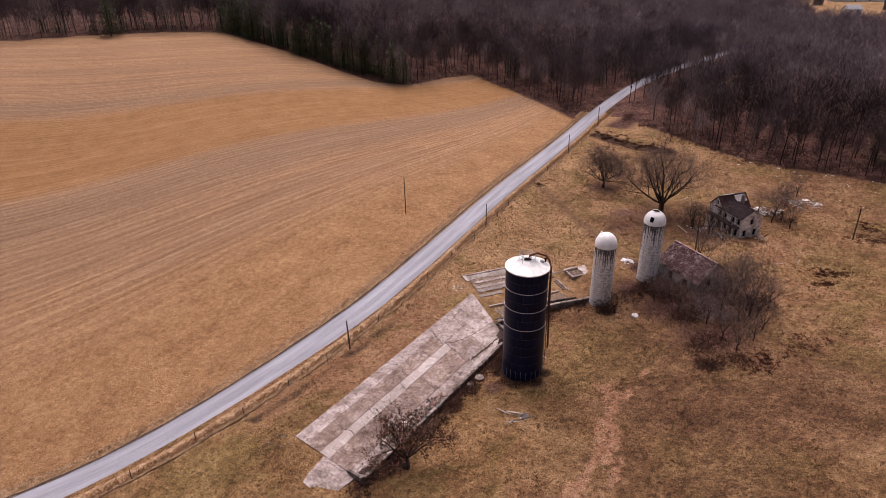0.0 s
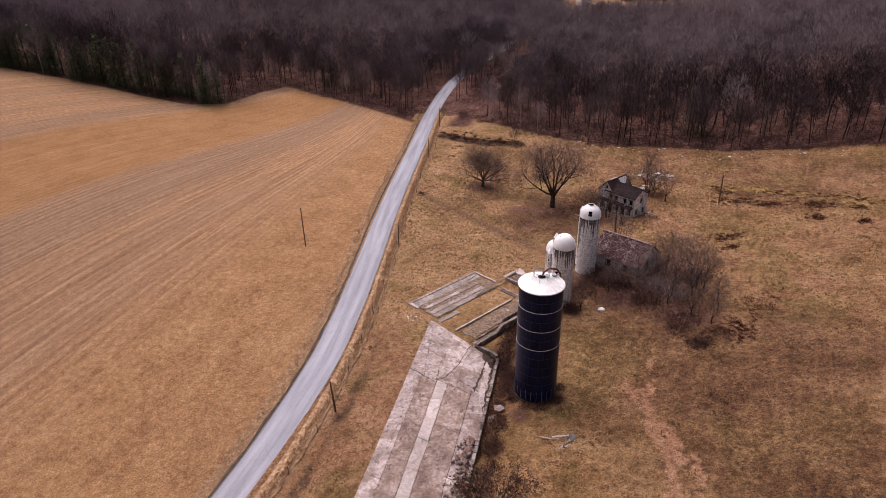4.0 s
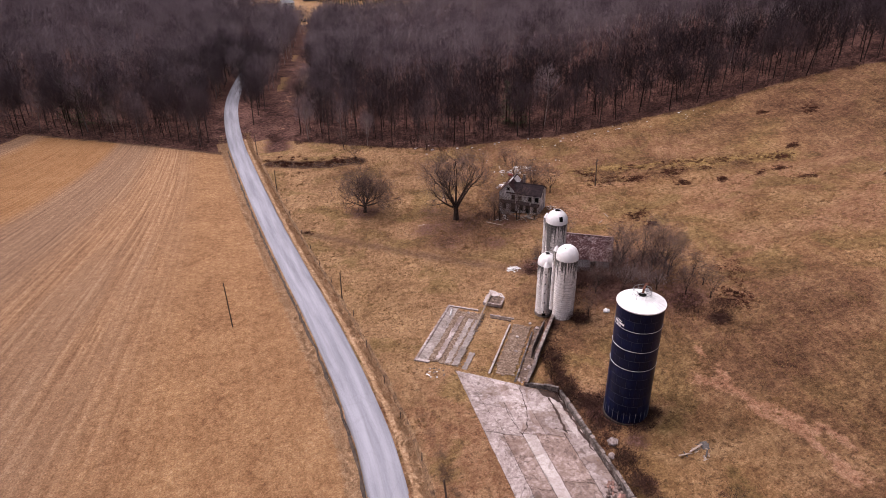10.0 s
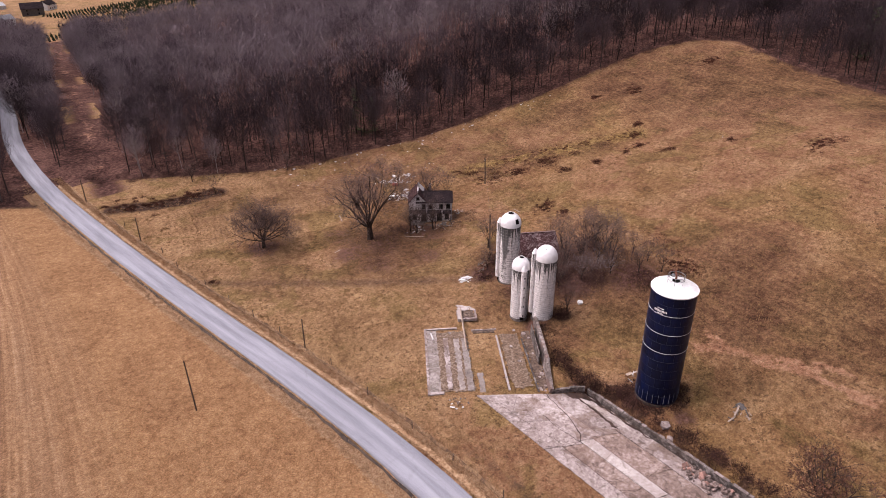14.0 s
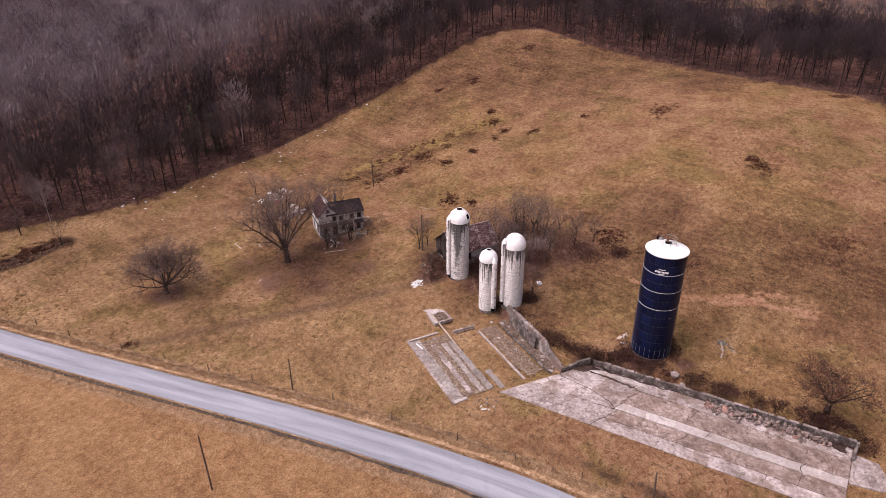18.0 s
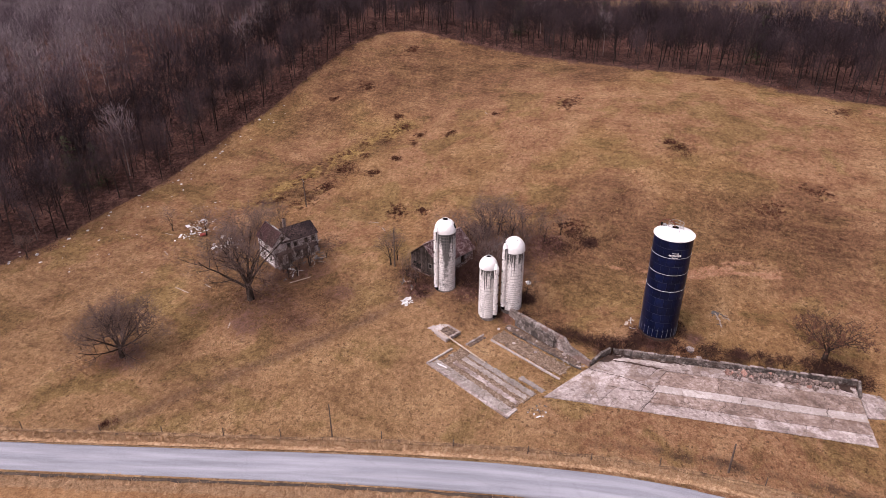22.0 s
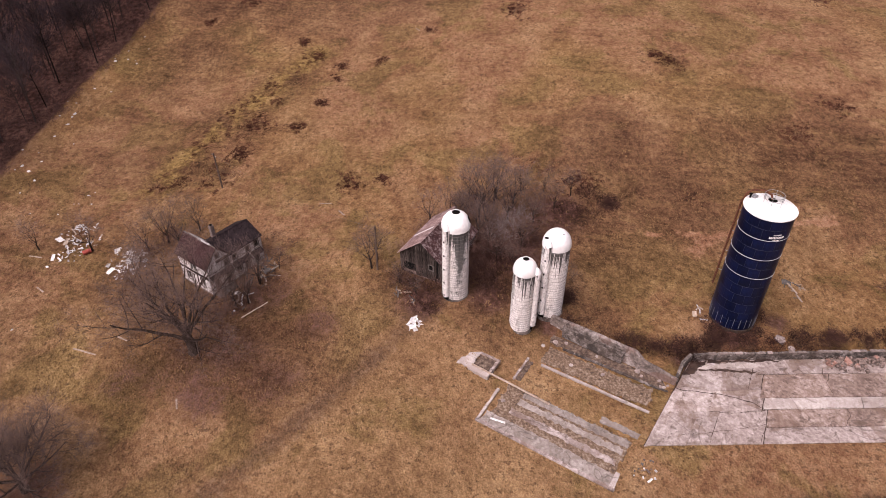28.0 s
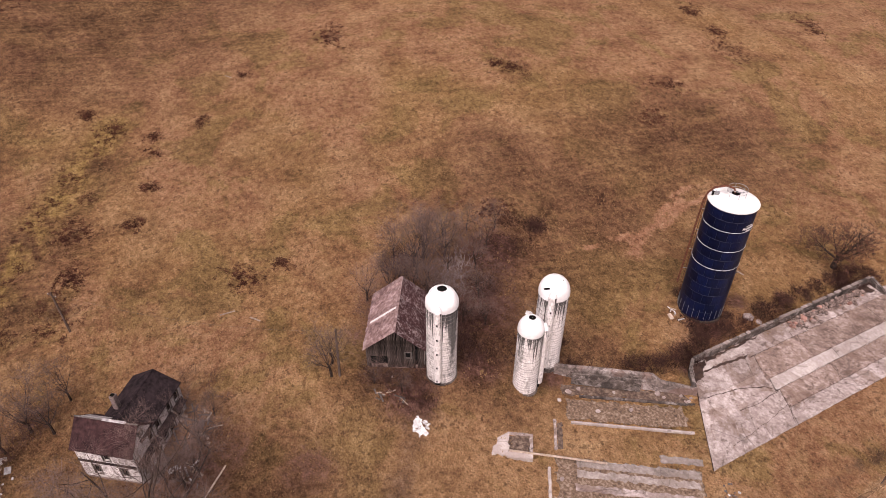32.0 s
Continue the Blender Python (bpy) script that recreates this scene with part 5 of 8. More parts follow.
def barn_floor():
    rng = random.Random(8)
    t = thing("barn_foundation", *BARN_O, 3.5, 0, "ruined barn floor of parallel concrete strips and kerbs in dry grass", "foundation", kind="structure")

    def bar(name, u0, u1, w0, w1, hgt, mat, jag=0.12, label="", slant=-0.4, base=0.0):
        """A worn strip; both long sides wander, and it drifts a little to one side along its length."""
        seed, ring = rng.uniform(0, 90), []
        n, m = max(3, int((u1 - u0) / 0.22)), max(1, int((w1 - w0) / 0.3))
        for side, cnt in ((0, n), (1, m), (2, n), (3, m)):
            for k in range(cnt):
                q = k / cnt
                u = (u0 + (u1 - u0) * q, u1, u1 - (u1 - u0) * q, u0)[side]
                w = (w0, w0 + (w1 - w0) * q, w1, w1 - (w1 - w0) * q)[side] + slant * u / 16
                du, dw = (jag * noise.fractal(Vector((u * 1.9, w * 1.9, seed + q2)), 0.7, 2.1, 4) for q2 in (0, 9))
                u, w = u + du, w + dw
                x, y = barn_xy(u, w)
                ring.append((x - BARN_O[0], y - BARN_O[1]))
        part(name, prism(bmesh.new(), ring, base - 0.4, base + hgt), mat, t, label)
    up = gz(*barn_xy(-4.3, 7.0)) - 3.5 + 0.02
    bar("gravel_floor", 0.4, 15.2, -0.2, 6.3, 0.02, M_GRAVEL, 0.35, "dark gravelly floor")
    bar("floor_strip", 0.0, 15.6, 0.0, 1.55, 0.05, M_STRIP, 0.16)
    bar("kerb", -0.5, 15.8, -0.42, -0.05, 0.16, M_SLAB, 0.04)
    bar("kerb", 15.2, 15.7, 0.0, 1.9, 0.14, M_SLAB_PALE, 0.05)
    bar("floor_strip", 2.2, 14.8, 2.5, 3.25, 0.12, M_SLAB, 0.2, "pale broken concrete strip")
    bar("floor_strip", 2.4, 15.0, 4.15, 4.95, 0.07, M_STRIP, 0.22)
    bar("floor_strip", 2.6, 15.2, 5.35, 6.25, 0.1, M_STRIP, 0.22)
    bar("floor_strip", 11.4, 15.8, 7.05, 7.85, 0.08, M_STRIP, 0.2)
    bar("kerb", 2.3, 15.7, 10.85, 11.12, 0.2, M_SLAB_PALE, 0.05, "", -0.2)
    bar("gravel_floor", 1.9, 15.2, 11.5, 14.3, 0.03, M_GRAVEL, 0.4, "dark gravelly floor", 0.0)
    bar("kerb", 3.4, 16.6, 14.7, 14.95, 0.18, M_WALL, 0.06, "", 0.0)
    bar("gravel_floor", 1.5, 16.4, 15.1, 16.5, 0.04, M_DARKBED, 0.25, "dark strip at the wall's foot", 0.0)
    bar("kerb", -0.5, -0.2, -0.3, 4.9, 0.16, M_SLAB_PALE, 0.06)
    bar("kerb", 0.3, 0.62, 7.2, 11.2, 0.14, M_SLAB, 0.08)
    bar("gravel_floor", 0.65, 1.3, 7.4, 10.8, 0.05, M_DARKBED, 0.2, "dark band beside the kerb")
    # milkhouse pad: pale concrete on two sides of an earth-filled middle
    bar("pad", -6.4, -4.7, 5.4, 8.5, 0.14, M_SLAB_PALE, 0.3, "broken pale concrete pad", 0.0, up)
    bar("pad_floor", -4.9, -2.4, 6.0, 8.2, 0.06, M_DARKBED, 0.2, "earth over the sunken pad", 0.0, up)
    bar("pad_kerb", -4.8, -2.1, 5.3, 5.95, 0.15, M_SLAB_PALE, 0.16, "", 0.0, up)
    bar("pad_kerb", -4.8, -2.0, 8.2, 8.5, 0.13, M_SLAB, 0.08, "", 0.0, up)
    bar("pad_kerb", -2.4, -2.05, 6.0, 8.2, 0.1, M_SLAB, 0.1, "", 0.0, up)
    # loose concrete lumps
    for u, w in ((0.9, 3.6), (13.2, 15.6), (15.6, 15.2), (15.2, 16.0), (7.5, 15.8), (16.3, 15.8), (2.2, 15.4), (1.1, 14.0), (3.4, 15.9), (12.6, 16.1), (16.0, 15.3), (5.4, 12.8), (9.2, 13.4)):
        x, y = barn_xy(u, w)
        o = tagged(part("concrete_lump", lump(rng, rng.uniform(0.18, 0.45), 0.5), M_SLAB_PALE if rng.random() < 0.5 else M_SLAB), "broken lump of pale concrete on the barn floor", "rubble", "loose concrete lumps")
        o.location = (x, y, 3.6)
    # long beam lying from the pad across the strips
    (ax, ay), (bx, by) = barn_xy(-4.6, 6.0), barn_xy(5.7, 5.85)
    a, b = Vector((ax, ay, 3.82 + up)), Vector((bx, by, 3.74))
    beam = tagged(part("beam", tube(bmesh.new(), [(0, 0, 0), tuple((b - a) * 0.5 + Vector((0, 0, 0.03))), tuple(b - a)], 0.15, 4), M_WOODTAN), "long weathered timber beam lying over the floor strips", "timber")
    beam.location = a
    (ax, ay), (bx, by) = barn_xy(0.9, 0.6), barn_xy(2.6, 0.9)
    a, b = Vector((ax, ay, 3.7)), Vector((bx, by, 3.7))
    beam = tagged(part("beam", tube(bmesh.new(), [(0, 0, 0), tuple(b - a)], 0.14, 4), M_WHITE), "short pale beam on the barn floor", "timber")
    beam.location = a


M_DARKBED = simple("dark_floor_bed", (0.035, 0.023, 0.018), (0.1, 0.066, 0.05), 2.6, 0.95, 0, 0.05, c3=(0.2, 0.15, 0.115))
M_STRIP = concrete_material("grey_floor_concrete", (0.13, 0.105, 0.092), (0.24, 0.2, 0.182), (0.38, 0.335, 0.312), (0.13, 0.105, 0.092), (0.2, 0.16, 0.14))
M_GRAVEL = simple("dark_gravel_floor", (0.055, 0.037, 0.027), (0.15, 0.098, 0.066), 3.4, 0.95, 0, 0.06, c3=(0.27, 0.21, 0.165))
barn_floor()


def rubble():
    rng = random.Random(15)
    meshes = []
    for k in range(7):
        bm = lump(rng, 0.42, 0.75, 0.3)
        me = bpy.data.meshes.new("stone")
        bm.to_mesh(me)
        bm.free()
        me.materials.append(M_STONER if k < 1 else M_STONE)
        meshes.append(me)
    base = slab_at(0.88, 0.25)
    h = thing("rubble_heap", base[0], base[1], slab_z(base[1]), 0, "heap of grey and red broken stones against the retaining wall", "rubble")
    for k in range(250):
        s = rng.uniform(0.07, 0.5)
        f = 0.96 - abs(rng.gauss(0, 0.055))
        if f < 0.7:
            continue
        x, y = slab_at(f, s)
        r = rng.uniform(0.3, 0.85) * (1.5 if 0.34 < s < 0.5 and rng.random() < 0.2 else 1)
        lift = max(0.0, 0.75 - (0.96 - f) * 7) * rng.random() * math.sin(math.pi * (s - 0.05) / 0.47)
        o = share("stone", meshes[0 if (0.36 < s < 0.5 and rng.random() < 0.22) else rng.randrange(1 if rng.random() < 0.8 else 0, 7)], h)
        o.matrix_basis = pose(x - base[0], y - base[1], slab_z(y) - slab_z(base[1]) + lift + r * 0.18, rng.uniform(0, 360), rng.uniform(0, 50), rng.uniform(0, 360)) @ Matrix.Diagonal((r, r * rng.uniform(0.6, 1.2), r, 1))


rubble()

# ---- trees ----
def grow(rng, base, way, length, radius, level, depth, wood, twigs, up=0.25, bend=0.35, kids=(4, 7), ratio=0.62, start=0.35, twig_n=6, twig_len=1.0, twig_w=0.03, segs=4):
    """Grows one limb and what springs from it. wood gets (points, radii); twigs gets (root, tip, width)."""
    pts, rad, p, d = [base], [radius], base.copy(), way.normalized()
    for k in range(segs):
        d = (d + Vector((rng.gauss(0, 1), rng.gauss(0, 1), rng.gauss(0, 0.7))) * bend * 0.3 + Vector((0, 0, up * 0.25))).normalized()
        p = p + d * (length / segs)
        pts.append(p)
        rad.append(radius * (1 - 0.72 * (k + 1) / segs))
    wood.append((pts, rad, level))
    if level >= depth:
        for _ in range(twig_n):
            t = rng.uniform(0.15, 1.0) * segs
            i = min(int(t), segs - 1)
            q = pts[i].lerp(pts[i + 1], t - i)
            w = (d + Vector((rng.gauss(0, 0.75), rng.gauss(0, 0.75), rng.gauss(0.15, 0.6)))).normalized()
            twigs.append((q, q + w * twig_len * rng.uniform(0.5, 1.3), twig_w))
        return
    n = rng.randint(*kids)
    for k in range(n):
        t = (start + (1 - start) * (k + rng.random()) / n) * segs
        i = min(int(t), segs - 1)
        q = pts[i].lerp(pts[i + 1], min(t - i, 1))
        r = (rad[i] + (rad[i + 1] - rad[i]) * (t - i)) * rng.uniform(0.5, 0.75)
        side = d.orthogonal().normalized()
        side.rotate(Matrix.Rotation(k * 2.4 + rng.uniform(-0.5, 0.5), 3, d))
        w = d * rng.uniform(0.45, 0.85) + side * rng.uniform(0.6, 1.0)
        grow(rng, q, w, length * ratio * rng.uniform(0.75, 1.2) * (1.15 - 0.4 * t / segs), r, level + 1, depth, wood, twigs, up, bend, kids, ratio, 0.25, twig_n, twig_len, twig_w, max(2, segs - 1))


def wood_mesh(name, wood, material, sides=(7, 5, 4, 3, 3)):
    V, Fq = [], []
    for pts, rad, level in wood:
        n = sides[min(level, len(sides) - 1)]
        prev = None
        for k, p in enumerate(pts):
            d = (pts[min(k + 1, len(pts) - 1)] - pts[max(k - 1, 0)]).normalized()
            a = d.orthogonal().normalized()
            if prev is not None:
                a = (prev - d * prev.dot(d)).normalized()
            prev = a
            c = d.cross(a)
            for i in range(n):
                q = 2 * math.pi * i / n
                V.append(p + (a * math.cos(q) + c * math.sin(q)) * rad[k])
        b = len(V) - n * len(pts)
        for k in range(len(pts) - 1):
            for i in range(n):
                Fq.append((b + k * n + i, b + k * n + (i + 1) % n, b + (k + 1) * n + (i + 1) % n, b + (k + 1) * n + i))
    return mesh_of(name, np.array([tuple(v) for v in V]), np.array(Fq), material)


def twig_arrays(twigs, rng):
    V, T = [], []
    for a, b, w in twigs:
        d = (b - a)
        s = d.cross(Vector((rng.gauss(0, 1), rng.gauss(0, 1), rng.gauss(0, 1)))).normalized() * w
        k = len(V)
        mid = a.lerp(b, 0.55) + Vector((rng.gauss(0, 0.06), rng.gauss(0, 0.06), rng.gauss(0, 0.06))) * d.length
        V += [a + s, a - s, mid + s * 0.6, mid - s * 0.6, b]
        T += [(k, k + 1, k + 3), (k, k + 3, k + 2), (k + 2, k + 3, k + 4)]
    return np.array([tuple(v) for v in V]), np.array(T)


def plant(name, x, y, meshes, turn, size, label, category, group="", extra=None):
    t = thing(name, x, y, gz(x, y), turn, label, category, group)
    t.scale = (size, size, size)
    share("trunk", meshes[0], t)
    share("crown", meshes[1], t)
    return t


def open_tree(seed, trunk_h, trunk_r, limbs, limb_len, spread, up, bark, twig, depth=3, twig_n=7, twig_len=1.0, twig_w=0.022, kids=(4, 6), ratio=0.6, elev=(25, 70)):
    """An open-grown tree: a short stout trunk that divides into wide limbs."""
    rng = random.Random(seed)
    wood, twigs = [], []
    pts = [Vector((0, 0, -0.4)), Vector((0, 0, 0.3)), Vector((rng.uniform(-.1, .1), rng.uniform(-.1, .1), trunk_h * 0.6)), Vector((rng.uniform(-.2, .2), rng.uniform(-.2, .2), trunk_h))]
    wood.append((pts, [trunk_r * 1.5, trunk_r * 1.1, trunk_r * 0.92, trunk_r * 0.8], 0))
    for k in range(limbs):
        az = 2 * math.pi * (k + rng.uniform(-0.25, 0.25)) / limbs
        el = radians(elev[0] + (elev[1] - elev[0]) * ((k * 0.618) % 1.0))
        d = Vector((math.cos(az) * math.cos(el) * spread, math.sin(az) * math.cos(el) * spread, math.sin(el)))
        b = pts[2].lerp(pts[3], rng.uniform(0.1, 1.0))
        grow(rng, b, d, limb_len * rng.uniform(0.85, 1.15), trunk_r * rng.uniform(0.3, 0.44), 1, depth, wood, twigs, up=up, bend=0.4, kids=kids, ratio=ratio, start=0.25, twig_n=twig_n, twig_len=twig_len, twig_w=twig_w, segs=5)
    tw, tt = twig_arrays(twigs, rng)
    return wood_mesh("trunk", wood, bark, (9, 6, 5, 4, 3)), mesh_of("crown", tw, tt, twig), twigs

# ---- the derelict farmhouse ----
def gable_roof(bm, x0, x1, y0, y1, eave, ridge, axis, over=0.3, thick=0.12, ends=0.25):
    """Two sloping slabs. axis 'x': the ridge runs along x."""
    if axis == "x":
        ym = (y0 + y1) / 2
        k = (ridge - eave) / (ym - y0)
        for s, ye in ((-1, y0 - over), (1, y1 + over)):
            ze = eave - k * over
            p = [(x0 - ends, ye, ze), (x1 + ends, ye, ze), (x1 + ends, ym, ridge), (x0 - ends, ym, ridge)]
            lo = [bm.verts.new(v) for v in p]
            hi = [bm.verts.new((v[0], v[1], v[2] + thick)) for v in p]
            for i in range(4):
                bm.faces.new((lo[i], lo[(i + 1) % 4], hi[(i + 1) % 4], hi[i]))
            bm.faces.new(hi)
            bm.faces.new(lo[::-1])
    else:
        xm = (x0 + x1) / 2
        k = (ridge - eave) / (xm - x0)
        for s, xe in ((-1, x0 - over), (1, x1 + over)):
            ze = eave - k * over
            p = [(xe, y0 - ends, ze), (xe, y1 + ends, ze), (xm, y1 + ends, ridge), (xm, y0 - ends, ridge)]
            lo = [bm.verts.new(v) for v in p]
            hi = [bm.verts.new((v[0], v[1], v[2] + thick)) for v in p]
            for i in range(4):
                bm.faces.new((lo[i], lo[(i + 1) % 4], hi[(i + 1) % 4], hi[i]))
            bm.faces.new(hi)
            bm.faces.new(lo[::-1])
    bmesh.ops.recalc_face_normals(bm, faces=bm.faces)
    return bm


def board_wall(x0, y0, x1, y1, z0, z1, peak=None, openings=(), lap=0.16, t=0.14):
    """A lapped board wall between two plan points, with openings (along, sill, width, height) cut through; peak: height of a gable above z1."""
    bm = bmesh.new()
    L = math.hypot(x1 - x0, y1 - y0)
    dx, dy = (x1 - x0) / L, (y1 - y0) / L
    nx, ny = dy, -dx
    z = z0
    top = peak or z1
    while z < top - 0.02:
        ze = min(z + lap, top)
        a, b = 0.0, L
        if z >= z1:
            k = min(1.0, (ze - z1 + 0.08) / (top - z1))
            a, b = L / 2 * k, L - L / 2 * k
        cuts = sorted((o - w / 2, o + w / 2) for o, s, w, h in openings if s < (z + ze) / 2 < s + h)
        at = a
        runs = []
        for c, d in cuts:
            if c > at:
                runs.append((at, min(c, b)))
            at = max(at, d)
        if at < b:
            runs.append((at, b))
        for c, d in runs:
            if d - c < 0.03:
                continue
            p = []
            for s in (c, d):
                for o, zz in ((0.03, z), (0.005, ze), (-t, ze), (-t, z)):
                    p.append(bm.verts.new((x0 + dx * s + nx * o, y0 + dy * s + ny * o, zz)))
            for i in range(4):
                bm.faces.new((p[i], p[(i + 1) % 4], p[4 + (i + 1) % 4], p[4 + i]))
            bm.faces.new((p[3], p[2], p[1], p[0]))
            bm.faces.new(p[4:])
        z = ze
    bmesh.ops.recalc_face_normals(bm, faces=bm.faces)
    return bm


def opening_part(parent, wall, along, sill, w, h, name, frame_mat, back=True):
    """Frame, sill and dark void of a broken window or door in a wall (x0, y0, x1, y1)."""
    x0, y0, x1, y1 = wall
    L = math.hypot(x1 - x0, y1 - y0)
    dx, dy = (x1 - x0) / L, (y1 - y0) / L
    cx, cy = x0 + dx * along, y0 + dy * along
    turn = math.degrees(math.atan2(dy, dx))
    win = part(name, boxm(0, 0.22, 0, w + 0.3, 0.05, h + 0.3), M_GLASSDARK, parent, "dark empty opening")
    win.matrix_basis = pose(cx, cy, sill + h / 2, 0, 0, turn)
    for dxx, dz, sw, sh, nm in ((-w / 2 - 0.05, 0, 0.1, h + 0.2, "jamb"), (w / 2 + 0.05, 0, 0.1, h + 0.2, "jamb"), (0, h / 2 + 0.05, w, 0.1, "lintel"), (0, -h / 2 - 0.04, w + 0.2, 0.08, "sill")):
        part(nm, boxm(dxx, -0.02, dz, sw, 0.12, sh), frame_mat, win)
    return win


def farmhouse():
    X0, Y0 = -6.72, 137.87
    h = thing("farmhouse", X0, Y0, gz(-3.5, 134) - 0.5, -45.5, "derelict two-storey clapboard farmhouse with sagging dark roof", "house")
    W, D, EA, RI = 9.2, 5.0, 5.1, 6.55
    GW, GD, GE, GR = 3.9, 6.3, 5.0, 7.1
    part("foundation", boxm(W / 2, D / 2, 0.05, W - 0.1, D - 0.1, 0.9), M_STONE, h, "rough stone foundation")
    part("foundation", boxm(GW / 2, GD / 2, 0.04, GW - 0.12, GD - 0.12, 0.9), M_STONE, h)
    front = [(1.15, 1.05, 0.75, 1.35), (3.2, 0.6, 0.9, 2.0), (5.0, 1.2, 0.75, 1.15), (6.5, 0.6, 0.9, 2.0), (8.15, 1.1, 0.75, 1.3)]
    upper = [(3.15, 3.45, 0.7, 1.1), (4.6, 3.4, 0.7, 1.05), (6.9, 3.45, 0.7, 1.05), (8.4, 3.4, 0.75, 1.2)]
    gab = [(1.95, 5.6, 0.5, 0.6)]
    part("front_wall", board_wall(GW, 0, W, 0, 0.4, EA, None, [(a - GW, b, c, d) for a, b, c, d in front + upper if a > GW]), M_CLAP, h, "peeling white clapboards")
    part("gable_wall", board_wall(0, -0.06, GW, -0.06, 0.4, GE, GR, [o for o in front + upper if o[0] < GW] + gab), M_CLAP, h, "peeling white clapboard gable")
    right = [(1.2, 1.1, 0.75, 1.3), (3.6, 1.1, 0.75, 1.3), (2.6, 3.5, 0.75, 1.15)]
    part("side_wall", board_wall(W, 0, W, D, 0.4, EA, RI, right), M_CLAP, h, "pale grey clapboard side wall")
    left = [(1.6, 1.0, 0.75, 1.4), (4.6, 1.0, 0.75, 1.4), (3.0, 3.4, 0.7, 1.0)]
    part("side_wall", board_wall(0, GD, 0, 0, 0.4, GE, None, [(GD - a, b, c, d) for a, b, c, d in left]), M_CLAP, h, "peeling clapboard wall with a missing course")
    part("back_wall", board_wall(W, D, GW, D, 0.4, EA), M_CLAP, h)
    part("back_wall", board_wall(GW, GD, 0, GD, 0.4, GE, GR), M_CLAP, h)
    part("back_wall", board_wall(GW, D, GW, GD, 0.4, GE), M_CLAP, h)
    for a, b, c, d in front + upper + gab:
        opening_part(h, (0, -0.06 if a < GW else 0, W, -0.06 if a < GW else 0), a, b, c, d, "door_opening" if d > 1.9 else "window", M_WOODGREY)
    for a, b, c, d in right:
        opening_part(h, (W, 0, W, D), a, b, c, d, "window", M_FLAKED)
    for a, b, c, d in left:
        opening_part(h, (0, GD, 0, 0), GD - a, b, c, d, "window", M_WOODGREY)
    part("dark_course", boxm(-0.05, GD / 2, 2.9, 0.06, GD, 0.34), M_SHINGLE, h, "dark strip of bare sheathing")
    r1 = part("roof", gable_roof(bmesh.new(), GW * 0.45, W, 0, D, EA, RI, "x"), M_SHINGLE, h, "sagging roof of dark shingles")
    r2 = part("roof", gable_roof(bmesh.new(), 0, GW, 0, GD, GE, GR, "y"), M_SHINGLER, h, "brown shingle roof of the gabled wing")
    part("ridge_cap", boxm(GW / 2, GD / 2, GR + 0.13, 0.16, GD + 0.5, 0.06), M_WOODGREY, h, "grey metal ridge cap")
    part("ridge_patch", boxm(GW / 2, GD * 0.36, GR + 0.17, 0.3, GD * 0.4, 0.03), M_FLAKED, h, "pale bare length of the ridge")
    part("ridge_cap", boxm(W * 0.62, D / 2, RI + 0.13, W * 0.7, 0.22, 0.06), M_SHINGLE, h)
    bp = part("bare_roof_patch", boxm(0, 0, 0, 1.5, 2.6, 0.03), M_FLAKED, h, "patch of pale bare roofing")
    bp.matrix_basis = Matrix.Translation((GW * 0.7, GD * 0.76, GE + (GR - GE) * 0.6 + 0.2)) @ Matrix.Rotation(math.atan2(GR - GE, GW / 2), 4, "Y")
    # porch roof that has come down in places
    bm = bmesh.new()
    for x0, x1, dz in ((0.1, 3.7, 0.1), (3.9, 6.9, 0.05), (7.2, 9.1, -0.05)):
        p = [(x0, -0.7, 2.66 + dz), (x1, -0.62, 2.6 + dz), (x1, -0.02, 3.12 + dz), (x0, -0.02, 3.15 + dz)]
        lo = [bm.verts.new(v) for v in p]
        hi = [bm.verts.new((v[0], v[1], v[2] + 0.1)) for v in p]
        for i in range(4):
            bm.faces.new((lo[i], lo[(i + 1) % 4], hi[(i + 1) % 4], hi[i]))
        bm.faces.new(hi)
        bm.faces.new(lo[::-1])
    part("porch_roof", bm, M_SHINGLE, h, "broken dark porch roof")
    for x in (0.3, 2.6, 5.0, 7.1, 8.9):
        part("porch_post", boxm(x, -1.2, 1.4, 0.12, 0.12, 2.1 - (0.3 if x > 7 else 0)), M_WOODGREY, h)
    part("porch_floor", boxm(W / 2, -0.75, 0.35, W - 0.3, 1.4, 0.12), M_WOODGREY, h, "rotten grey porch boards")
    part("chimney", boxm(GW + 0.6, D - 1.2, RI + 0.35, 0.55, 0.55, 1.9, 0, 0.02), M_BRICK, h, "grey brick chimney")
    part("chimney_pot", boxm(GW + 0.6, D - 1.2, RI + 1.32, 0.36, 0.36, 0.1), M_HOLE, h)
    for x in (0.0, GW, W):
        part("corner_board", boxm(x, -0.08, 2.7, 0.14, 0.1, 4.6), M_FLAKED, h)
    return h


farmhouse()


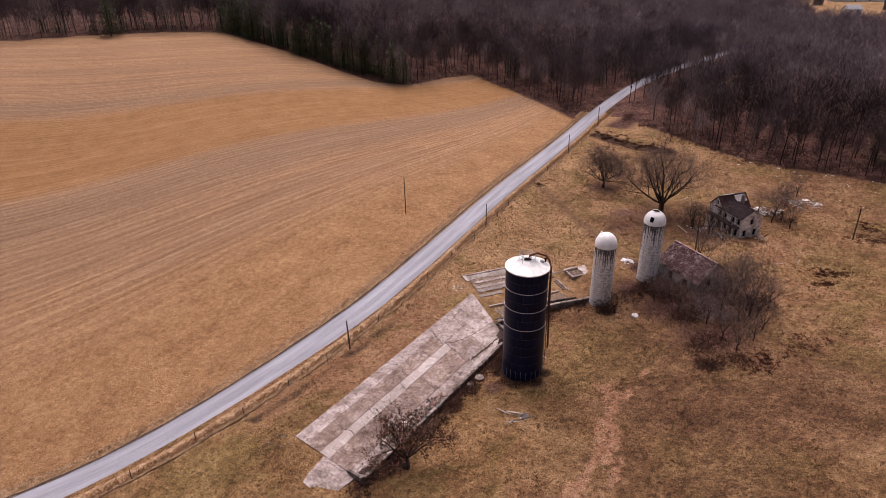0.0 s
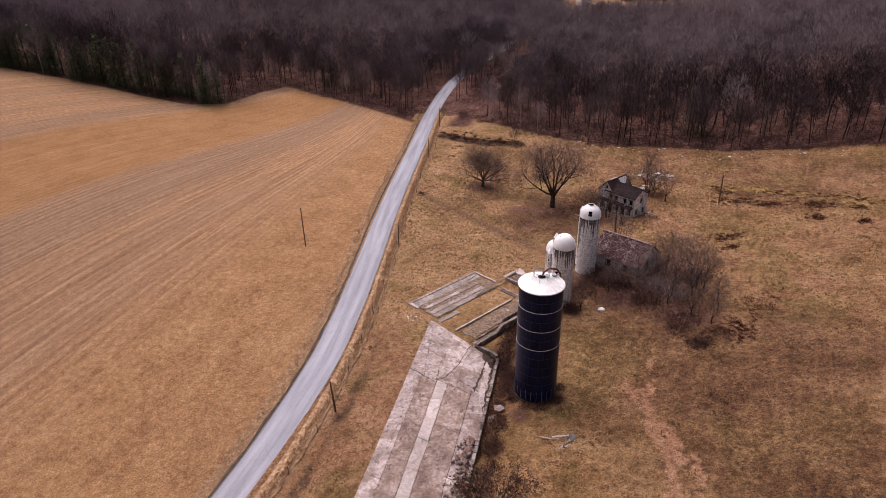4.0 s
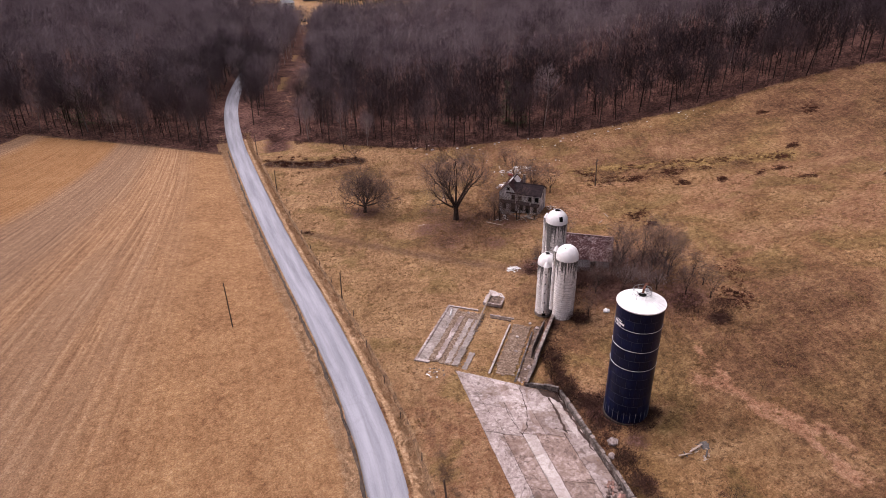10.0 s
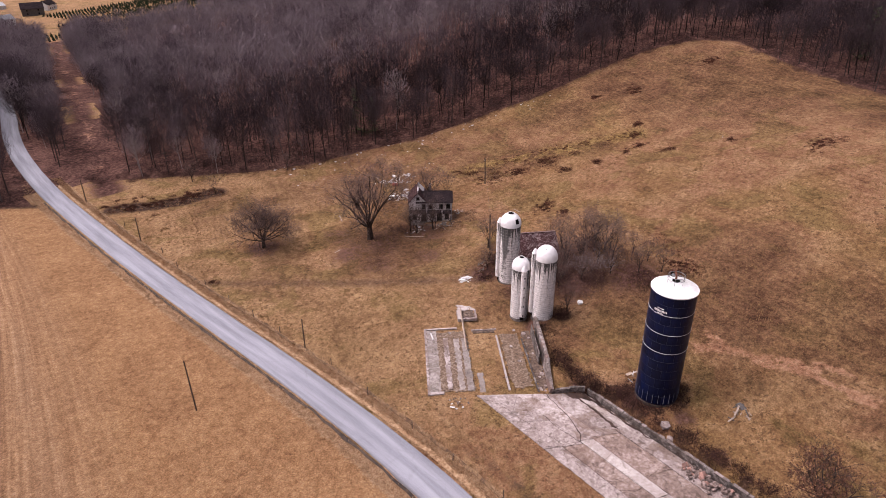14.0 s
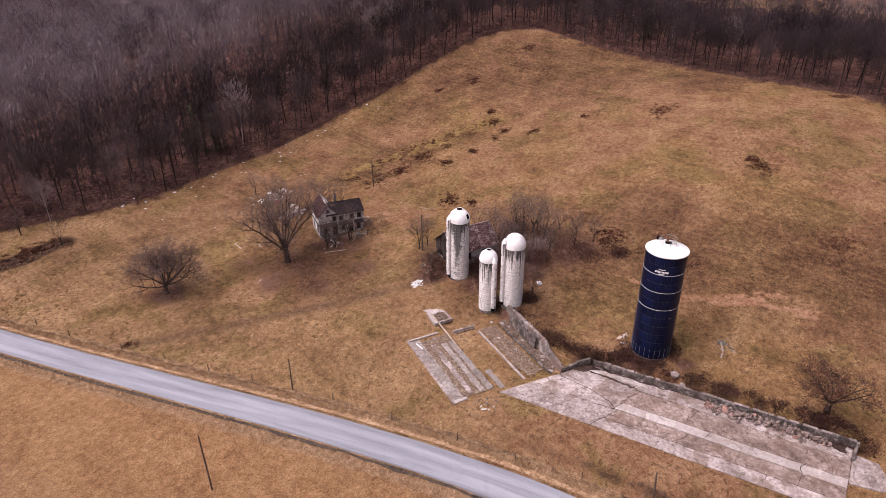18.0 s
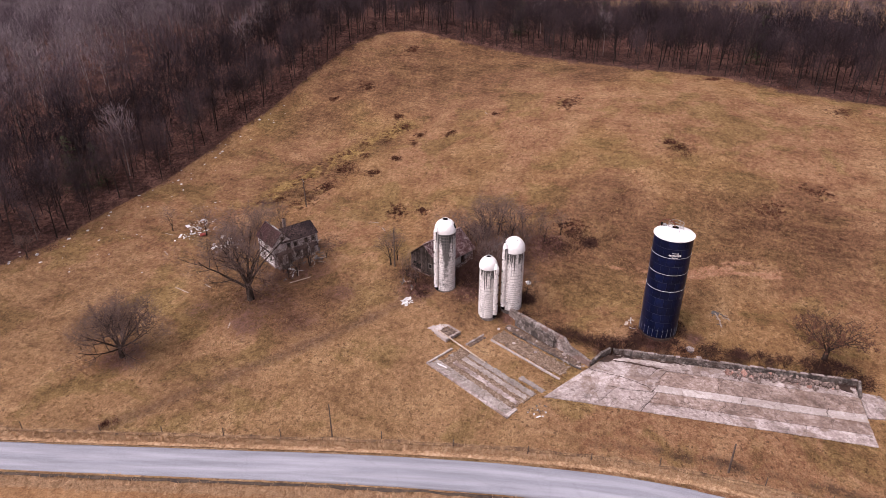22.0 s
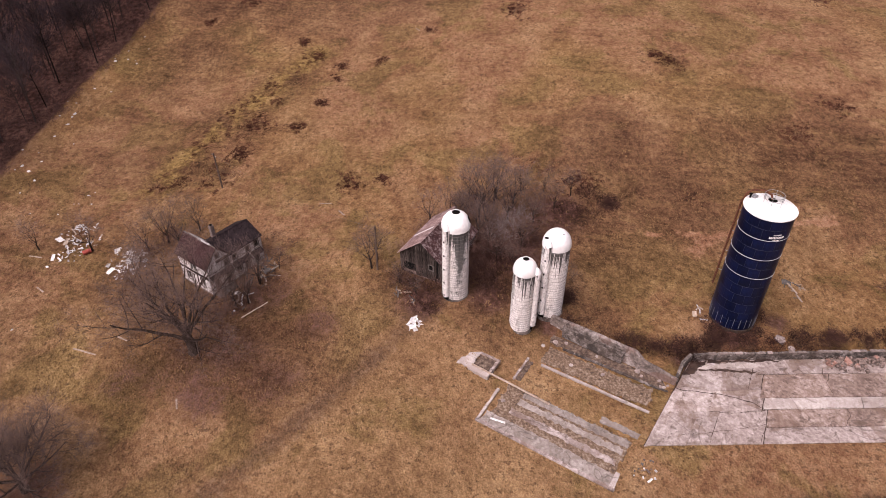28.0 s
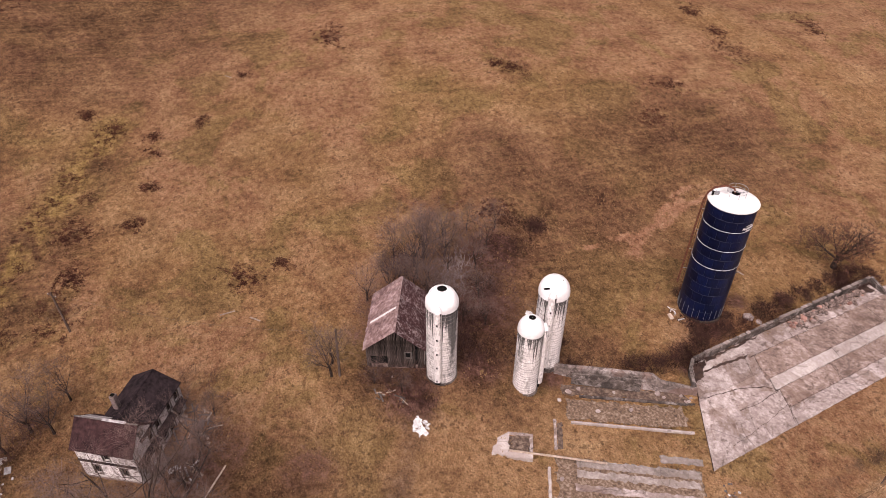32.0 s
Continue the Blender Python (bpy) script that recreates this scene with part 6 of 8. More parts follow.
# ---- the small barn in the thicket ----
def small_barn():
    b = thing("barn", -9.7, 109.3, gz(-8, 108) - 0.4, -38.5, "half-ruined small barn with rusty tin roof and grey board walls", "barn")
    L, HW, EA, RI = 9.2, 3.4, 3.5, 6.3
    part("foundation", boxm(L / 2, 0, 0.3, L - 0.2, 2 * HW - 0.2, 1.0), M_STONE, b, "rubble stone foundation")
    def boards(x0, y0, x1, y1, z1, peak, openings, mat):
        """Boards nailed one by one: each its own piece, some slipped."""
        L2 = math.hypot(x1 - x0, y1 - y0)
        turn = math.degrees(math.atan2(y1 - y0, x1 - x0))
        n2 = int(L2 / 0.27)
        for k in range(n2):
            if rng.random() < 0.035:
                continue
            o = (k + 0.5) * L2 / n2
            top = z1 if not peak else z1 + (peak - z1) * (1 - abs(2 * o / L2 - 1))
            lo = 0.45 + rng.uniform(-0.1, 0.15)
            runs, at = [], lo
            for c, sill, w, hh in openings:
                if abs(o - c) < w / 2:
                    runs.append((at, sill))
                    at = sill + hh
            runs.append((at, top - rng.uniform(0, 0.06)))
            for c, d in runs:
                if d - c > 0.1:
                    bd = part("board", boxm(0, 0, (c + d) / 2, L2 / n2 - 0.012, 0.035, d - c), mat, b)
                    bd.matrix_basis = pose(x0 + (x1 - x0) * o / L2, y0 + (y1 - y0) * o / L2, 0, 0, rng.gauss(0, 0.4), turn)
    rng = random.Random(3)
    # solid block, its near-black colour stands for the unlit barn interior
    part("lining", boxm(L / 2, 0, EA / 2 + 0.2, L - 0.35, 2 * HW - 0.35, EA - 0.4), M_GLASSDARK, b, "dark inside")
    boards(0, HW, 0, -HW, EA, RI - 0.05, [(1.5, 0.5, 2.0, 1.7), (4.9, 2.1, 0.7, 0.8)], M_BARNGREY)
    boards(L, -HW, L, HW, EA, RI - 0.05, [(2.4, 2.2, 0.9, 1.5)], M_CLAP)
    boards(0, -HW, L, -HW, EA, None, [(3.0, 1.6, 0.8, 1.2), (6.4, 1.6, 0.8, 1.2)], M_CLAP)
    boards(L, HW, 0, HW, EA, None, [(4.5, 1.2, 1.4, 1.6)], M_BARNGREY)
    for wl, a, s, w, h in (((0, HW, 0, -HW), 4.9, 2.1, 0.7, 0.8), ((L, -HW, L, HW), 2.4, 2.2, 0.9, 1.5), ((0, -HW, L, -HW), 3.0, 1.6, 0.8, 1.2), ((0, -HW, L, -HW), 6.4, 1.6, 0.8, 1.2)):
        opening_part(b, wl, a, s, w, h, "window", M_WOODGREY)
    part("doorway", boxm(0.3, HW - 1.5, 1.3, 0.05, 2.4, 2.0), M_GLASSDARK, b, "dark collapsed doorway")
    n = 13
    for side in (-1, 1):
        for k in range(n):
            x0, x1 = -0.35 + (L + 0.7) * k / n, -0.35 + (L + 0.7) * (k + 1) / n
            bm = bmesh.new()
            dz = rng.uniform(-0.02, 0.03)
            e = 0.35 + rng.uniform(0, 0.12)
            ye, ze = side * (HW + e), EA - (RI - EA) / HW * e + 0.1 + dz
            p = [(x0 + 0.01, ye, ze), (x1 - 0.01, ye, ze), (x1 - 0.01, 0, RI + 0.1 + dz), (x0 + 0.01, 0, RI + 0.1 + dz)]
            lo = [bm.verts.new(v) for v in p]
            hi = [bm.verts.new((v[0], v[1], v[2] + 0.03)) for v in p]
            for i in range(4):
                bm.faces.new((lo[i], lo[(i + 1) % 4], hi[(i + 1) % 4], hi[i]))
            bm.faces.new(hi)
            bm.faces.new(lo[::-1])
            bmesh.ops.recalc_face_normals(bm, faces=bm.faces)
            sh = part("roof_sheet", bm, M_TINPALE if side > 0 else M_TIN, b)
            part("standing_seam", tube(bmesh.new(), [(x1, ye, ze + 0.05), (x1, 0, RI + 0.14 + dz)], 0.025, 4), M_TINPALE if side > 0 else M_TIN, sh)
    part("ridge_cap", boxm(L / 2, 0, RI + 0.17, L + 0.6, 0.3, 0.04), M_TINPALE, b)
    sl = math.hypot(HW, RI - EA)
    pale = part("patched_sheet", boxm(0, 0, 0, 0.34, sl * 0.95, 0.03), M_WHITE, b, "pale replacement roofing strip")
    pale.matrix_basis = Matrix.Translation((L * 0.42, HW * 0.52, (EA + RI) / 2 + 0.18)) @ Matrix.Rotation(-math.atan2(RI - EA, HW), 4, "X")
    return b


M_TINPALE = simple("faded_pink_tin", (0.1, 0.055, 0.052), (0.24, 0.155, 0.148), 2.2, 0.65, 0.1, 0.01, c3=(0.4, 0.3, 0.29), vary=0.25)
small_barn()


# ---- poles and fence posts ----
def pole(x, y, hgt, r, lean, az, label, arm=0.0, group="", name="utility_pole", cat="pole"):
    p = thing(name, x, y, gz(x, y), az, label, cat, group)
    dx = math.tan(radians(lean)) * hgt
    part("shaft", tube(bmesh.new(), [(0, 0, -0.6), (dx * 0.5, 0, hgt * 0.5), (dx, 0, hgt)], [r, r * 0.88, r * 0.72], 8), M_POLE, p)
    if arm:
        part("crossarm", boxm(dx, 0, hgt - 0.5, 0.1, arm, 0.1), M_POLE, p)
        for s in (-1, 1):
            part("insulator", lathe(bmesh.new(), [(0.04, 0), (0.05, 0.08), (0.02, 0.14)], 8), M_WHITE, p).location = (dx, s * arm * 0.42, hgt - 0.45)
    else:
        part("cap", lathe(bmesh.new(), [(r * 0.75, 0), (r * 0.6, 0.06), (0.01, 0.09)], 8), M_POLE, p).location = (dx, 0, hgt)
    return p


pole(-68.0, 115.9, 8.4, 0.11, 1.2, 160, "old bare wooden utility pole standing in the stubble field")
pole(20.0, 139.1, 6.6, 0.15, 1.5, 120, "dark wooden utility pole with short crossarm in the pasture", 1.5)
pole(-6.7, 115.2, 7.6, 0.16, 2.0, 200, "dark wooden utility pole beside the small barn")
pole(-50.8, 67.8, 4.9, 0.14, 5.0, 150, "leaning bare wooden pole on the road bank")
pole(-49.1, 117.2, 5.4, 0.11, 1.0, 40, "thin wooden pole beside the road fence")
pole(-49.0, 177.3, 5.6, 0.12, 1.5, 90, "thin wooden pole beside the road fence")
pole(-48.6, 209.0, 6.0, 0.12, 0.5, 90, "thin wooden pole near the edge of the woods")
def wire(p, q, sag, label):
    """A slack cable between two pole tops, given as (x, y, height above the ground)."""
    a, b = Vector((p[0], p[1], gz(p[0], p[1]) + p[2])), Vector((q[0], q[1], gz(q[0], q[1]) + q[2]))
    pts = [tuple((b - a) * (k / 14) + Vector((0, 0, -4 * sag * (k / 14) * (1 - k / 14)))) for k in range(15)]
    o = tagged(part("cable", tube(bmesh.new(), pts, 0.012, 4), M_WIRE), label, "cable")
    o.location = a


M_WIRE = simple("dull_cable", (0.08, 0.07, 0.065), (0.16, 0.14, 0.13), 3, 0.6, 0.3, 0)
wire((20.0, 139.1, 6.2), (-6.7, 115.2, 7.2), 1.6, "slack thin service cable strung between two wooden poles")
rng_posts = random.Random(12)
for a, b in ((-49.4, 159.6), (-49.2, 148.7), (-49.5, 131.5), (-48.9, 110.8), (-49.9, 92.1), (-50.4, 84.3), (-52.3, 63.9), (-56.3, 49.8), (-59.2, 43.7), (-62.2, 35.7), (-48.3, 168.5), (-48.0, 188.0), (-49.3, 140.0), (-49.2, 124.0), (-49.6, 101.5), (-50.7, 76.0), (-54.2, 57.0)):
    p = thing("fence_post", a, b, gz(a, b), rng_posts.uniform(0, 360), "short weathered wooden fence post in dry roadside grass", "post", "roadside fence posts")
    hh = rng_posts.uniform(1.0, 1.5)
    part("shaft", tube(bmesh.new(), [(0, 0, -0.4), (rng_posts.uniform(-.08, .08), 0.02, hh)], [0.075, 0.06], 6), M_POLE, p)
    part("staple", boxm(0.07, 0, hh * 0.75, 0.03, 0.05, 0.02), M_STEEL, p)


# ---- timber, boards and litter ----
def board_heap(x, y, r, n, label, seed, mats, lmax=3.0, cat="debris", name="board_pile", hmax=0.5, thick=(0.03, 0.07)):
    rng = random.Random(seed)
    t = thing(name, x, y, gz(x, y), 0, label, cat)
    for k in range(n):
        q, a = r * rng.random() ** 0.8, rng.uniform(0, 6.28)
        px, py = q * math.cos(a) * 1.15, q * math.sin(a) * 0.85
        l, w = rng.uniform(0.3, lmax) * (1 if rng.random() < 0.25 else 0.4), rng.uniform(0.08, 0.26)
        z = gz(x + px, y + py) - gz(x, y)
        if rng.random() < 0.07 and lmax > 1.6:
            l, w = rng.uniform(0.9, 1.6), rng.uniform(0.5, 0.9)
        o = part("board", boxm(0, 0, 0, l, w, rng.uniform(*thick)), mats[rng.randrange(len(mats))], t)
        o.matrix_basis = pose(px, py, z + 0.05 + rng.random() * hmax * (1 - q / r), rng.uniform(-12, 12), rng.uniform(-10, 10), rng.gauss(20, 45))
    return t


board_heap(4.0, 151.5, 3.6, 105, "spread of white broken boards from the collapsed house wing", 31, (M_WHITE, M_WHITE, M_FLAKED, M_WOODTAN), 1.9)
board_heap(11.0, 160.5, 4.4, 85, "heap of white boards and rubbish behind the farmhouse", 32, (M_WHITE, M_WHITE, M_FLAKED, M_WOODTAN), 2.2)
board_heap(-18.0, 111.4, 1.1, 26, "small heap of white scrap in the dry grass", 33, (M_WHITE,), 1.8, hmax=0.7)
board_heap(-3.5, 131.2, 2.6, 34, "fallen porch boards in front of the farmhouse", 35, (M_WOODGREY, M_WOODTAN, M_WOODGREY), 4.5, hmax=0.6)
board_heap(-9.0, 134.0, 2.2, 16, "loose planks beside the farmhouse", 36, (M_WOODTAN, M_WOODGREY, M_WHITE), 3.5)
board_heap(3.4, 133.0, 1.3, 16, "pale scrap beside the farmhouse wall", 37, (M_WHITE, M_WOODTAN), 1.0)
board_heap(-21.4, 60.8, 1.5, 16, "grey branches and boards piled in the pasture", 38, (M_WOODTAN, M_WOODGREY), 3.4, hmax=0.8)
board_heap(-22.8, 75.0, 1.0, 9, "leaning scrap timber beside the blue silo", 39, (M_WOODTAN, M_WHITE), 2.0, hmax=0.9)
board_heap(-12.3, 111.6, 2.4, 20, "weathered sticks and rusty scrap beside the barn", 40, (M_WOODTAN, M_RUST, M_WOODGREY), 3.0)
board_heap(-42.5, 90.6, 1.6, 16, "dark scrap beside the barn foundation", 41, (M_WOODGREY, M_STONE, M_WHITE), 0.9)
board_heap(-47.0, 46.5, 1.6, 14, "loose rubble at the corner of the yard", 42, (M_STONE, M_SLAB_PALE, M_WOODGREY), 0.8)
rng_l = random.Random(51)
for a, b, l, az in ((-13.5, 153.4, 3.6, 62), (-12.2, 149.0, 1.8, 55), (-10.5, 131.5, 5.5, -52), (-24.6, 140.3, 1.6, 10), (10.4, 122.0, 1.9, 80), (7.3, 119.6, 1.6, 30), (-8.0, 133.2, 3.0, 20), (8.5, 166.0, 2.2, 70), (0.5, 163.0, 1.8, 45), (62, 100, 1.8, 20)):
    o = tagged(part("plank", boxm(0, 0, 0, l, 0.2, 0.07, 0, 0.01), M_WOODTAN), "long pale plank lying in the grass", "timber", "loose planks in the grass")
    o.matrix_basis = pose(a, b, gz(a, b) + 0.08, rng_l.uniform(-4, 4), 0, az)
for k in range(70):
    t = rng_l.random()
    i = rng_l.randrange(3, 9)
    (ax, ay), (bx, by) = PASTURE_EDGE[i], PASTURE_EDGE[i + 1]
    px, py = ax + (bx - ax) * t + rng_l.gauss(-1, 2), ay + (by - ay) * t - abs(rng_l.gauss(1, 4))
    if k > 45:
        px, py = rng_l.uniform(-8, 30), rng_l.uniform(160, 182)
    o = tagged(part("litter", lump(rng_l, rng_l.uniform(0.1, 0.38) * (0.6 if k > 45 else 1), 0.35, 0.45), M_WHITE), "pale piece of rubbish near the edge of the woods", "litter", "rubbish along the wood's edge")
    o.matrix_basis = pose(px, py, gz(px, py) + 0.1, 0, 0, rng_l.uniform(0, 180)) @ Matrix.Diagonal((1, rng_l.uniform(0.4, 1.6), 1, 1))
for a, b, r in ((-12.4, 90.8, 0.55), (-28.7, 67.2, 0.7), (-29.6, 66.0, 0.5)):
    o = tagged(part("boulder", lump(rng_l, r, 0.6), M_WHITE if a > -20 else M_SLAB), "pale lump of concrete in the grass", "rubble")
    o.location = (a, b, gz(a, b) + r * 0.25)
tank = thing("oil_drum", 7.6, 158.2, gz(7.6, 158.2) + 0.35, 30, "faded red steel drum lying beside the board heap", "drum")
for nm, pr, mt in (("shell", [(0.34, -0.6), (0.34, 0.6)], M_RED), ("end", [(0.01, -0.6), (0.34, -0.6)], M_RED), ("end", [(0.34, 0.6), (0.01, 0.6)], M_RED), ("rim", [(0.33, -0.2), (0.36, -0.2), (0.36, -0.16), (0.33, -0.16)], M_RED)):
    o = part(nm, lathe(bmesh.new(), pr, 16), mt, tank)
    o.rotation_euler.x = radians(90)

# ---- single trees ----
oak = open_tree(5, 3.0, 0.52, 11, 9.6, 1.15, 0.42, M_BARKD, M_TWIG, depth=4, twig_n=9, twig_len=1.5, twig_w=0.006, kids=(4, 6), ratio=0.5, elev=(24, 82))
plant("old_oak", -16.7, 139.3, oak, 40, 1.12, "large spreading leafless tree beside the farmhouse", "tree")
apple = open_tree(6, 1.4, 0.28, 13, 5.0, 1.0, 0.3, M_BARKD, M_TWIG, depth=3, twig_n=30, twig_len=1.6, twig_w=0.0042, kids=(5, 7), ratio=0.54, elev=(-4, 84))
plant("round_tree", -33.0, 154.4, apple, 10, 1.36, "round-crowned leafless tree alone in the pasture", "tree")


def leafy_oak():
    tr = open_tree(9, 1.9, 0.38, 8, 5.6, 1.0, 0.45, M_BARKD, M_BARKD, depth=3, twig_n=5, twig_len=1.2, twig_w=0.02, kids=(4, 6), ratio=0.56, elev=(20, 75))
    t = plant("young_oak", -29.6, 48.2, tr, 70, 0.94, "young oak that keeps its brown withered leaves, beside the retaining wall", "tree")
    rng = random.Random(10)
    V, T = [], []
    for a, b, w in tr[2]:
        if a.z > 6.0 or rng.random() < (a.z / 7.5):
            continue
        for _ in range(9):
            p = a.lerp(b, rng.random()) + Vector((rng.gauss(0, .2), rng.gauss(0, .2), rng.gauss(0, .2)))
            u, v = Vector((rng.gauss(0, 1), rng.gauss(0, 1), rng.gauss(0, 1))).normalized() * 0.15, Vector((rng.gauss(0, 1), rng.gauss(0, 1), rng.gauss(0, 1))).normalized() * 0.11
            k = len(V)
            V += [tuple(p - u), tuple(p + v), tuple(p + u), tuple(p - v)]
            T.append((k, k + 1, k + 2, k + 3))
    share("leaves", mesh_of("leaves", np.array(V), np.array(T), M_LEAF), t, None, "brown withered leaves")


leafy_oak()
sap = [open_tree(20 + k, 1.6, 0.12, 6, 3.6, 0.9, 0.6, M_BARKD, M_TWIG, depth=3, twig_n=11, twig_len=1.15, twig_w=0.0055, kids=(3, 5), ratio=0.6, elev=(35, 85)) for k in range(3)]
SAPLINGS = [(-6.2, 116.0, 1.15), (-4.6, 115.0, 0.9), (3.1, 98.0, 1.35), (2.2, 93.6, 1.2), (4.6, 95.6, 1.0), (0.4, 103.4, 1.1), (5.4, 144.0, 1.15), (8.9, 141.5, 1.0), (10.2, 166.0, 0.9), (8.2, 157.6, 1.1), (-24.3, 190.4, 0.95), (-24.4, 202.0, 0.9), (-2.7, 190.5, 0.9), (2.6, 84.3, 0.75), (0.5, 87.5, 0.8), (-15.6, 91.2, 0.85), (4.5, 88.0, 0.7), (-1.0, 98.5, 0.9), (5.5, 91.5, 0.8), (6.0, 99.5, 0.9), (-8.0, 136.0, 0.6)]
SAPLINGS_MORE = [(-5.8, 131.6, 1.2), (-9.2, 133.0, 1.0), (-7.5, 133.0, 0.55), (-3.0, 100.0, 1.0), (-5.5, 99.0, 0.95), (-1.5, 101.5, 1.1), (-8.5, 98.5, 0.9), (1.5, 106.5, 1.0), (-2.0, 91.5, 0.85), (-6.5, 94.5, 0.85), (-0.5, 95.0, 1.0), (-10.5, 96.5, 0.7), (-12.8, 110.5, 0.7), (-10.0, 112.5, 0.65), (-8.2, 135.0, 0.8), (-3.0, 129.0, 0.6), (-5.2, 131.5, 0.7), (7.2, 146.0, 1.2), (6.0, 148.8, 1.05), (-9.6, 134.6, 0.95), (2.6, 150.4, 0.8), (3.6, 96.2, 1.45), (1.0, 99.0, 1.35)]
for k, (a, b, s) in enumerate(SAPLINGS + SAPLINGS_MORE):
    if s:
        plant("sapling", a, b, sap[k % 3], 57 * k, s, "thin leafless young tree growing out of rough grass", "tree", "self-sown young trees")


# ---- brush ----
def in_open(spots):
    """True for spots that lie in the woods, clear of the road and the clearing."""
    q = np.array([(p[0], p[1]) for p in spots])
    d, _ = seg_dist(q[:, 0], q[:, 1], ROAD)
    c, _ = seg_dist(q[:, 0], q[:, 1], CUT)
    return (d > 7) & (c > 6) & ~inside(q[:, 0], q[:, 1], PASTURE_POLY) & ~inside(q[:, 0], q[:, 1], FIELD_POLY)



def thicket(name, spots, label, seed, mat, per=220, lean=0.7, hgt=1.6, w=0.022):
    """A tangle of arching bare stems over round spots (x, y, radius, height factor)."""
    rng = random.Random(seed)
    tw, roots = [], []
    for sx, sy, r, f in spots:
        for _ in range(int(per * r * r / 4)):
            q, a = r * math.sqrt(rng.random()), rng.uniform(0, 6.28)
            roots.append((sx + q * math.cos(a), sy + q * math.sin(a), f, q / r))
    zs = height([p[0] for p in roots], [p[1] for p in roots])
    for (x, y, f, q), z in zip(roots, zs):
        base = Vector((x, y, z - 0.1))
        top = hgt * f * rng.uniform(0.4, 1.0) * (1.15 - 0.6 * q)
        d = Vector((rng.gauss(0, lean), rng.gauss(0, lean), 1.0)) * top
        tw.append((base, base + d, w))
        for _ in range(3):
            m = base + d * rng.uniform(0.35, 1.0)
            tw.append((m, m + Vector((rng.gauss(0, 0.8), rng.gauss(0, 0.8), rng.gauss(0.3, 0.5))) * top * 0.55, w * 0.7))
    v, t = twig_arrays(tw, rng)
    return tagged(new(name, mesh_of(name, v, t, mat)), label, "brush", kind="stuff")


thicket("barn_thicket", [(-8, 92.5, 3.6, 1.5), (-11, 94, 2.6, 1.2), (-4, 95.5, 4.6, 2.0), (0.5, 97, 4.2, 2.2), (-6, 101.5, 3.4, 1.8), (-9.5, 104.6, 2.6, 1.4), (-12, 108.2, 2.4, 1.3), (-1, 104, 3.0, 1.6), (3.5, 100, 3.0, 1.7), (2, 91.5, 3.6, 1.7), (0, 106.5, 2.6, 1.5), (-10.5, 112.6, 1.8, 0.9), (-5.0, 89.5, 2.4, 1.1), (-10.5, 104.2, 2.4, 2.1), (-7.5, 101.4, 2.8, 2.3), (-4.2, 99.6, 2.8, 2.3), (-12.5, 101.5, 2.0, 1.5)],
        "dense tangle of bare reddish brush round the barn and silos", 61, M_BRUSH, 62, 0.5, 1.5, 0.026)
thicket("pale_thicket", [(-3.0, 96.5, 2.4, 2.3), (-1.0, 93.5, 2.0, 1.9)], "pale grey bleached brush beside the barn", 62, M_PALEBRUSH, 80, 0.6, 1.6, 0.03)
thicket("wall_brush", [(-28.0, 79.2, 1.8, 0.8), (-27.6, 75.8, 1.4, 0.7), (-28.5, 71, 1.3, 0.6), (-29.3, 64.5, 1.8, 0.8), (-30.2, 61.5, 1.4, 0.7), (-29.8, 57.0, 1.3, 0.5), (-31.8, 48.0, 2.0, 0.7), (-33.4, 44.0, 1.6, 0.7), (-26.2, 74.2, 1.5, 0.6), (-25.6, 85.8, 1.6, 0.6), (-17.2, 91.5, 1.6, 1.1), (-18.6, 95.9, 1.2, 0.5), (-0.5, 79.2, 1.8, 0.7), (2.5, 81.5, 2.0, 0.5), (-27.5, 82.0, 1.3, 0.7)] + [(-30.6, 54.0, 1.4, 0.6), (-29.6, 60.0, 1.3, 0.7), (-29.0, 68.0, 1.2, 0.7), (-27.9, 73.5, 1.3, 0.7), (-31.4, 50.8, 1.6, 0.8), (-32.4, 46.4, 1.5, 0.8), (-28.2, 77.4, 1.3, 0.8), (-26.8, 84.2, 1.4, 0.8), (-24.6, 74.6, 1.2, 0.5), (-25.2, 67.9, 1.0, 0.45), (-23.2, 67.6, 1.0, 0.4), (-21.2, 68.8, 1.0, 0.4), (-26.9, 69.6, 1.2, 0.5), (-27.0, 72.0, 1.1, 0.5), (-20.6, 71.2, 0.9, 0.35), (-21.4, 92.0, 1.0, 0.6)],
        "low dark brambles along the wall and the silo foot", 63, M_BRAMBLE, 420, 0.75, 1.9, 0.022)
rng_b = random.Random(23)
weed_spots = []
for a, b, r in BRUSH_SPOTS:
    az, long = rng_b.uniform(0, 3.14), rng_b.uniform(0.9, 1.5)
    for _ in range(int(14 + 30 * r)):
        u, w = rng_b.gauss(0, 0.62) * long, rng_b.gauss(0, 0.46)
        weed_spots.append((a + 1.15 * r * (u * math.cos(az) - w * math.sin(az)), b + 1.15 * r * (u * math.sin(az) + w * math.cos(az)), rng_b.uniform(0.12, 0.34), 0.42))
weed_spots += [(a + rng_b.gauss(0, 1.2), b + 1.0 + rng_b.gauss(0, 2.6), rng_b.uniform(0.35, 0.85), 0.4) for a, b in curve(DARK_BAND, 0.33)] + [(-47.9, 148.8, 0.6, 0.5), (-47.4, 147.6, 0.4, 0.4)]
weed_spots += [(a + rng_b.gauss(0, 1.5), b + rng_b.gauss(0, 1.5), rng_b.uniform(0.15, 0.5), 0.35) for a, b in curve(WEED_STRIP, 0.26)]
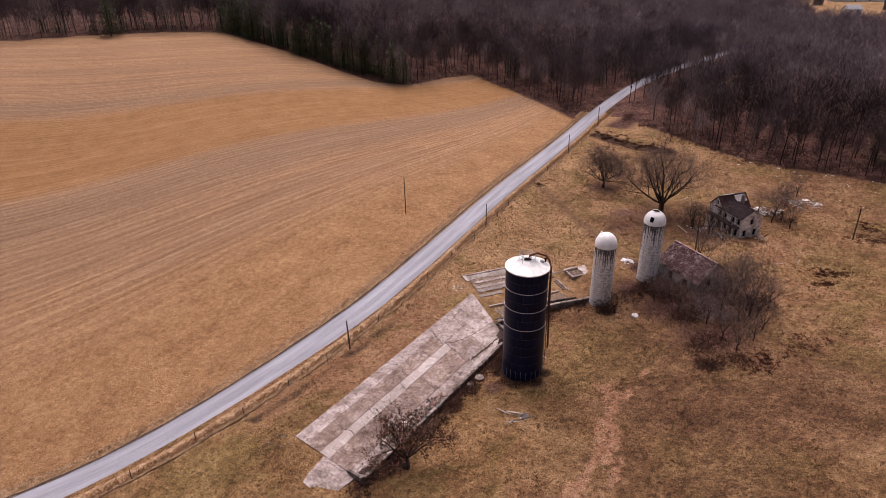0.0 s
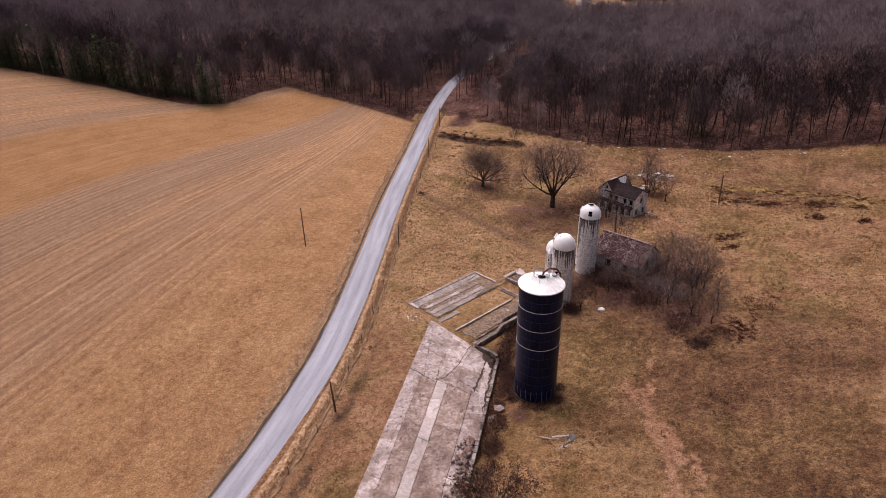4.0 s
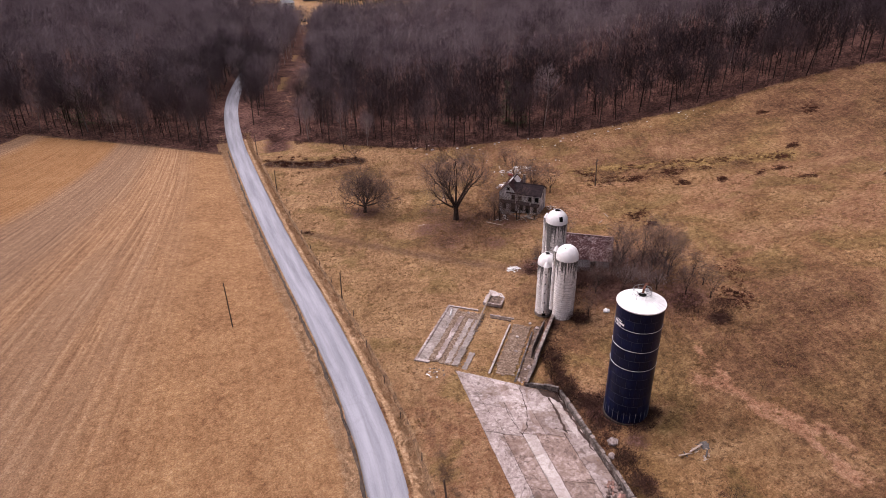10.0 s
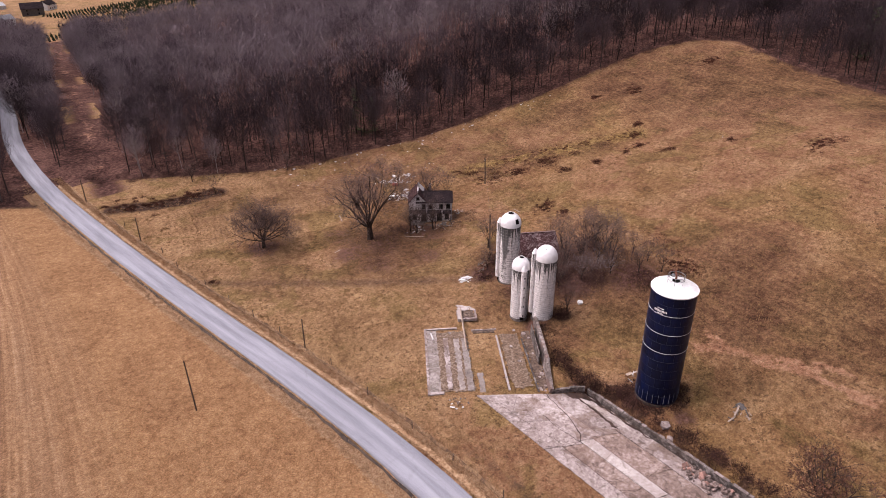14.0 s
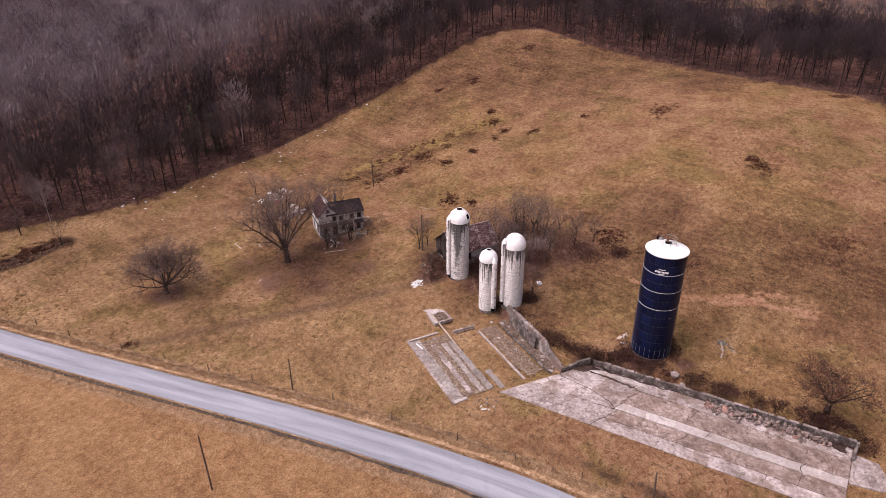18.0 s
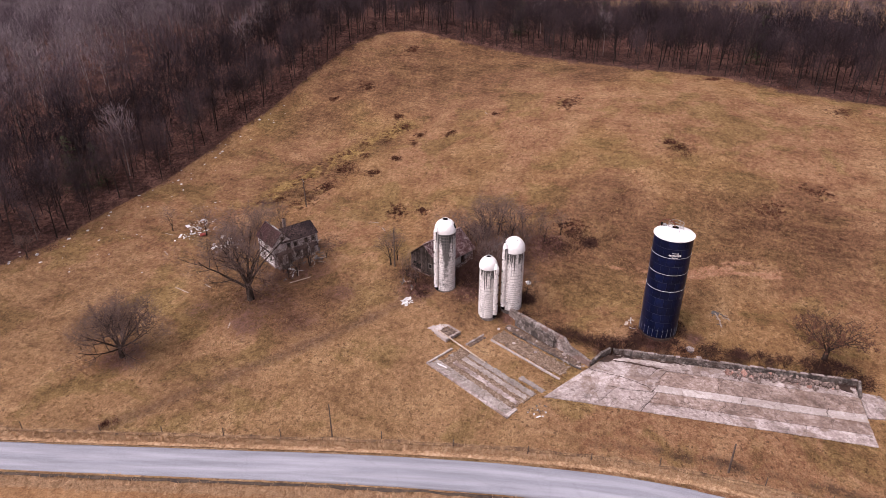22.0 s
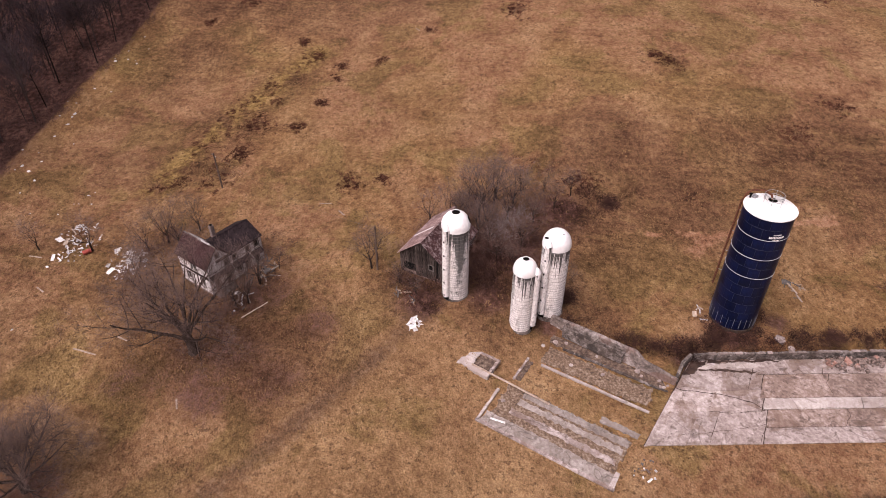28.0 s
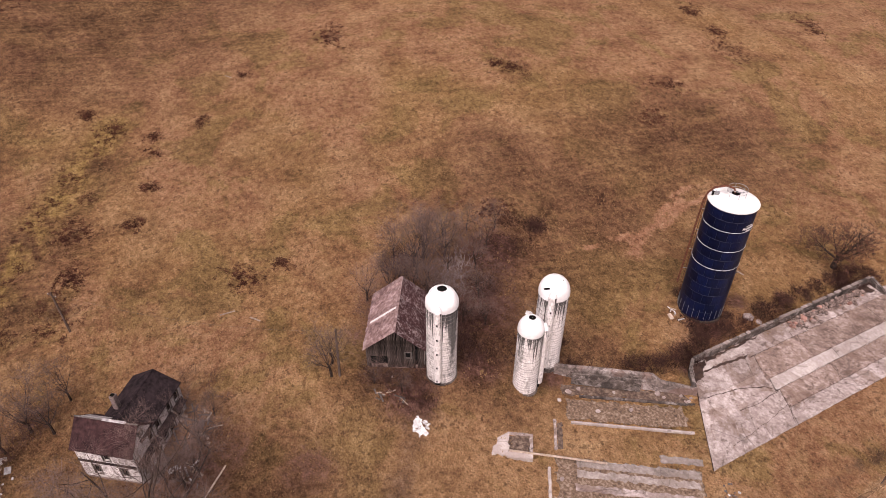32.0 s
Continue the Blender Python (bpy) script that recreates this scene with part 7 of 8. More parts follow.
thicket("pasture_brush", weed_spots, "low dark patches of dead weeds in the pasture", 64, M_BRUSHD, 900, 1.1, 0.9, 0.045)
thicket("house_thicket", [(-7.0, 133.2, 1.8, 1.2), (-9.6, 135.0, 2.0, 1.6), (-5.4, 130.4, 1.6, 0.6), (-1.5, 128.6, 1.6, 0.5), (-11.0, 137.4, 1.8, 1.6), (7.4, 145.4, 1.8, 2.4), (6.2, 148.4, 1.6, 2.0), (9.0, 145.4, 1.4, 1.4), (4.5, 149.5, 1.5, 1.6), (1.0, 151.0, 1.4, 1.0), (1.5, 127.6, 1.4, 0.8), (4.0, 129.5, 1.3, 0.9)],
        "tall bare brush and vines crowding the walls of the farmhouse", 67, M_BRUSH, 120, 0.5, 1.7, 0.02)
thicket("barn_skirt", [(-14.7, 97.0, 2.6, 0.9), (-13.0, 100.5, 2.2, 1.0), (-8.5, 111.3, 2.0, 0.9), (-11.5, 101.5, 2.4, 1.3), (-8.5, 99.0, 3.0, 1.6), (-15.6, 108.6, 1.4, 0.7), (-14.6, 110.2, 1.6, 0.7), (-2.0, 83.0, 2.2, 0.6), (-0.9, 86.0, 2.6, 0.8), (4.4, 100.1, 2.6, 1.6), (-22.0, 90.3, 1.4, 0.6), (-24.4, 88.4, 1.4, 0.6), (-12.4, 106.9, 1.9, 1.1), (-11.8, 110.4, 2.0, 1.1), (-9.4, 112.4, 1.6, 0.8), (-3.0, 99.0, 2.6, 1.2), (-5.0, 93.0, 2.6, 1.2)],
        "dark bramble tangle at the foot of the silos and barn", 68, M_BRAMBLE, 200, 0.6, 1.6, 0.019)
thicket("edge_brush", [(a + random.Random(k).uniform(-2, 2), b + random.Random(k + 900).uniform(-1, 2.5), 1.8, 0.9) for k, (a, b) in enumerate(curve(PASTURE_EDGE[:22], 3.6))], "low bare brush along the edge of the woods", 65, M_BRUSH, 170, 0.6, 1.3, 0.024)
under = []
for line_, sgn in ((curve(PASTURE_EDGE[:22], 3.0), -1), (curve(FIELD_EDGE[:13], 4.5), 1)):
    for k, ((a, b), (c, d)) in enumerate(zip(line_, line_[1:])):
        l = math.hypot(c - a, d - b)
        nx, ny = sgn * (d - b) / l, -sgn * (c - a) / l
        for o in (1.5, 5.0, 9.5, 15.0):
            q = o + rng_b.uniform(-1.5, 1.5)
            under.append((a + nx * q + rng_b.uniform(-1, 1), b + ny * q + rng_b.uniform(-1, 1), 2.2, rng_b.uniform(0.5, 1.5) if o > 2 else 0.6))
under = [p for p, ok in zip(under, in_open(under)) if ok]
thicket("undergrowth", under, "dense bare shrubs and saplings under the edge of the woods", 69, M_UNDER, 24, 0.35, 2.6, 0.03)
thicket("yard_weeds", [(*slab_at(0.0, s), 0.7, 0.28) for s in (0.05, 0.2, 0.34, 0.47, 0.55, 0.7)] + [(*slab_at(0.99, s), 0.9, 0.45) for s in (0.1, 0.3, 0.5, 0.62, 0.8)] + [(*barn_xy(u, w), 1.0, 0.25) for u, w in ((5, 14.6), (9, 14.8), (13, 13.2), (8, 9.2), (3, 12.2), (15, 9.2))],
        "dead weeds in the joints of the concrete", 66, M_TUFT, 260, 0.8, 1.0, 0.02)


def tufts(name, sites, label, seed, mat, hgt, w, per=5):
    """Tussocks of dry grass: short leaning blades."""
    rng = random.Random(seed)
    V, T = [], []
    sites = np.asarray(sites)
    zs = height(sites[:, 0], sites[:, 1])
    for (x, y), z in zip(sites, zs):
        for _ in range(per):
            a = rng.uniform(0, 6.28)
            bx, by = x + rng.gauss(0, 0.14), y + rng.gauss(0, 0.14)
            l = hgt * rng.uniform(0.6, 1.3)
            k = len(V)
            c, s = math.cos(a) * w, math.sin(a) * w
            V += [(bx - c, by - s, z - 0.05), (bx + c, by + s, z - 0.05), (bx + rng.gauss(0, 0.45) * l, by + rng.gauss(0, 0.45) * l, z + l)]
            T.append((k, k + 1, k + 2))
    return tagged(new(name, mesh_of(name, np.array(V), np.array(T), mat)), label, "grass", kind="stuff")


rng_g = np.random.default_rng(3)
sx_, sy_ = rng_g.uniform(-52, 100, 6000), rng_g.uniform(20, 205, 6000)
sd_, _ = seg_dist(sx_, sy_, ROAD)
lump_n = np.array([noise.noise(Vector((a * 0.06, b * 0.06, 9))) for a, b in zip(sx_, sy_)])
ok_ = inside(sx_, sy_, PASTURE_POLY) & (sd_ > 5) & (lump_n + rng_g.normal(0, 0.25, len(sx_)) > 0.12) & ~inside(sx_, sy_, [(-47, 46), (-32, 43), (-27, 80), (-20, 95), (-33, 108), (-45, 95)])
tx, ty = rng_g.uniform(-52, 60, 26000), rng_g.uniform(35, 205, 26000)
td, _ = seg_dist(tx, ty, ROAD)
ok = inside(tx, ty, PASTURE_POLY) & (td > 4) & ~inside(tx, ty, [(-47, 46), (-32, 43), (-27, 80), (-20, 95), (-33, 108), (-45, 95)])
tufts("pasture_tussocks", np.stack([tx[ok], ty[ok]], 1), "short dry tussocks scattered over the pasture", 71, M_TUFT, 0.22, 0.07, 4)
tufts("dead_weeds", np.stack([sx_[ok_], sy_[ok_]], 1), "small dark dead weed stalks scattered over the pasture", 73, M_DEADWEED, 0.15, 0.05, 5)
line = [p for p in ROAD if 25 < p[1] < 235]
vx, vy = [], []
for (a, b), (c, d) in zip(line, line[1:]):
    l = math.hypot(c - a, d - b)
    ux, uy = (c - a) / l, (d - b) / l
    for _ in range(110):
        t, o = rng_g.random() * l, rng_g.choice([1, 1, 1, -1]) * abs(rng_g.normal(3.9, 0.55))
        vx.append(a + ux * t + uy * o)
        vy.append(b + uy * t - ux * o)
tufts("verge_grass", np.stack([vx, vy], 1), "long pale dry grass along the road", 72, M_STRAW, 0.26, 0.06, 4)

# ---- the woods ----
def forest_variant(seed, tall, detail):
    """A tall woodland tree as plain arrays: wood triangles first, then twigs. The crown is a dome of sprays, each a fan of fine strands."""
    rng = random.Random(seed)
    V, T, tag = [], [], []

    def spike(a, b, r0, r1, n):
        d = (b - a).normalized()
        s = d.orthogonal().normalized()
        c = d.cross(s)
        k = len(V)
        for p, r in ((a, r0), (b, r1)):
            for i in range(n):
                q = 2 * math.pi * i / n + 0.4
                V.append(p + (s * math.cos(q) + c * math.sin(q)) * r)
        for i in range(n):
            T.append((k + i, k + (i + 1) % n, k + n + (i + 1) % n))
            T.append((k + i, k + n + (i + 1) % n, k + n + i))
            tag.extend((0, 0))

    lean = Vector((rng.gauss(0, 0.04), rng.gauss(0, 0.04), 1))
    r = tall * 0.0082
    m = lean * tall * 0.45 + Vector((rng.gauss(0, 0.25), rng.gauss(0, 0.25), 0))
    top = lean * tall * 0.86 + Vector((rng.gauss(0, 0.6), rng.gauss(0, 0.6), 0))
    spike(Vector((0, 0, -0.6)), m, r, r * 0.72, (3, 3, 5)[detail])
    spike(m, top, r * 0.72, r * 0.14, 3)
    mid, rh, rv = lean * tall * 0.66, tall * rng.uniform(0.21, 0.28), tall * rng.uniform(0.29, 0.34)
    n = (13, 20, 34)[detail]
    per = (30, 28, 32)[detail]
    w0 = (0.05, 0.04, 0.026)[detail]
    turn = rng.uniform(0, 6.28)
    for k in range(n):
        # sprays are spread evenly over the dome, from its skirt to its top
        u = -0.5 + 1.45 * (k + 0.5 + rng.uniform(-0.3, 0.3)) / n
        az = turn + k * 2.4 + rng.uniform(-0.3, 0.3)
        q = math.sqrt(max(0.0, 1 - min(1, u * u)))
        reach = rng.uniform(0.72, 1.05)
        out = Vector((math.cos(az) * q * rh, math.sin(az) * q * rh, u * rv)) * reach
        tip = mid + out
        h = min(0.84, max(0.3, tip.z / tall - rng.uniform(0.12, 0.3)))
        a = (m * (h / 0.45)) if h < 0.45 else m.lerp(top, min(1, (h - 0.45) / 0.41))
        fork = a.lerp(tip, rng.uniform(0.45, 0.6)) + Vector((0, 0, -0.3))
        if detail or k % 2 == 0:
            spike(a, fork, r * 0.36, r * 0.17, 3)
        if detail:
            spike(fork, a.lerp(tip, 0.9), r * 0.17, r * 0.05, 3)
        way = (tip - fork).normalized()
        size = (tip - fork).length
        for _ in range(per):
            o = fork + way * size * rng.uniform(-0.1, 0.75) + Vector((rng.gauss(0, 0.17), rng.gauss(0, 0.17), rng.gauss(0, 0.13))) * rh
            w = (way * 0.9 + Vector((rng.gauss(0, 0.42), rng.gauss(0, 0.42), rng.gauss(0.32, 0.32)))).normalized()
            ln = tall * rng.uniform(0.05, 0.125)
            sd = w.cross(Vector((rng.gauss(0, 1), rng.gauss(0, 1), rng.gauss(0, 1)))).normalized() * w0
            k2 = len(V)
            V.extend([o + sd, o - sd, o + w * ln])
            T.append((k2, k2 + 1, k2 + 2))
            tag.append(1)
    return np.array([tuple(v) for v in V]), np.array(T), np.array(tag)


def pine_variant(seed, tall, whorls=15):
    """A ragged conifer of drooping sprays."""
    rng = random.Random(seed)
    V, T = [], []
    for k in range(whorls):
        t = 0.06 + 0.92 * k / whorls
        rad = tall * 0.3 * (1 - t) ** 0.75 * rng.uniform(0.8, 1.2) + 0.2
        for i in range(8 if t < 0.6 else 5):
            az = rng.uniform(0, 6.283)
            l = rad * rng.uniform(0.55, 1.2)
            c, s = math.cos(az), math.sin(az)
            z = tall * t + rng.uniform(-0.4, 0.4)
            for q in range(9):
                f = 0.15 + 0.85 * rng.random()
                a2 = az + rng.gauss(0, 0.28)
                p = Vector((math.cos(a2) * l * f, math.sin(a2) * l * f, z - 0.22 * l * f * f + rng.gauss(0, 0.12)))
                d = Vector((c + rng.gauss(0, 0.6), s + rng.gauss(0, 0.6), rng.gauss(0.05, 0.35))).normalized() * rng.uniform(0.3, 0.7)
                w = Vector((-s, c, rng.gauss(0, 0.4))) * rng.uniform(0.08, 0.2)
                o = len(V)
                V.extend([tuple(p + w), tuple(p - w), tuple(p + d)])
                T.append((o, o + 1, o + 2))
    return np.array(V), np.array(T)


def scatter_sites(rng, x0, x1, y0, y1, step, test):
    gx_, gy_ = np.meshgrid(np.arange(x0, x1, step), np.arange(y0, y1, step))
    n = gx_.size
    px = gx_.ravel() + rng.uniform(-0.48, 0.48, n) * step
    py = gy_.ravel() + rng.uniform(-0.48, 0.48, n) * step
    k = test(px, py)
    return px[k], py[k]


def in_woods(px, py, road_gap=6.2, cut_gap=5.8):
    d, _ = seg_dist(px, py, ROAD)
    c, _ = seg_dist(px, py, CUT)
    pe, _ = seg_dist(px, py, PASTURE_EDGE)
    far = ((py > 508) & (px > 6) & (px < 190)) | ((pe > 78) & (px > 70) & (py < 90))
    return ~inside(px, py, FIELD_POLY) & ~inside(px, py, PASTURE_POLY) & (d > np.where(py > 272, 3.0, road_gap)) & ((c > cut_gap) | (py > 520)) & ~far & ~((np.abs(px + 50) < 25) & (py < 230) & (px > -58) & (px < -43))


def in_sight(px, py):
    return (px > -330) & (px < 330) & (py > -60) & (py < 640)


def merged(name, sites, variants, sizes, turns, zs, materials, tags=True):
    Vs, Ts, Gs, Ns, base = [], [], [], [], 0
    tones = np.random.default_rng(5).random(len(sites))
    # edge rows are toned darker and deeper crowns paler, haze put into the colour; a few pale-barked trees stand out
    # everywhere
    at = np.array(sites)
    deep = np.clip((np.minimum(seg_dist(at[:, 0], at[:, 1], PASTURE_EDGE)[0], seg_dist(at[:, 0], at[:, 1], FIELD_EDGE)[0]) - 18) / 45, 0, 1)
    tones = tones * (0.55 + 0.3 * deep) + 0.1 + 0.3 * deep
    # the east edge is toned down further, its dimmer light put into the colour
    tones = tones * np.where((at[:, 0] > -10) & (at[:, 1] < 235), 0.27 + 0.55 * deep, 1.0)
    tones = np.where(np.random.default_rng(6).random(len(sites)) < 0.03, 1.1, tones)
    for k, (vx, vy) in enumerate(sites):
        var = variants[k % len(variants)]
        v, t = var[0], var[1]
        c, s = math.cos(turns[k]), math.sin(turns[k])
        w = np.empty_like(v)
        w[:, 0] = (v[:, 0] * c - v[:, 1] * s) * sizes[k] + vx
        w[:, 1] = (v[:, 0] * s + v[:, 1] * c) * sizes[k] + vy
        w[:, 2] = v[:, 2] * sizes[k] + zs[k]
        Vs.append(w)
        Ts.append(t + base)
        if tags:
            Gs.append(var[2])
            Ns.append(np.full(len(v), tones[k], np.float32))
        base += len(v)
    me = mesh_of(name, np.concatenate(Vs), np.concatenate(Ts), materials[0])
    for m in materials[1:]:
        me.materials.append(m)
    if tags:
        me.polygons.foreach_set("material_index", np.concatenate(Gs).astype(np.int32))
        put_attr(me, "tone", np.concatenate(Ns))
    return new(name, me)


def wood_material(name, tones, island=True):
    m, nt, b = nodes_of(name, 0.95, 0, 0.1)
    geo = nt.nodes.new("ShaderNodeNewGeometry")
    v = coords(nt)
    n = noise_tex(nt, v, 0.03, 4, 0.6)
    n2 = noise_tex(nt, v, 0.16, 3, 0.6)
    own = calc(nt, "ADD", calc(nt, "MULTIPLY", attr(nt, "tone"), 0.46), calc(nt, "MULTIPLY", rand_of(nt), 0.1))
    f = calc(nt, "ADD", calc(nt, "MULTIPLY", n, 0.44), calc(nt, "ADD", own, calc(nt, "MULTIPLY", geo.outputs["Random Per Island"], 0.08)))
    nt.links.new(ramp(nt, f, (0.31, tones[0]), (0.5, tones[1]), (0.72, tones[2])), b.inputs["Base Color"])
    return m


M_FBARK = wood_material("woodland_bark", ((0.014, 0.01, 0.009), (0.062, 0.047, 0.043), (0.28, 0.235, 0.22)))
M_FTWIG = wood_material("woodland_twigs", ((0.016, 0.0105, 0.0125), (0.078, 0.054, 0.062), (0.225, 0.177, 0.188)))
nrng = np.random.default_rng(7)


def edge_distance(px, py):
    a, _ = seg_dist(px, py, FIELD_EDGE)
    b, _ = seg_dist(px, py, PASTURE_EDGE)
    c, _ = seg_dist(px, py, [p for p in ROAD if p[1] > 200])
    e, _ = seg_dist(px, py, CUT)
    return np.minimum(np.minimum(a, b), np.minimum(c, e))


_trunk = []


def trunk_mesh():
    if not _trunk:
        bm = tube(bmesh.new(), [(0, 0, -0.5), (0, 0, 6.5), (0, 0, 13.4)], [0.24, 0.16, 0.03], 6)
        me = bpy.data.meshes.new('trunk')
        bm.to_mesh(me)
        bm.free()
        me.materials.append(M_BARKD)
        _trunk.append(me)
    return _trunk[0]


# trees along the edge: each a thing of its own, sharing a few meshes
def packed(v, t):
    u, inv = np.unique(t.ravel(), return_inverse=True)
    return v[u], inv.reshape(t.shape)


hero = []
for k in range(10):
    v, t, g = forest_variant(300 + k, 18.5, 2)
    pair = []
    for nm, (va, ta), mt in (("trunk", packed(v, t[g == 0]), M_FBARK), ("crown", packed(v, t[g == 1]), M_FTWIG)):
        me = mesh_of(nm, va, ta, mt)
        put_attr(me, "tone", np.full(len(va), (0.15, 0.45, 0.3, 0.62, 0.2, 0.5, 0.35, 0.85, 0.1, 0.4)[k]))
        pair.append(me)
    hero.append(pair)
px, py = scatter_sites(nrng, -330, 330, -60, 640, 5.0, lambda a, b: in_woods(a, b) & in_sight(a, b) & (edge_distance(a, b) < 24))
qx, qy = scatter_sites(nrng, -330, 330, -60, 640, 6.0, lambda a, b: in_woods(a, b) & in_sight(a, b) & (edge_distance(a, b) >= 24) & (np.hypot(a + 30, b - 90) < 290))
fx, fy = scatter_sites(nrng, -330, 330, -60, 640, 7.8, lambda a, b: in_woods(a, b) & in_sight(a, b) & (edge_distance(a, b) >= 24) & (np.hypot(a + 30, b - 90) >= 290))
px, py = np.concatenate([px, qx, fx]), np.concatenate([py, qy, fy])
ed = edge_distance(px, py)
order = np.argsort(ed + nrng.uniform(0, 2.5, len(ed)) + np.where((py > 300) | (px < -150), 60, 0))
px, py, ed = px[order], py[order], ed[order]
N_EDGE = 290
ez = height(px, py)
for k in range(N_EDGE):
    t = thing("bare_tree", px[k], py[k], ez[k] - 0.1, float(nrng.uniform(0, 360)), "slim leafless grey woodland tree at the edge of the woods", "tree", "trees at the wood's edge")
    s = float(nrng.uniform(0.55, 1.08))
    t.scale = (s, s, s)
    # east of x = 5 only darker-toned meshes, for the same dimmer light
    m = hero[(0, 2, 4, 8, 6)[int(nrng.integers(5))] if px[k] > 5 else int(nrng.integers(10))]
    share("trunk", m[0], t)
    share("crown", m[1], t)
# trees that crowd the lane where it bends into the woods
lane = [p for p in ROAD if 268 < p[1] < 345]
lane_sites = [(-38.6, 262.0), (-39.8, 254.0), (-36.8, 268.0), (-41.6, 247.0)]
for (xa, ya), (xb, yb) in zip(lane, lane[1:]):
    n = math.hypot(xb - xa, yb - ya)
    for q in (float(nrng.uniform(3.4, 4.4)), -float(nrng.uniform(5.0, 6.4))):
        lane_sites.append((xa + (yb - ya) / n * q, ya - (xb - xa) / n * q))
for a, b in lane_sites:
    t = thing("bare_tree", a, b, gz(a, b) - 0.1, float(nrng.uniform(0, 360)), "leafless grey tree crowding the lane in the woods", "tree", "trees along the lane in the woods")
    s = float(nrng.uniform(0.72, 1.1))
    t.scale = (s, s, s)
    m = hero[int(nrng.integers(10))]
    share("trunk", m[0], t)
    share("crown", m[1], t)
px, py, ed, ez = px[N_EDGE:], py[N_EDGE:], ed[N_EDGE:], ez[N_EDGE:]
near_mask = (ed < 26) & (py < 420)
var_near = [forest_variant(400 + k, 18.5, 1) for k in range(14)]
var_far = [forest_variant(500 + k, 18.5, 0) for k in range(16)]
sz = nrng.uniform(0.7, 1.14, len(px)) * np.where(np.hypot(px + 30, py - 90) < 290, 1.0, 1.2) * np.where((py > 440) & (px > 10), 0.7, 1.0)
tn = nrng.uniform(0, 6.28, len(px))
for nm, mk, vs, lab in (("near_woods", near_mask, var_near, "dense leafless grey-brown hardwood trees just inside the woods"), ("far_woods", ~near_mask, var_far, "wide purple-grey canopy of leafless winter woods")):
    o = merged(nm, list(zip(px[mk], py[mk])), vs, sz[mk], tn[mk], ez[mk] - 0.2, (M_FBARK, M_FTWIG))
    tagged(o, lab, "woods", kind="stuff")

# ---- conifers: a dark fringe on the field's far edge, a few among the bare trees ----
pv = [pine_variant(700 + k, 14.0, 19) for k in range(5)]
pine_mesh = [mesh_of("crown", v, t, M_PINE) for v, t in pv]
pine_sites = [(-254.5, 194, 1.45), (-258, 198, 1.1), (-265, 201, 1.35), (-262, 206, 1.0), (-272, 199, 1.1)]
for k in range(80):
    t = k / 79
    pine_sites.append((-222 + 96 * t + float(nrng.normal(0, 2)), 221 - 9 * t + float(nrng.uniform(1, 9)) - 6 * math.sin(3.1 * t), float(nrng.uniform(0.55, 1.2))))
for a, b in ((-240, 219), (-247, 217), (-255, 212), (-282, 190), (-290, 188), (-95, 254), (-88, 256), (-100, 262), (-62, 262), (-30, 310), (28, 198), (31, 194), (-80, 420), (-120, 380), (-140, 440), (110, 300), (120, 340), (135, 90), (140, 60), (95, 20), (110, 15), (125, 35), (0, 480), (150, 45)):
    pine_sites.append((a, b, float(nrng.uniform(0.6, 1.15))))
for a, b, s in pine_sites:
    t = thing("pine", a, b, gz(a, b), float(nrng.uniform(0, 360)), "dark green conifer among bare trees", "tree", "conifers in the woods")
    t.scale = (s, s, s)
    share("crown", pine_mesh[int(nrng.integers(5))], t)
    share("trunk", trunk_mesh(), t)

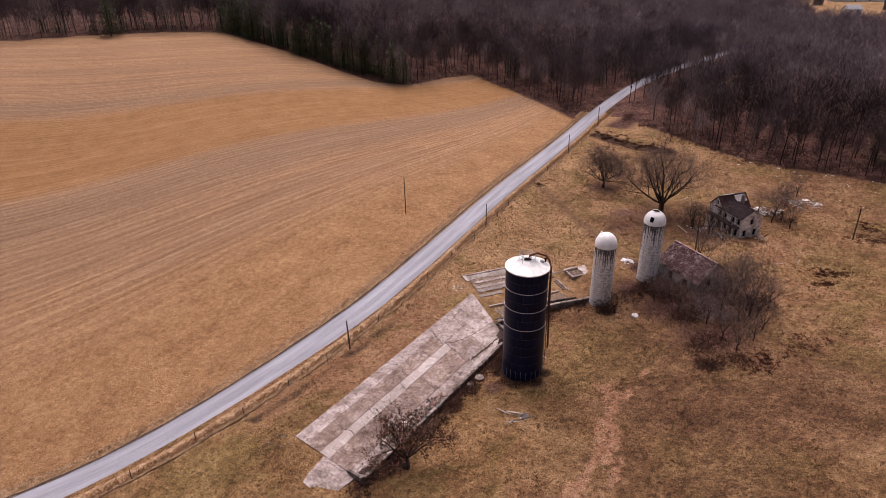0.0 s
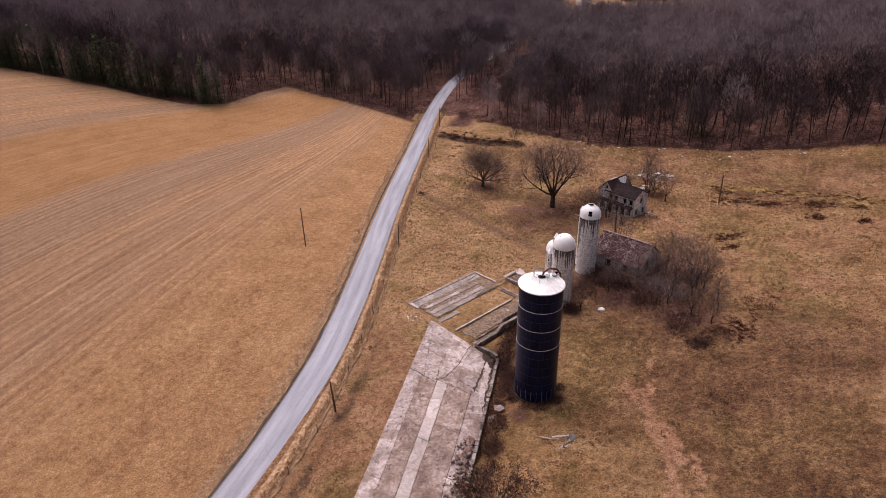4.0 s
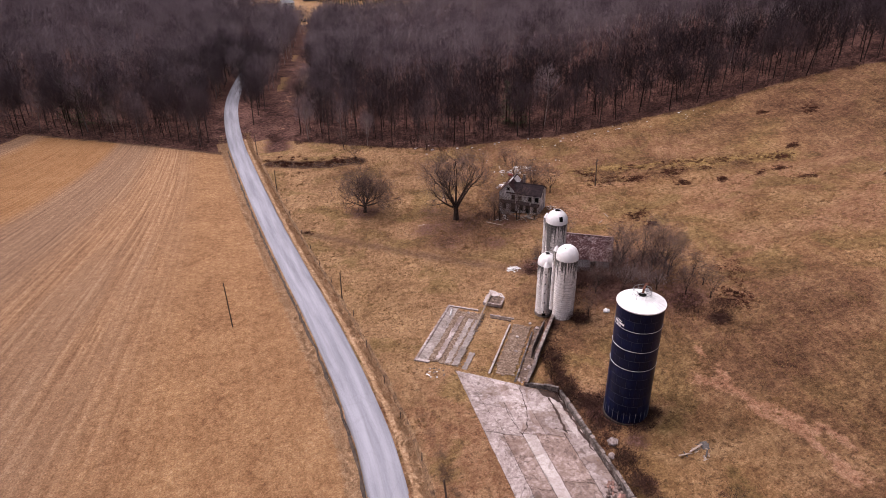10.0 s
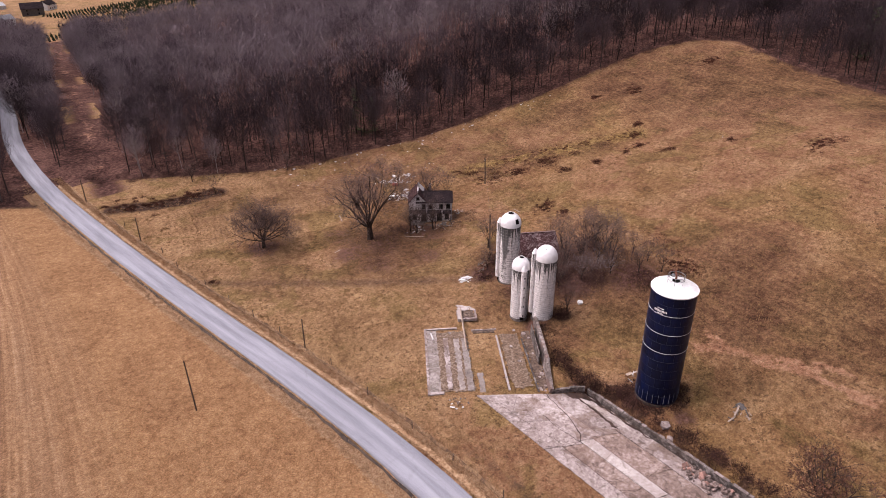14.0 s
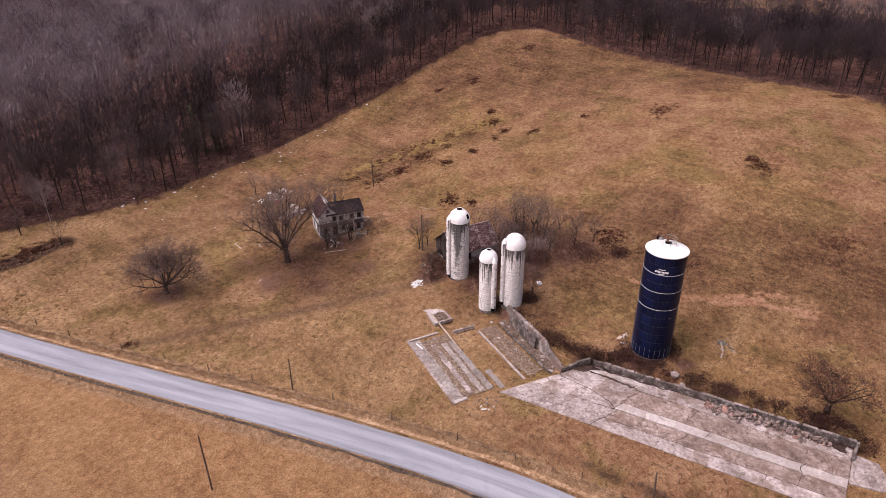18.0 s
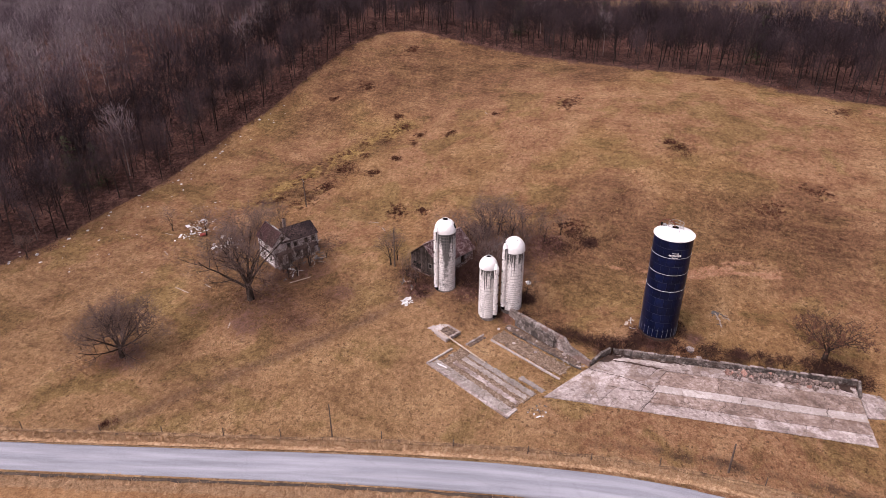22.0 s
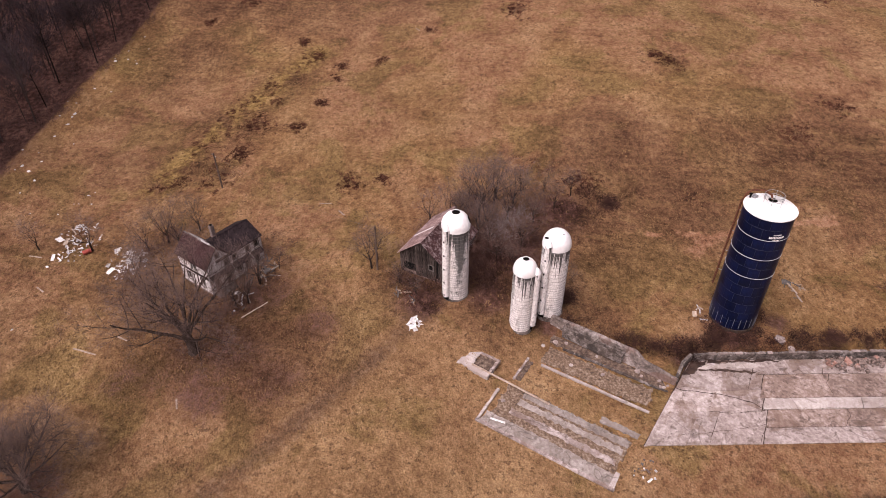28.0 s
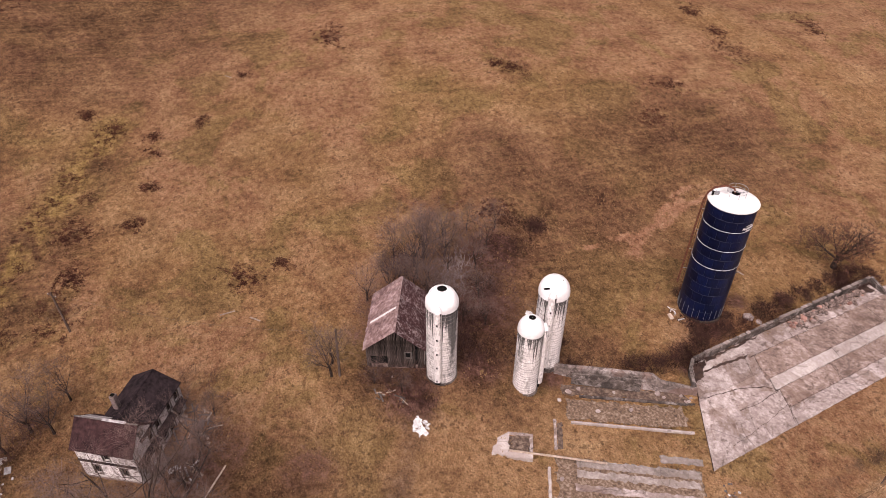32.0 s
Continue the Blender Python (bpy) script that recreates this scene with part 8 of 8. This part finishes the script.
# ---- the far valley: houses, a lane and a plantation of young conifers ----
def far_house(x, y, w, d, e, r, turn, wall, roof, label, name="house"):
    z = gz(x, y)
    h = thing(name, x, y, z, turn, label, "house" if name == "house" else "barn")
    part("wall", boxm(0, 0, e / 2, w, d, e), wall, h)
    for s in (-1, 1):
        bm = bmesh.new()
        quad(bm, (s * w / 2, -d / 2, e), (s * w / 2, d / 2, e), (s * w / 2, 0, r))
        part("gable", bm, wall, h)
    part("roof", gable_roof(bmesh.new(), -w / 2, w / 2, -d / 2, d / 2, e, r, "x", 0.4, 0.2, 0.4), roof, h)
    for k in (-1, 1):
        for zz in ((1.6,) if e < 4 else (1.6, 4.2)):
            for s in (-1, 1):
                part("window", boxm(k * w / 4, s * (d / 2 + 0.02), zz, 1.0, 0.06, 1.3), M_GLASSDARK, h)
    part("door", boxm(0, -(d / 2 + 0.03), 1.05, 1.0, 0.06, 2.1), M_WOODGREY, h)
    return h


far_house(44, 617, 11, 8, 5.2, 8, 25, M_WHITE, M_STEEL, "white farmhouse with pale metal roof in the valley")
far_house(78, 668, 16, 11, 5.5, 9.5, -15, M_WOODGREY, M_SHINGLE, "dark weathered barn in the valley", "barn")
far_house(52, 735, 46, 13, 3.5, 6, 5, M_WHITE, M_STEEL, "long white poultry house in the valley", "barn")
far_house(96, 690, 12, 9, 4.5, 7.5, 40, M_WHITE, M_SHINGLE, "white house with dark roof in the valley")
far_house(22, 690, 9, 7, 3.2, 5.5, 80, M_WOODGREY, M_SHINGLE, "grey outbuilding in the valley", "barn")


def plantation():
    rng = random.Random(77)
    V, T = [], []
    for row in range(26):
        for k in range(70):
            u, w = k * 2.6 + rng.uniform(-0.3, 0.3), row * 5.2 + rng.uniform(-0.2, 0.2)
            x, y = 40 + u * 0.97 - w * 0.2, 514 + u * 0.13 + w * 0.97
            if row > 4 and k < 16 or row > 12 and k < 26 or row in (9, 10, 17) or rng.random() < 0.14:
                continue
            z, hh, r = gz(x, y), rng.uniform(1.8, 3.2), rng.uniform(0.8, 1.3)
            b = len(V)
            for i in range(6):
                q = i * math.pi / 3 + rng.random()
                V.append((x + math.cos(q) * r * (1 if i % 2 else 0.7), y + math.sin(q) * r * (1 if i % 2 else 0.7), z + rng.uniform(0.0, 0.3)))
            V.append((x, y, z + hh))
            T += [(b + i, b + (i + 1) % 6, b + 6) for i in range(6)]
    tagged(new("conifer_plantation", mesh_of("conifer_plantation", np.array(V), np.array(T), M_PINEFAR)), "rows of small dark conifers planted in the far valley", "plantation", kind="stuff")


plantation()
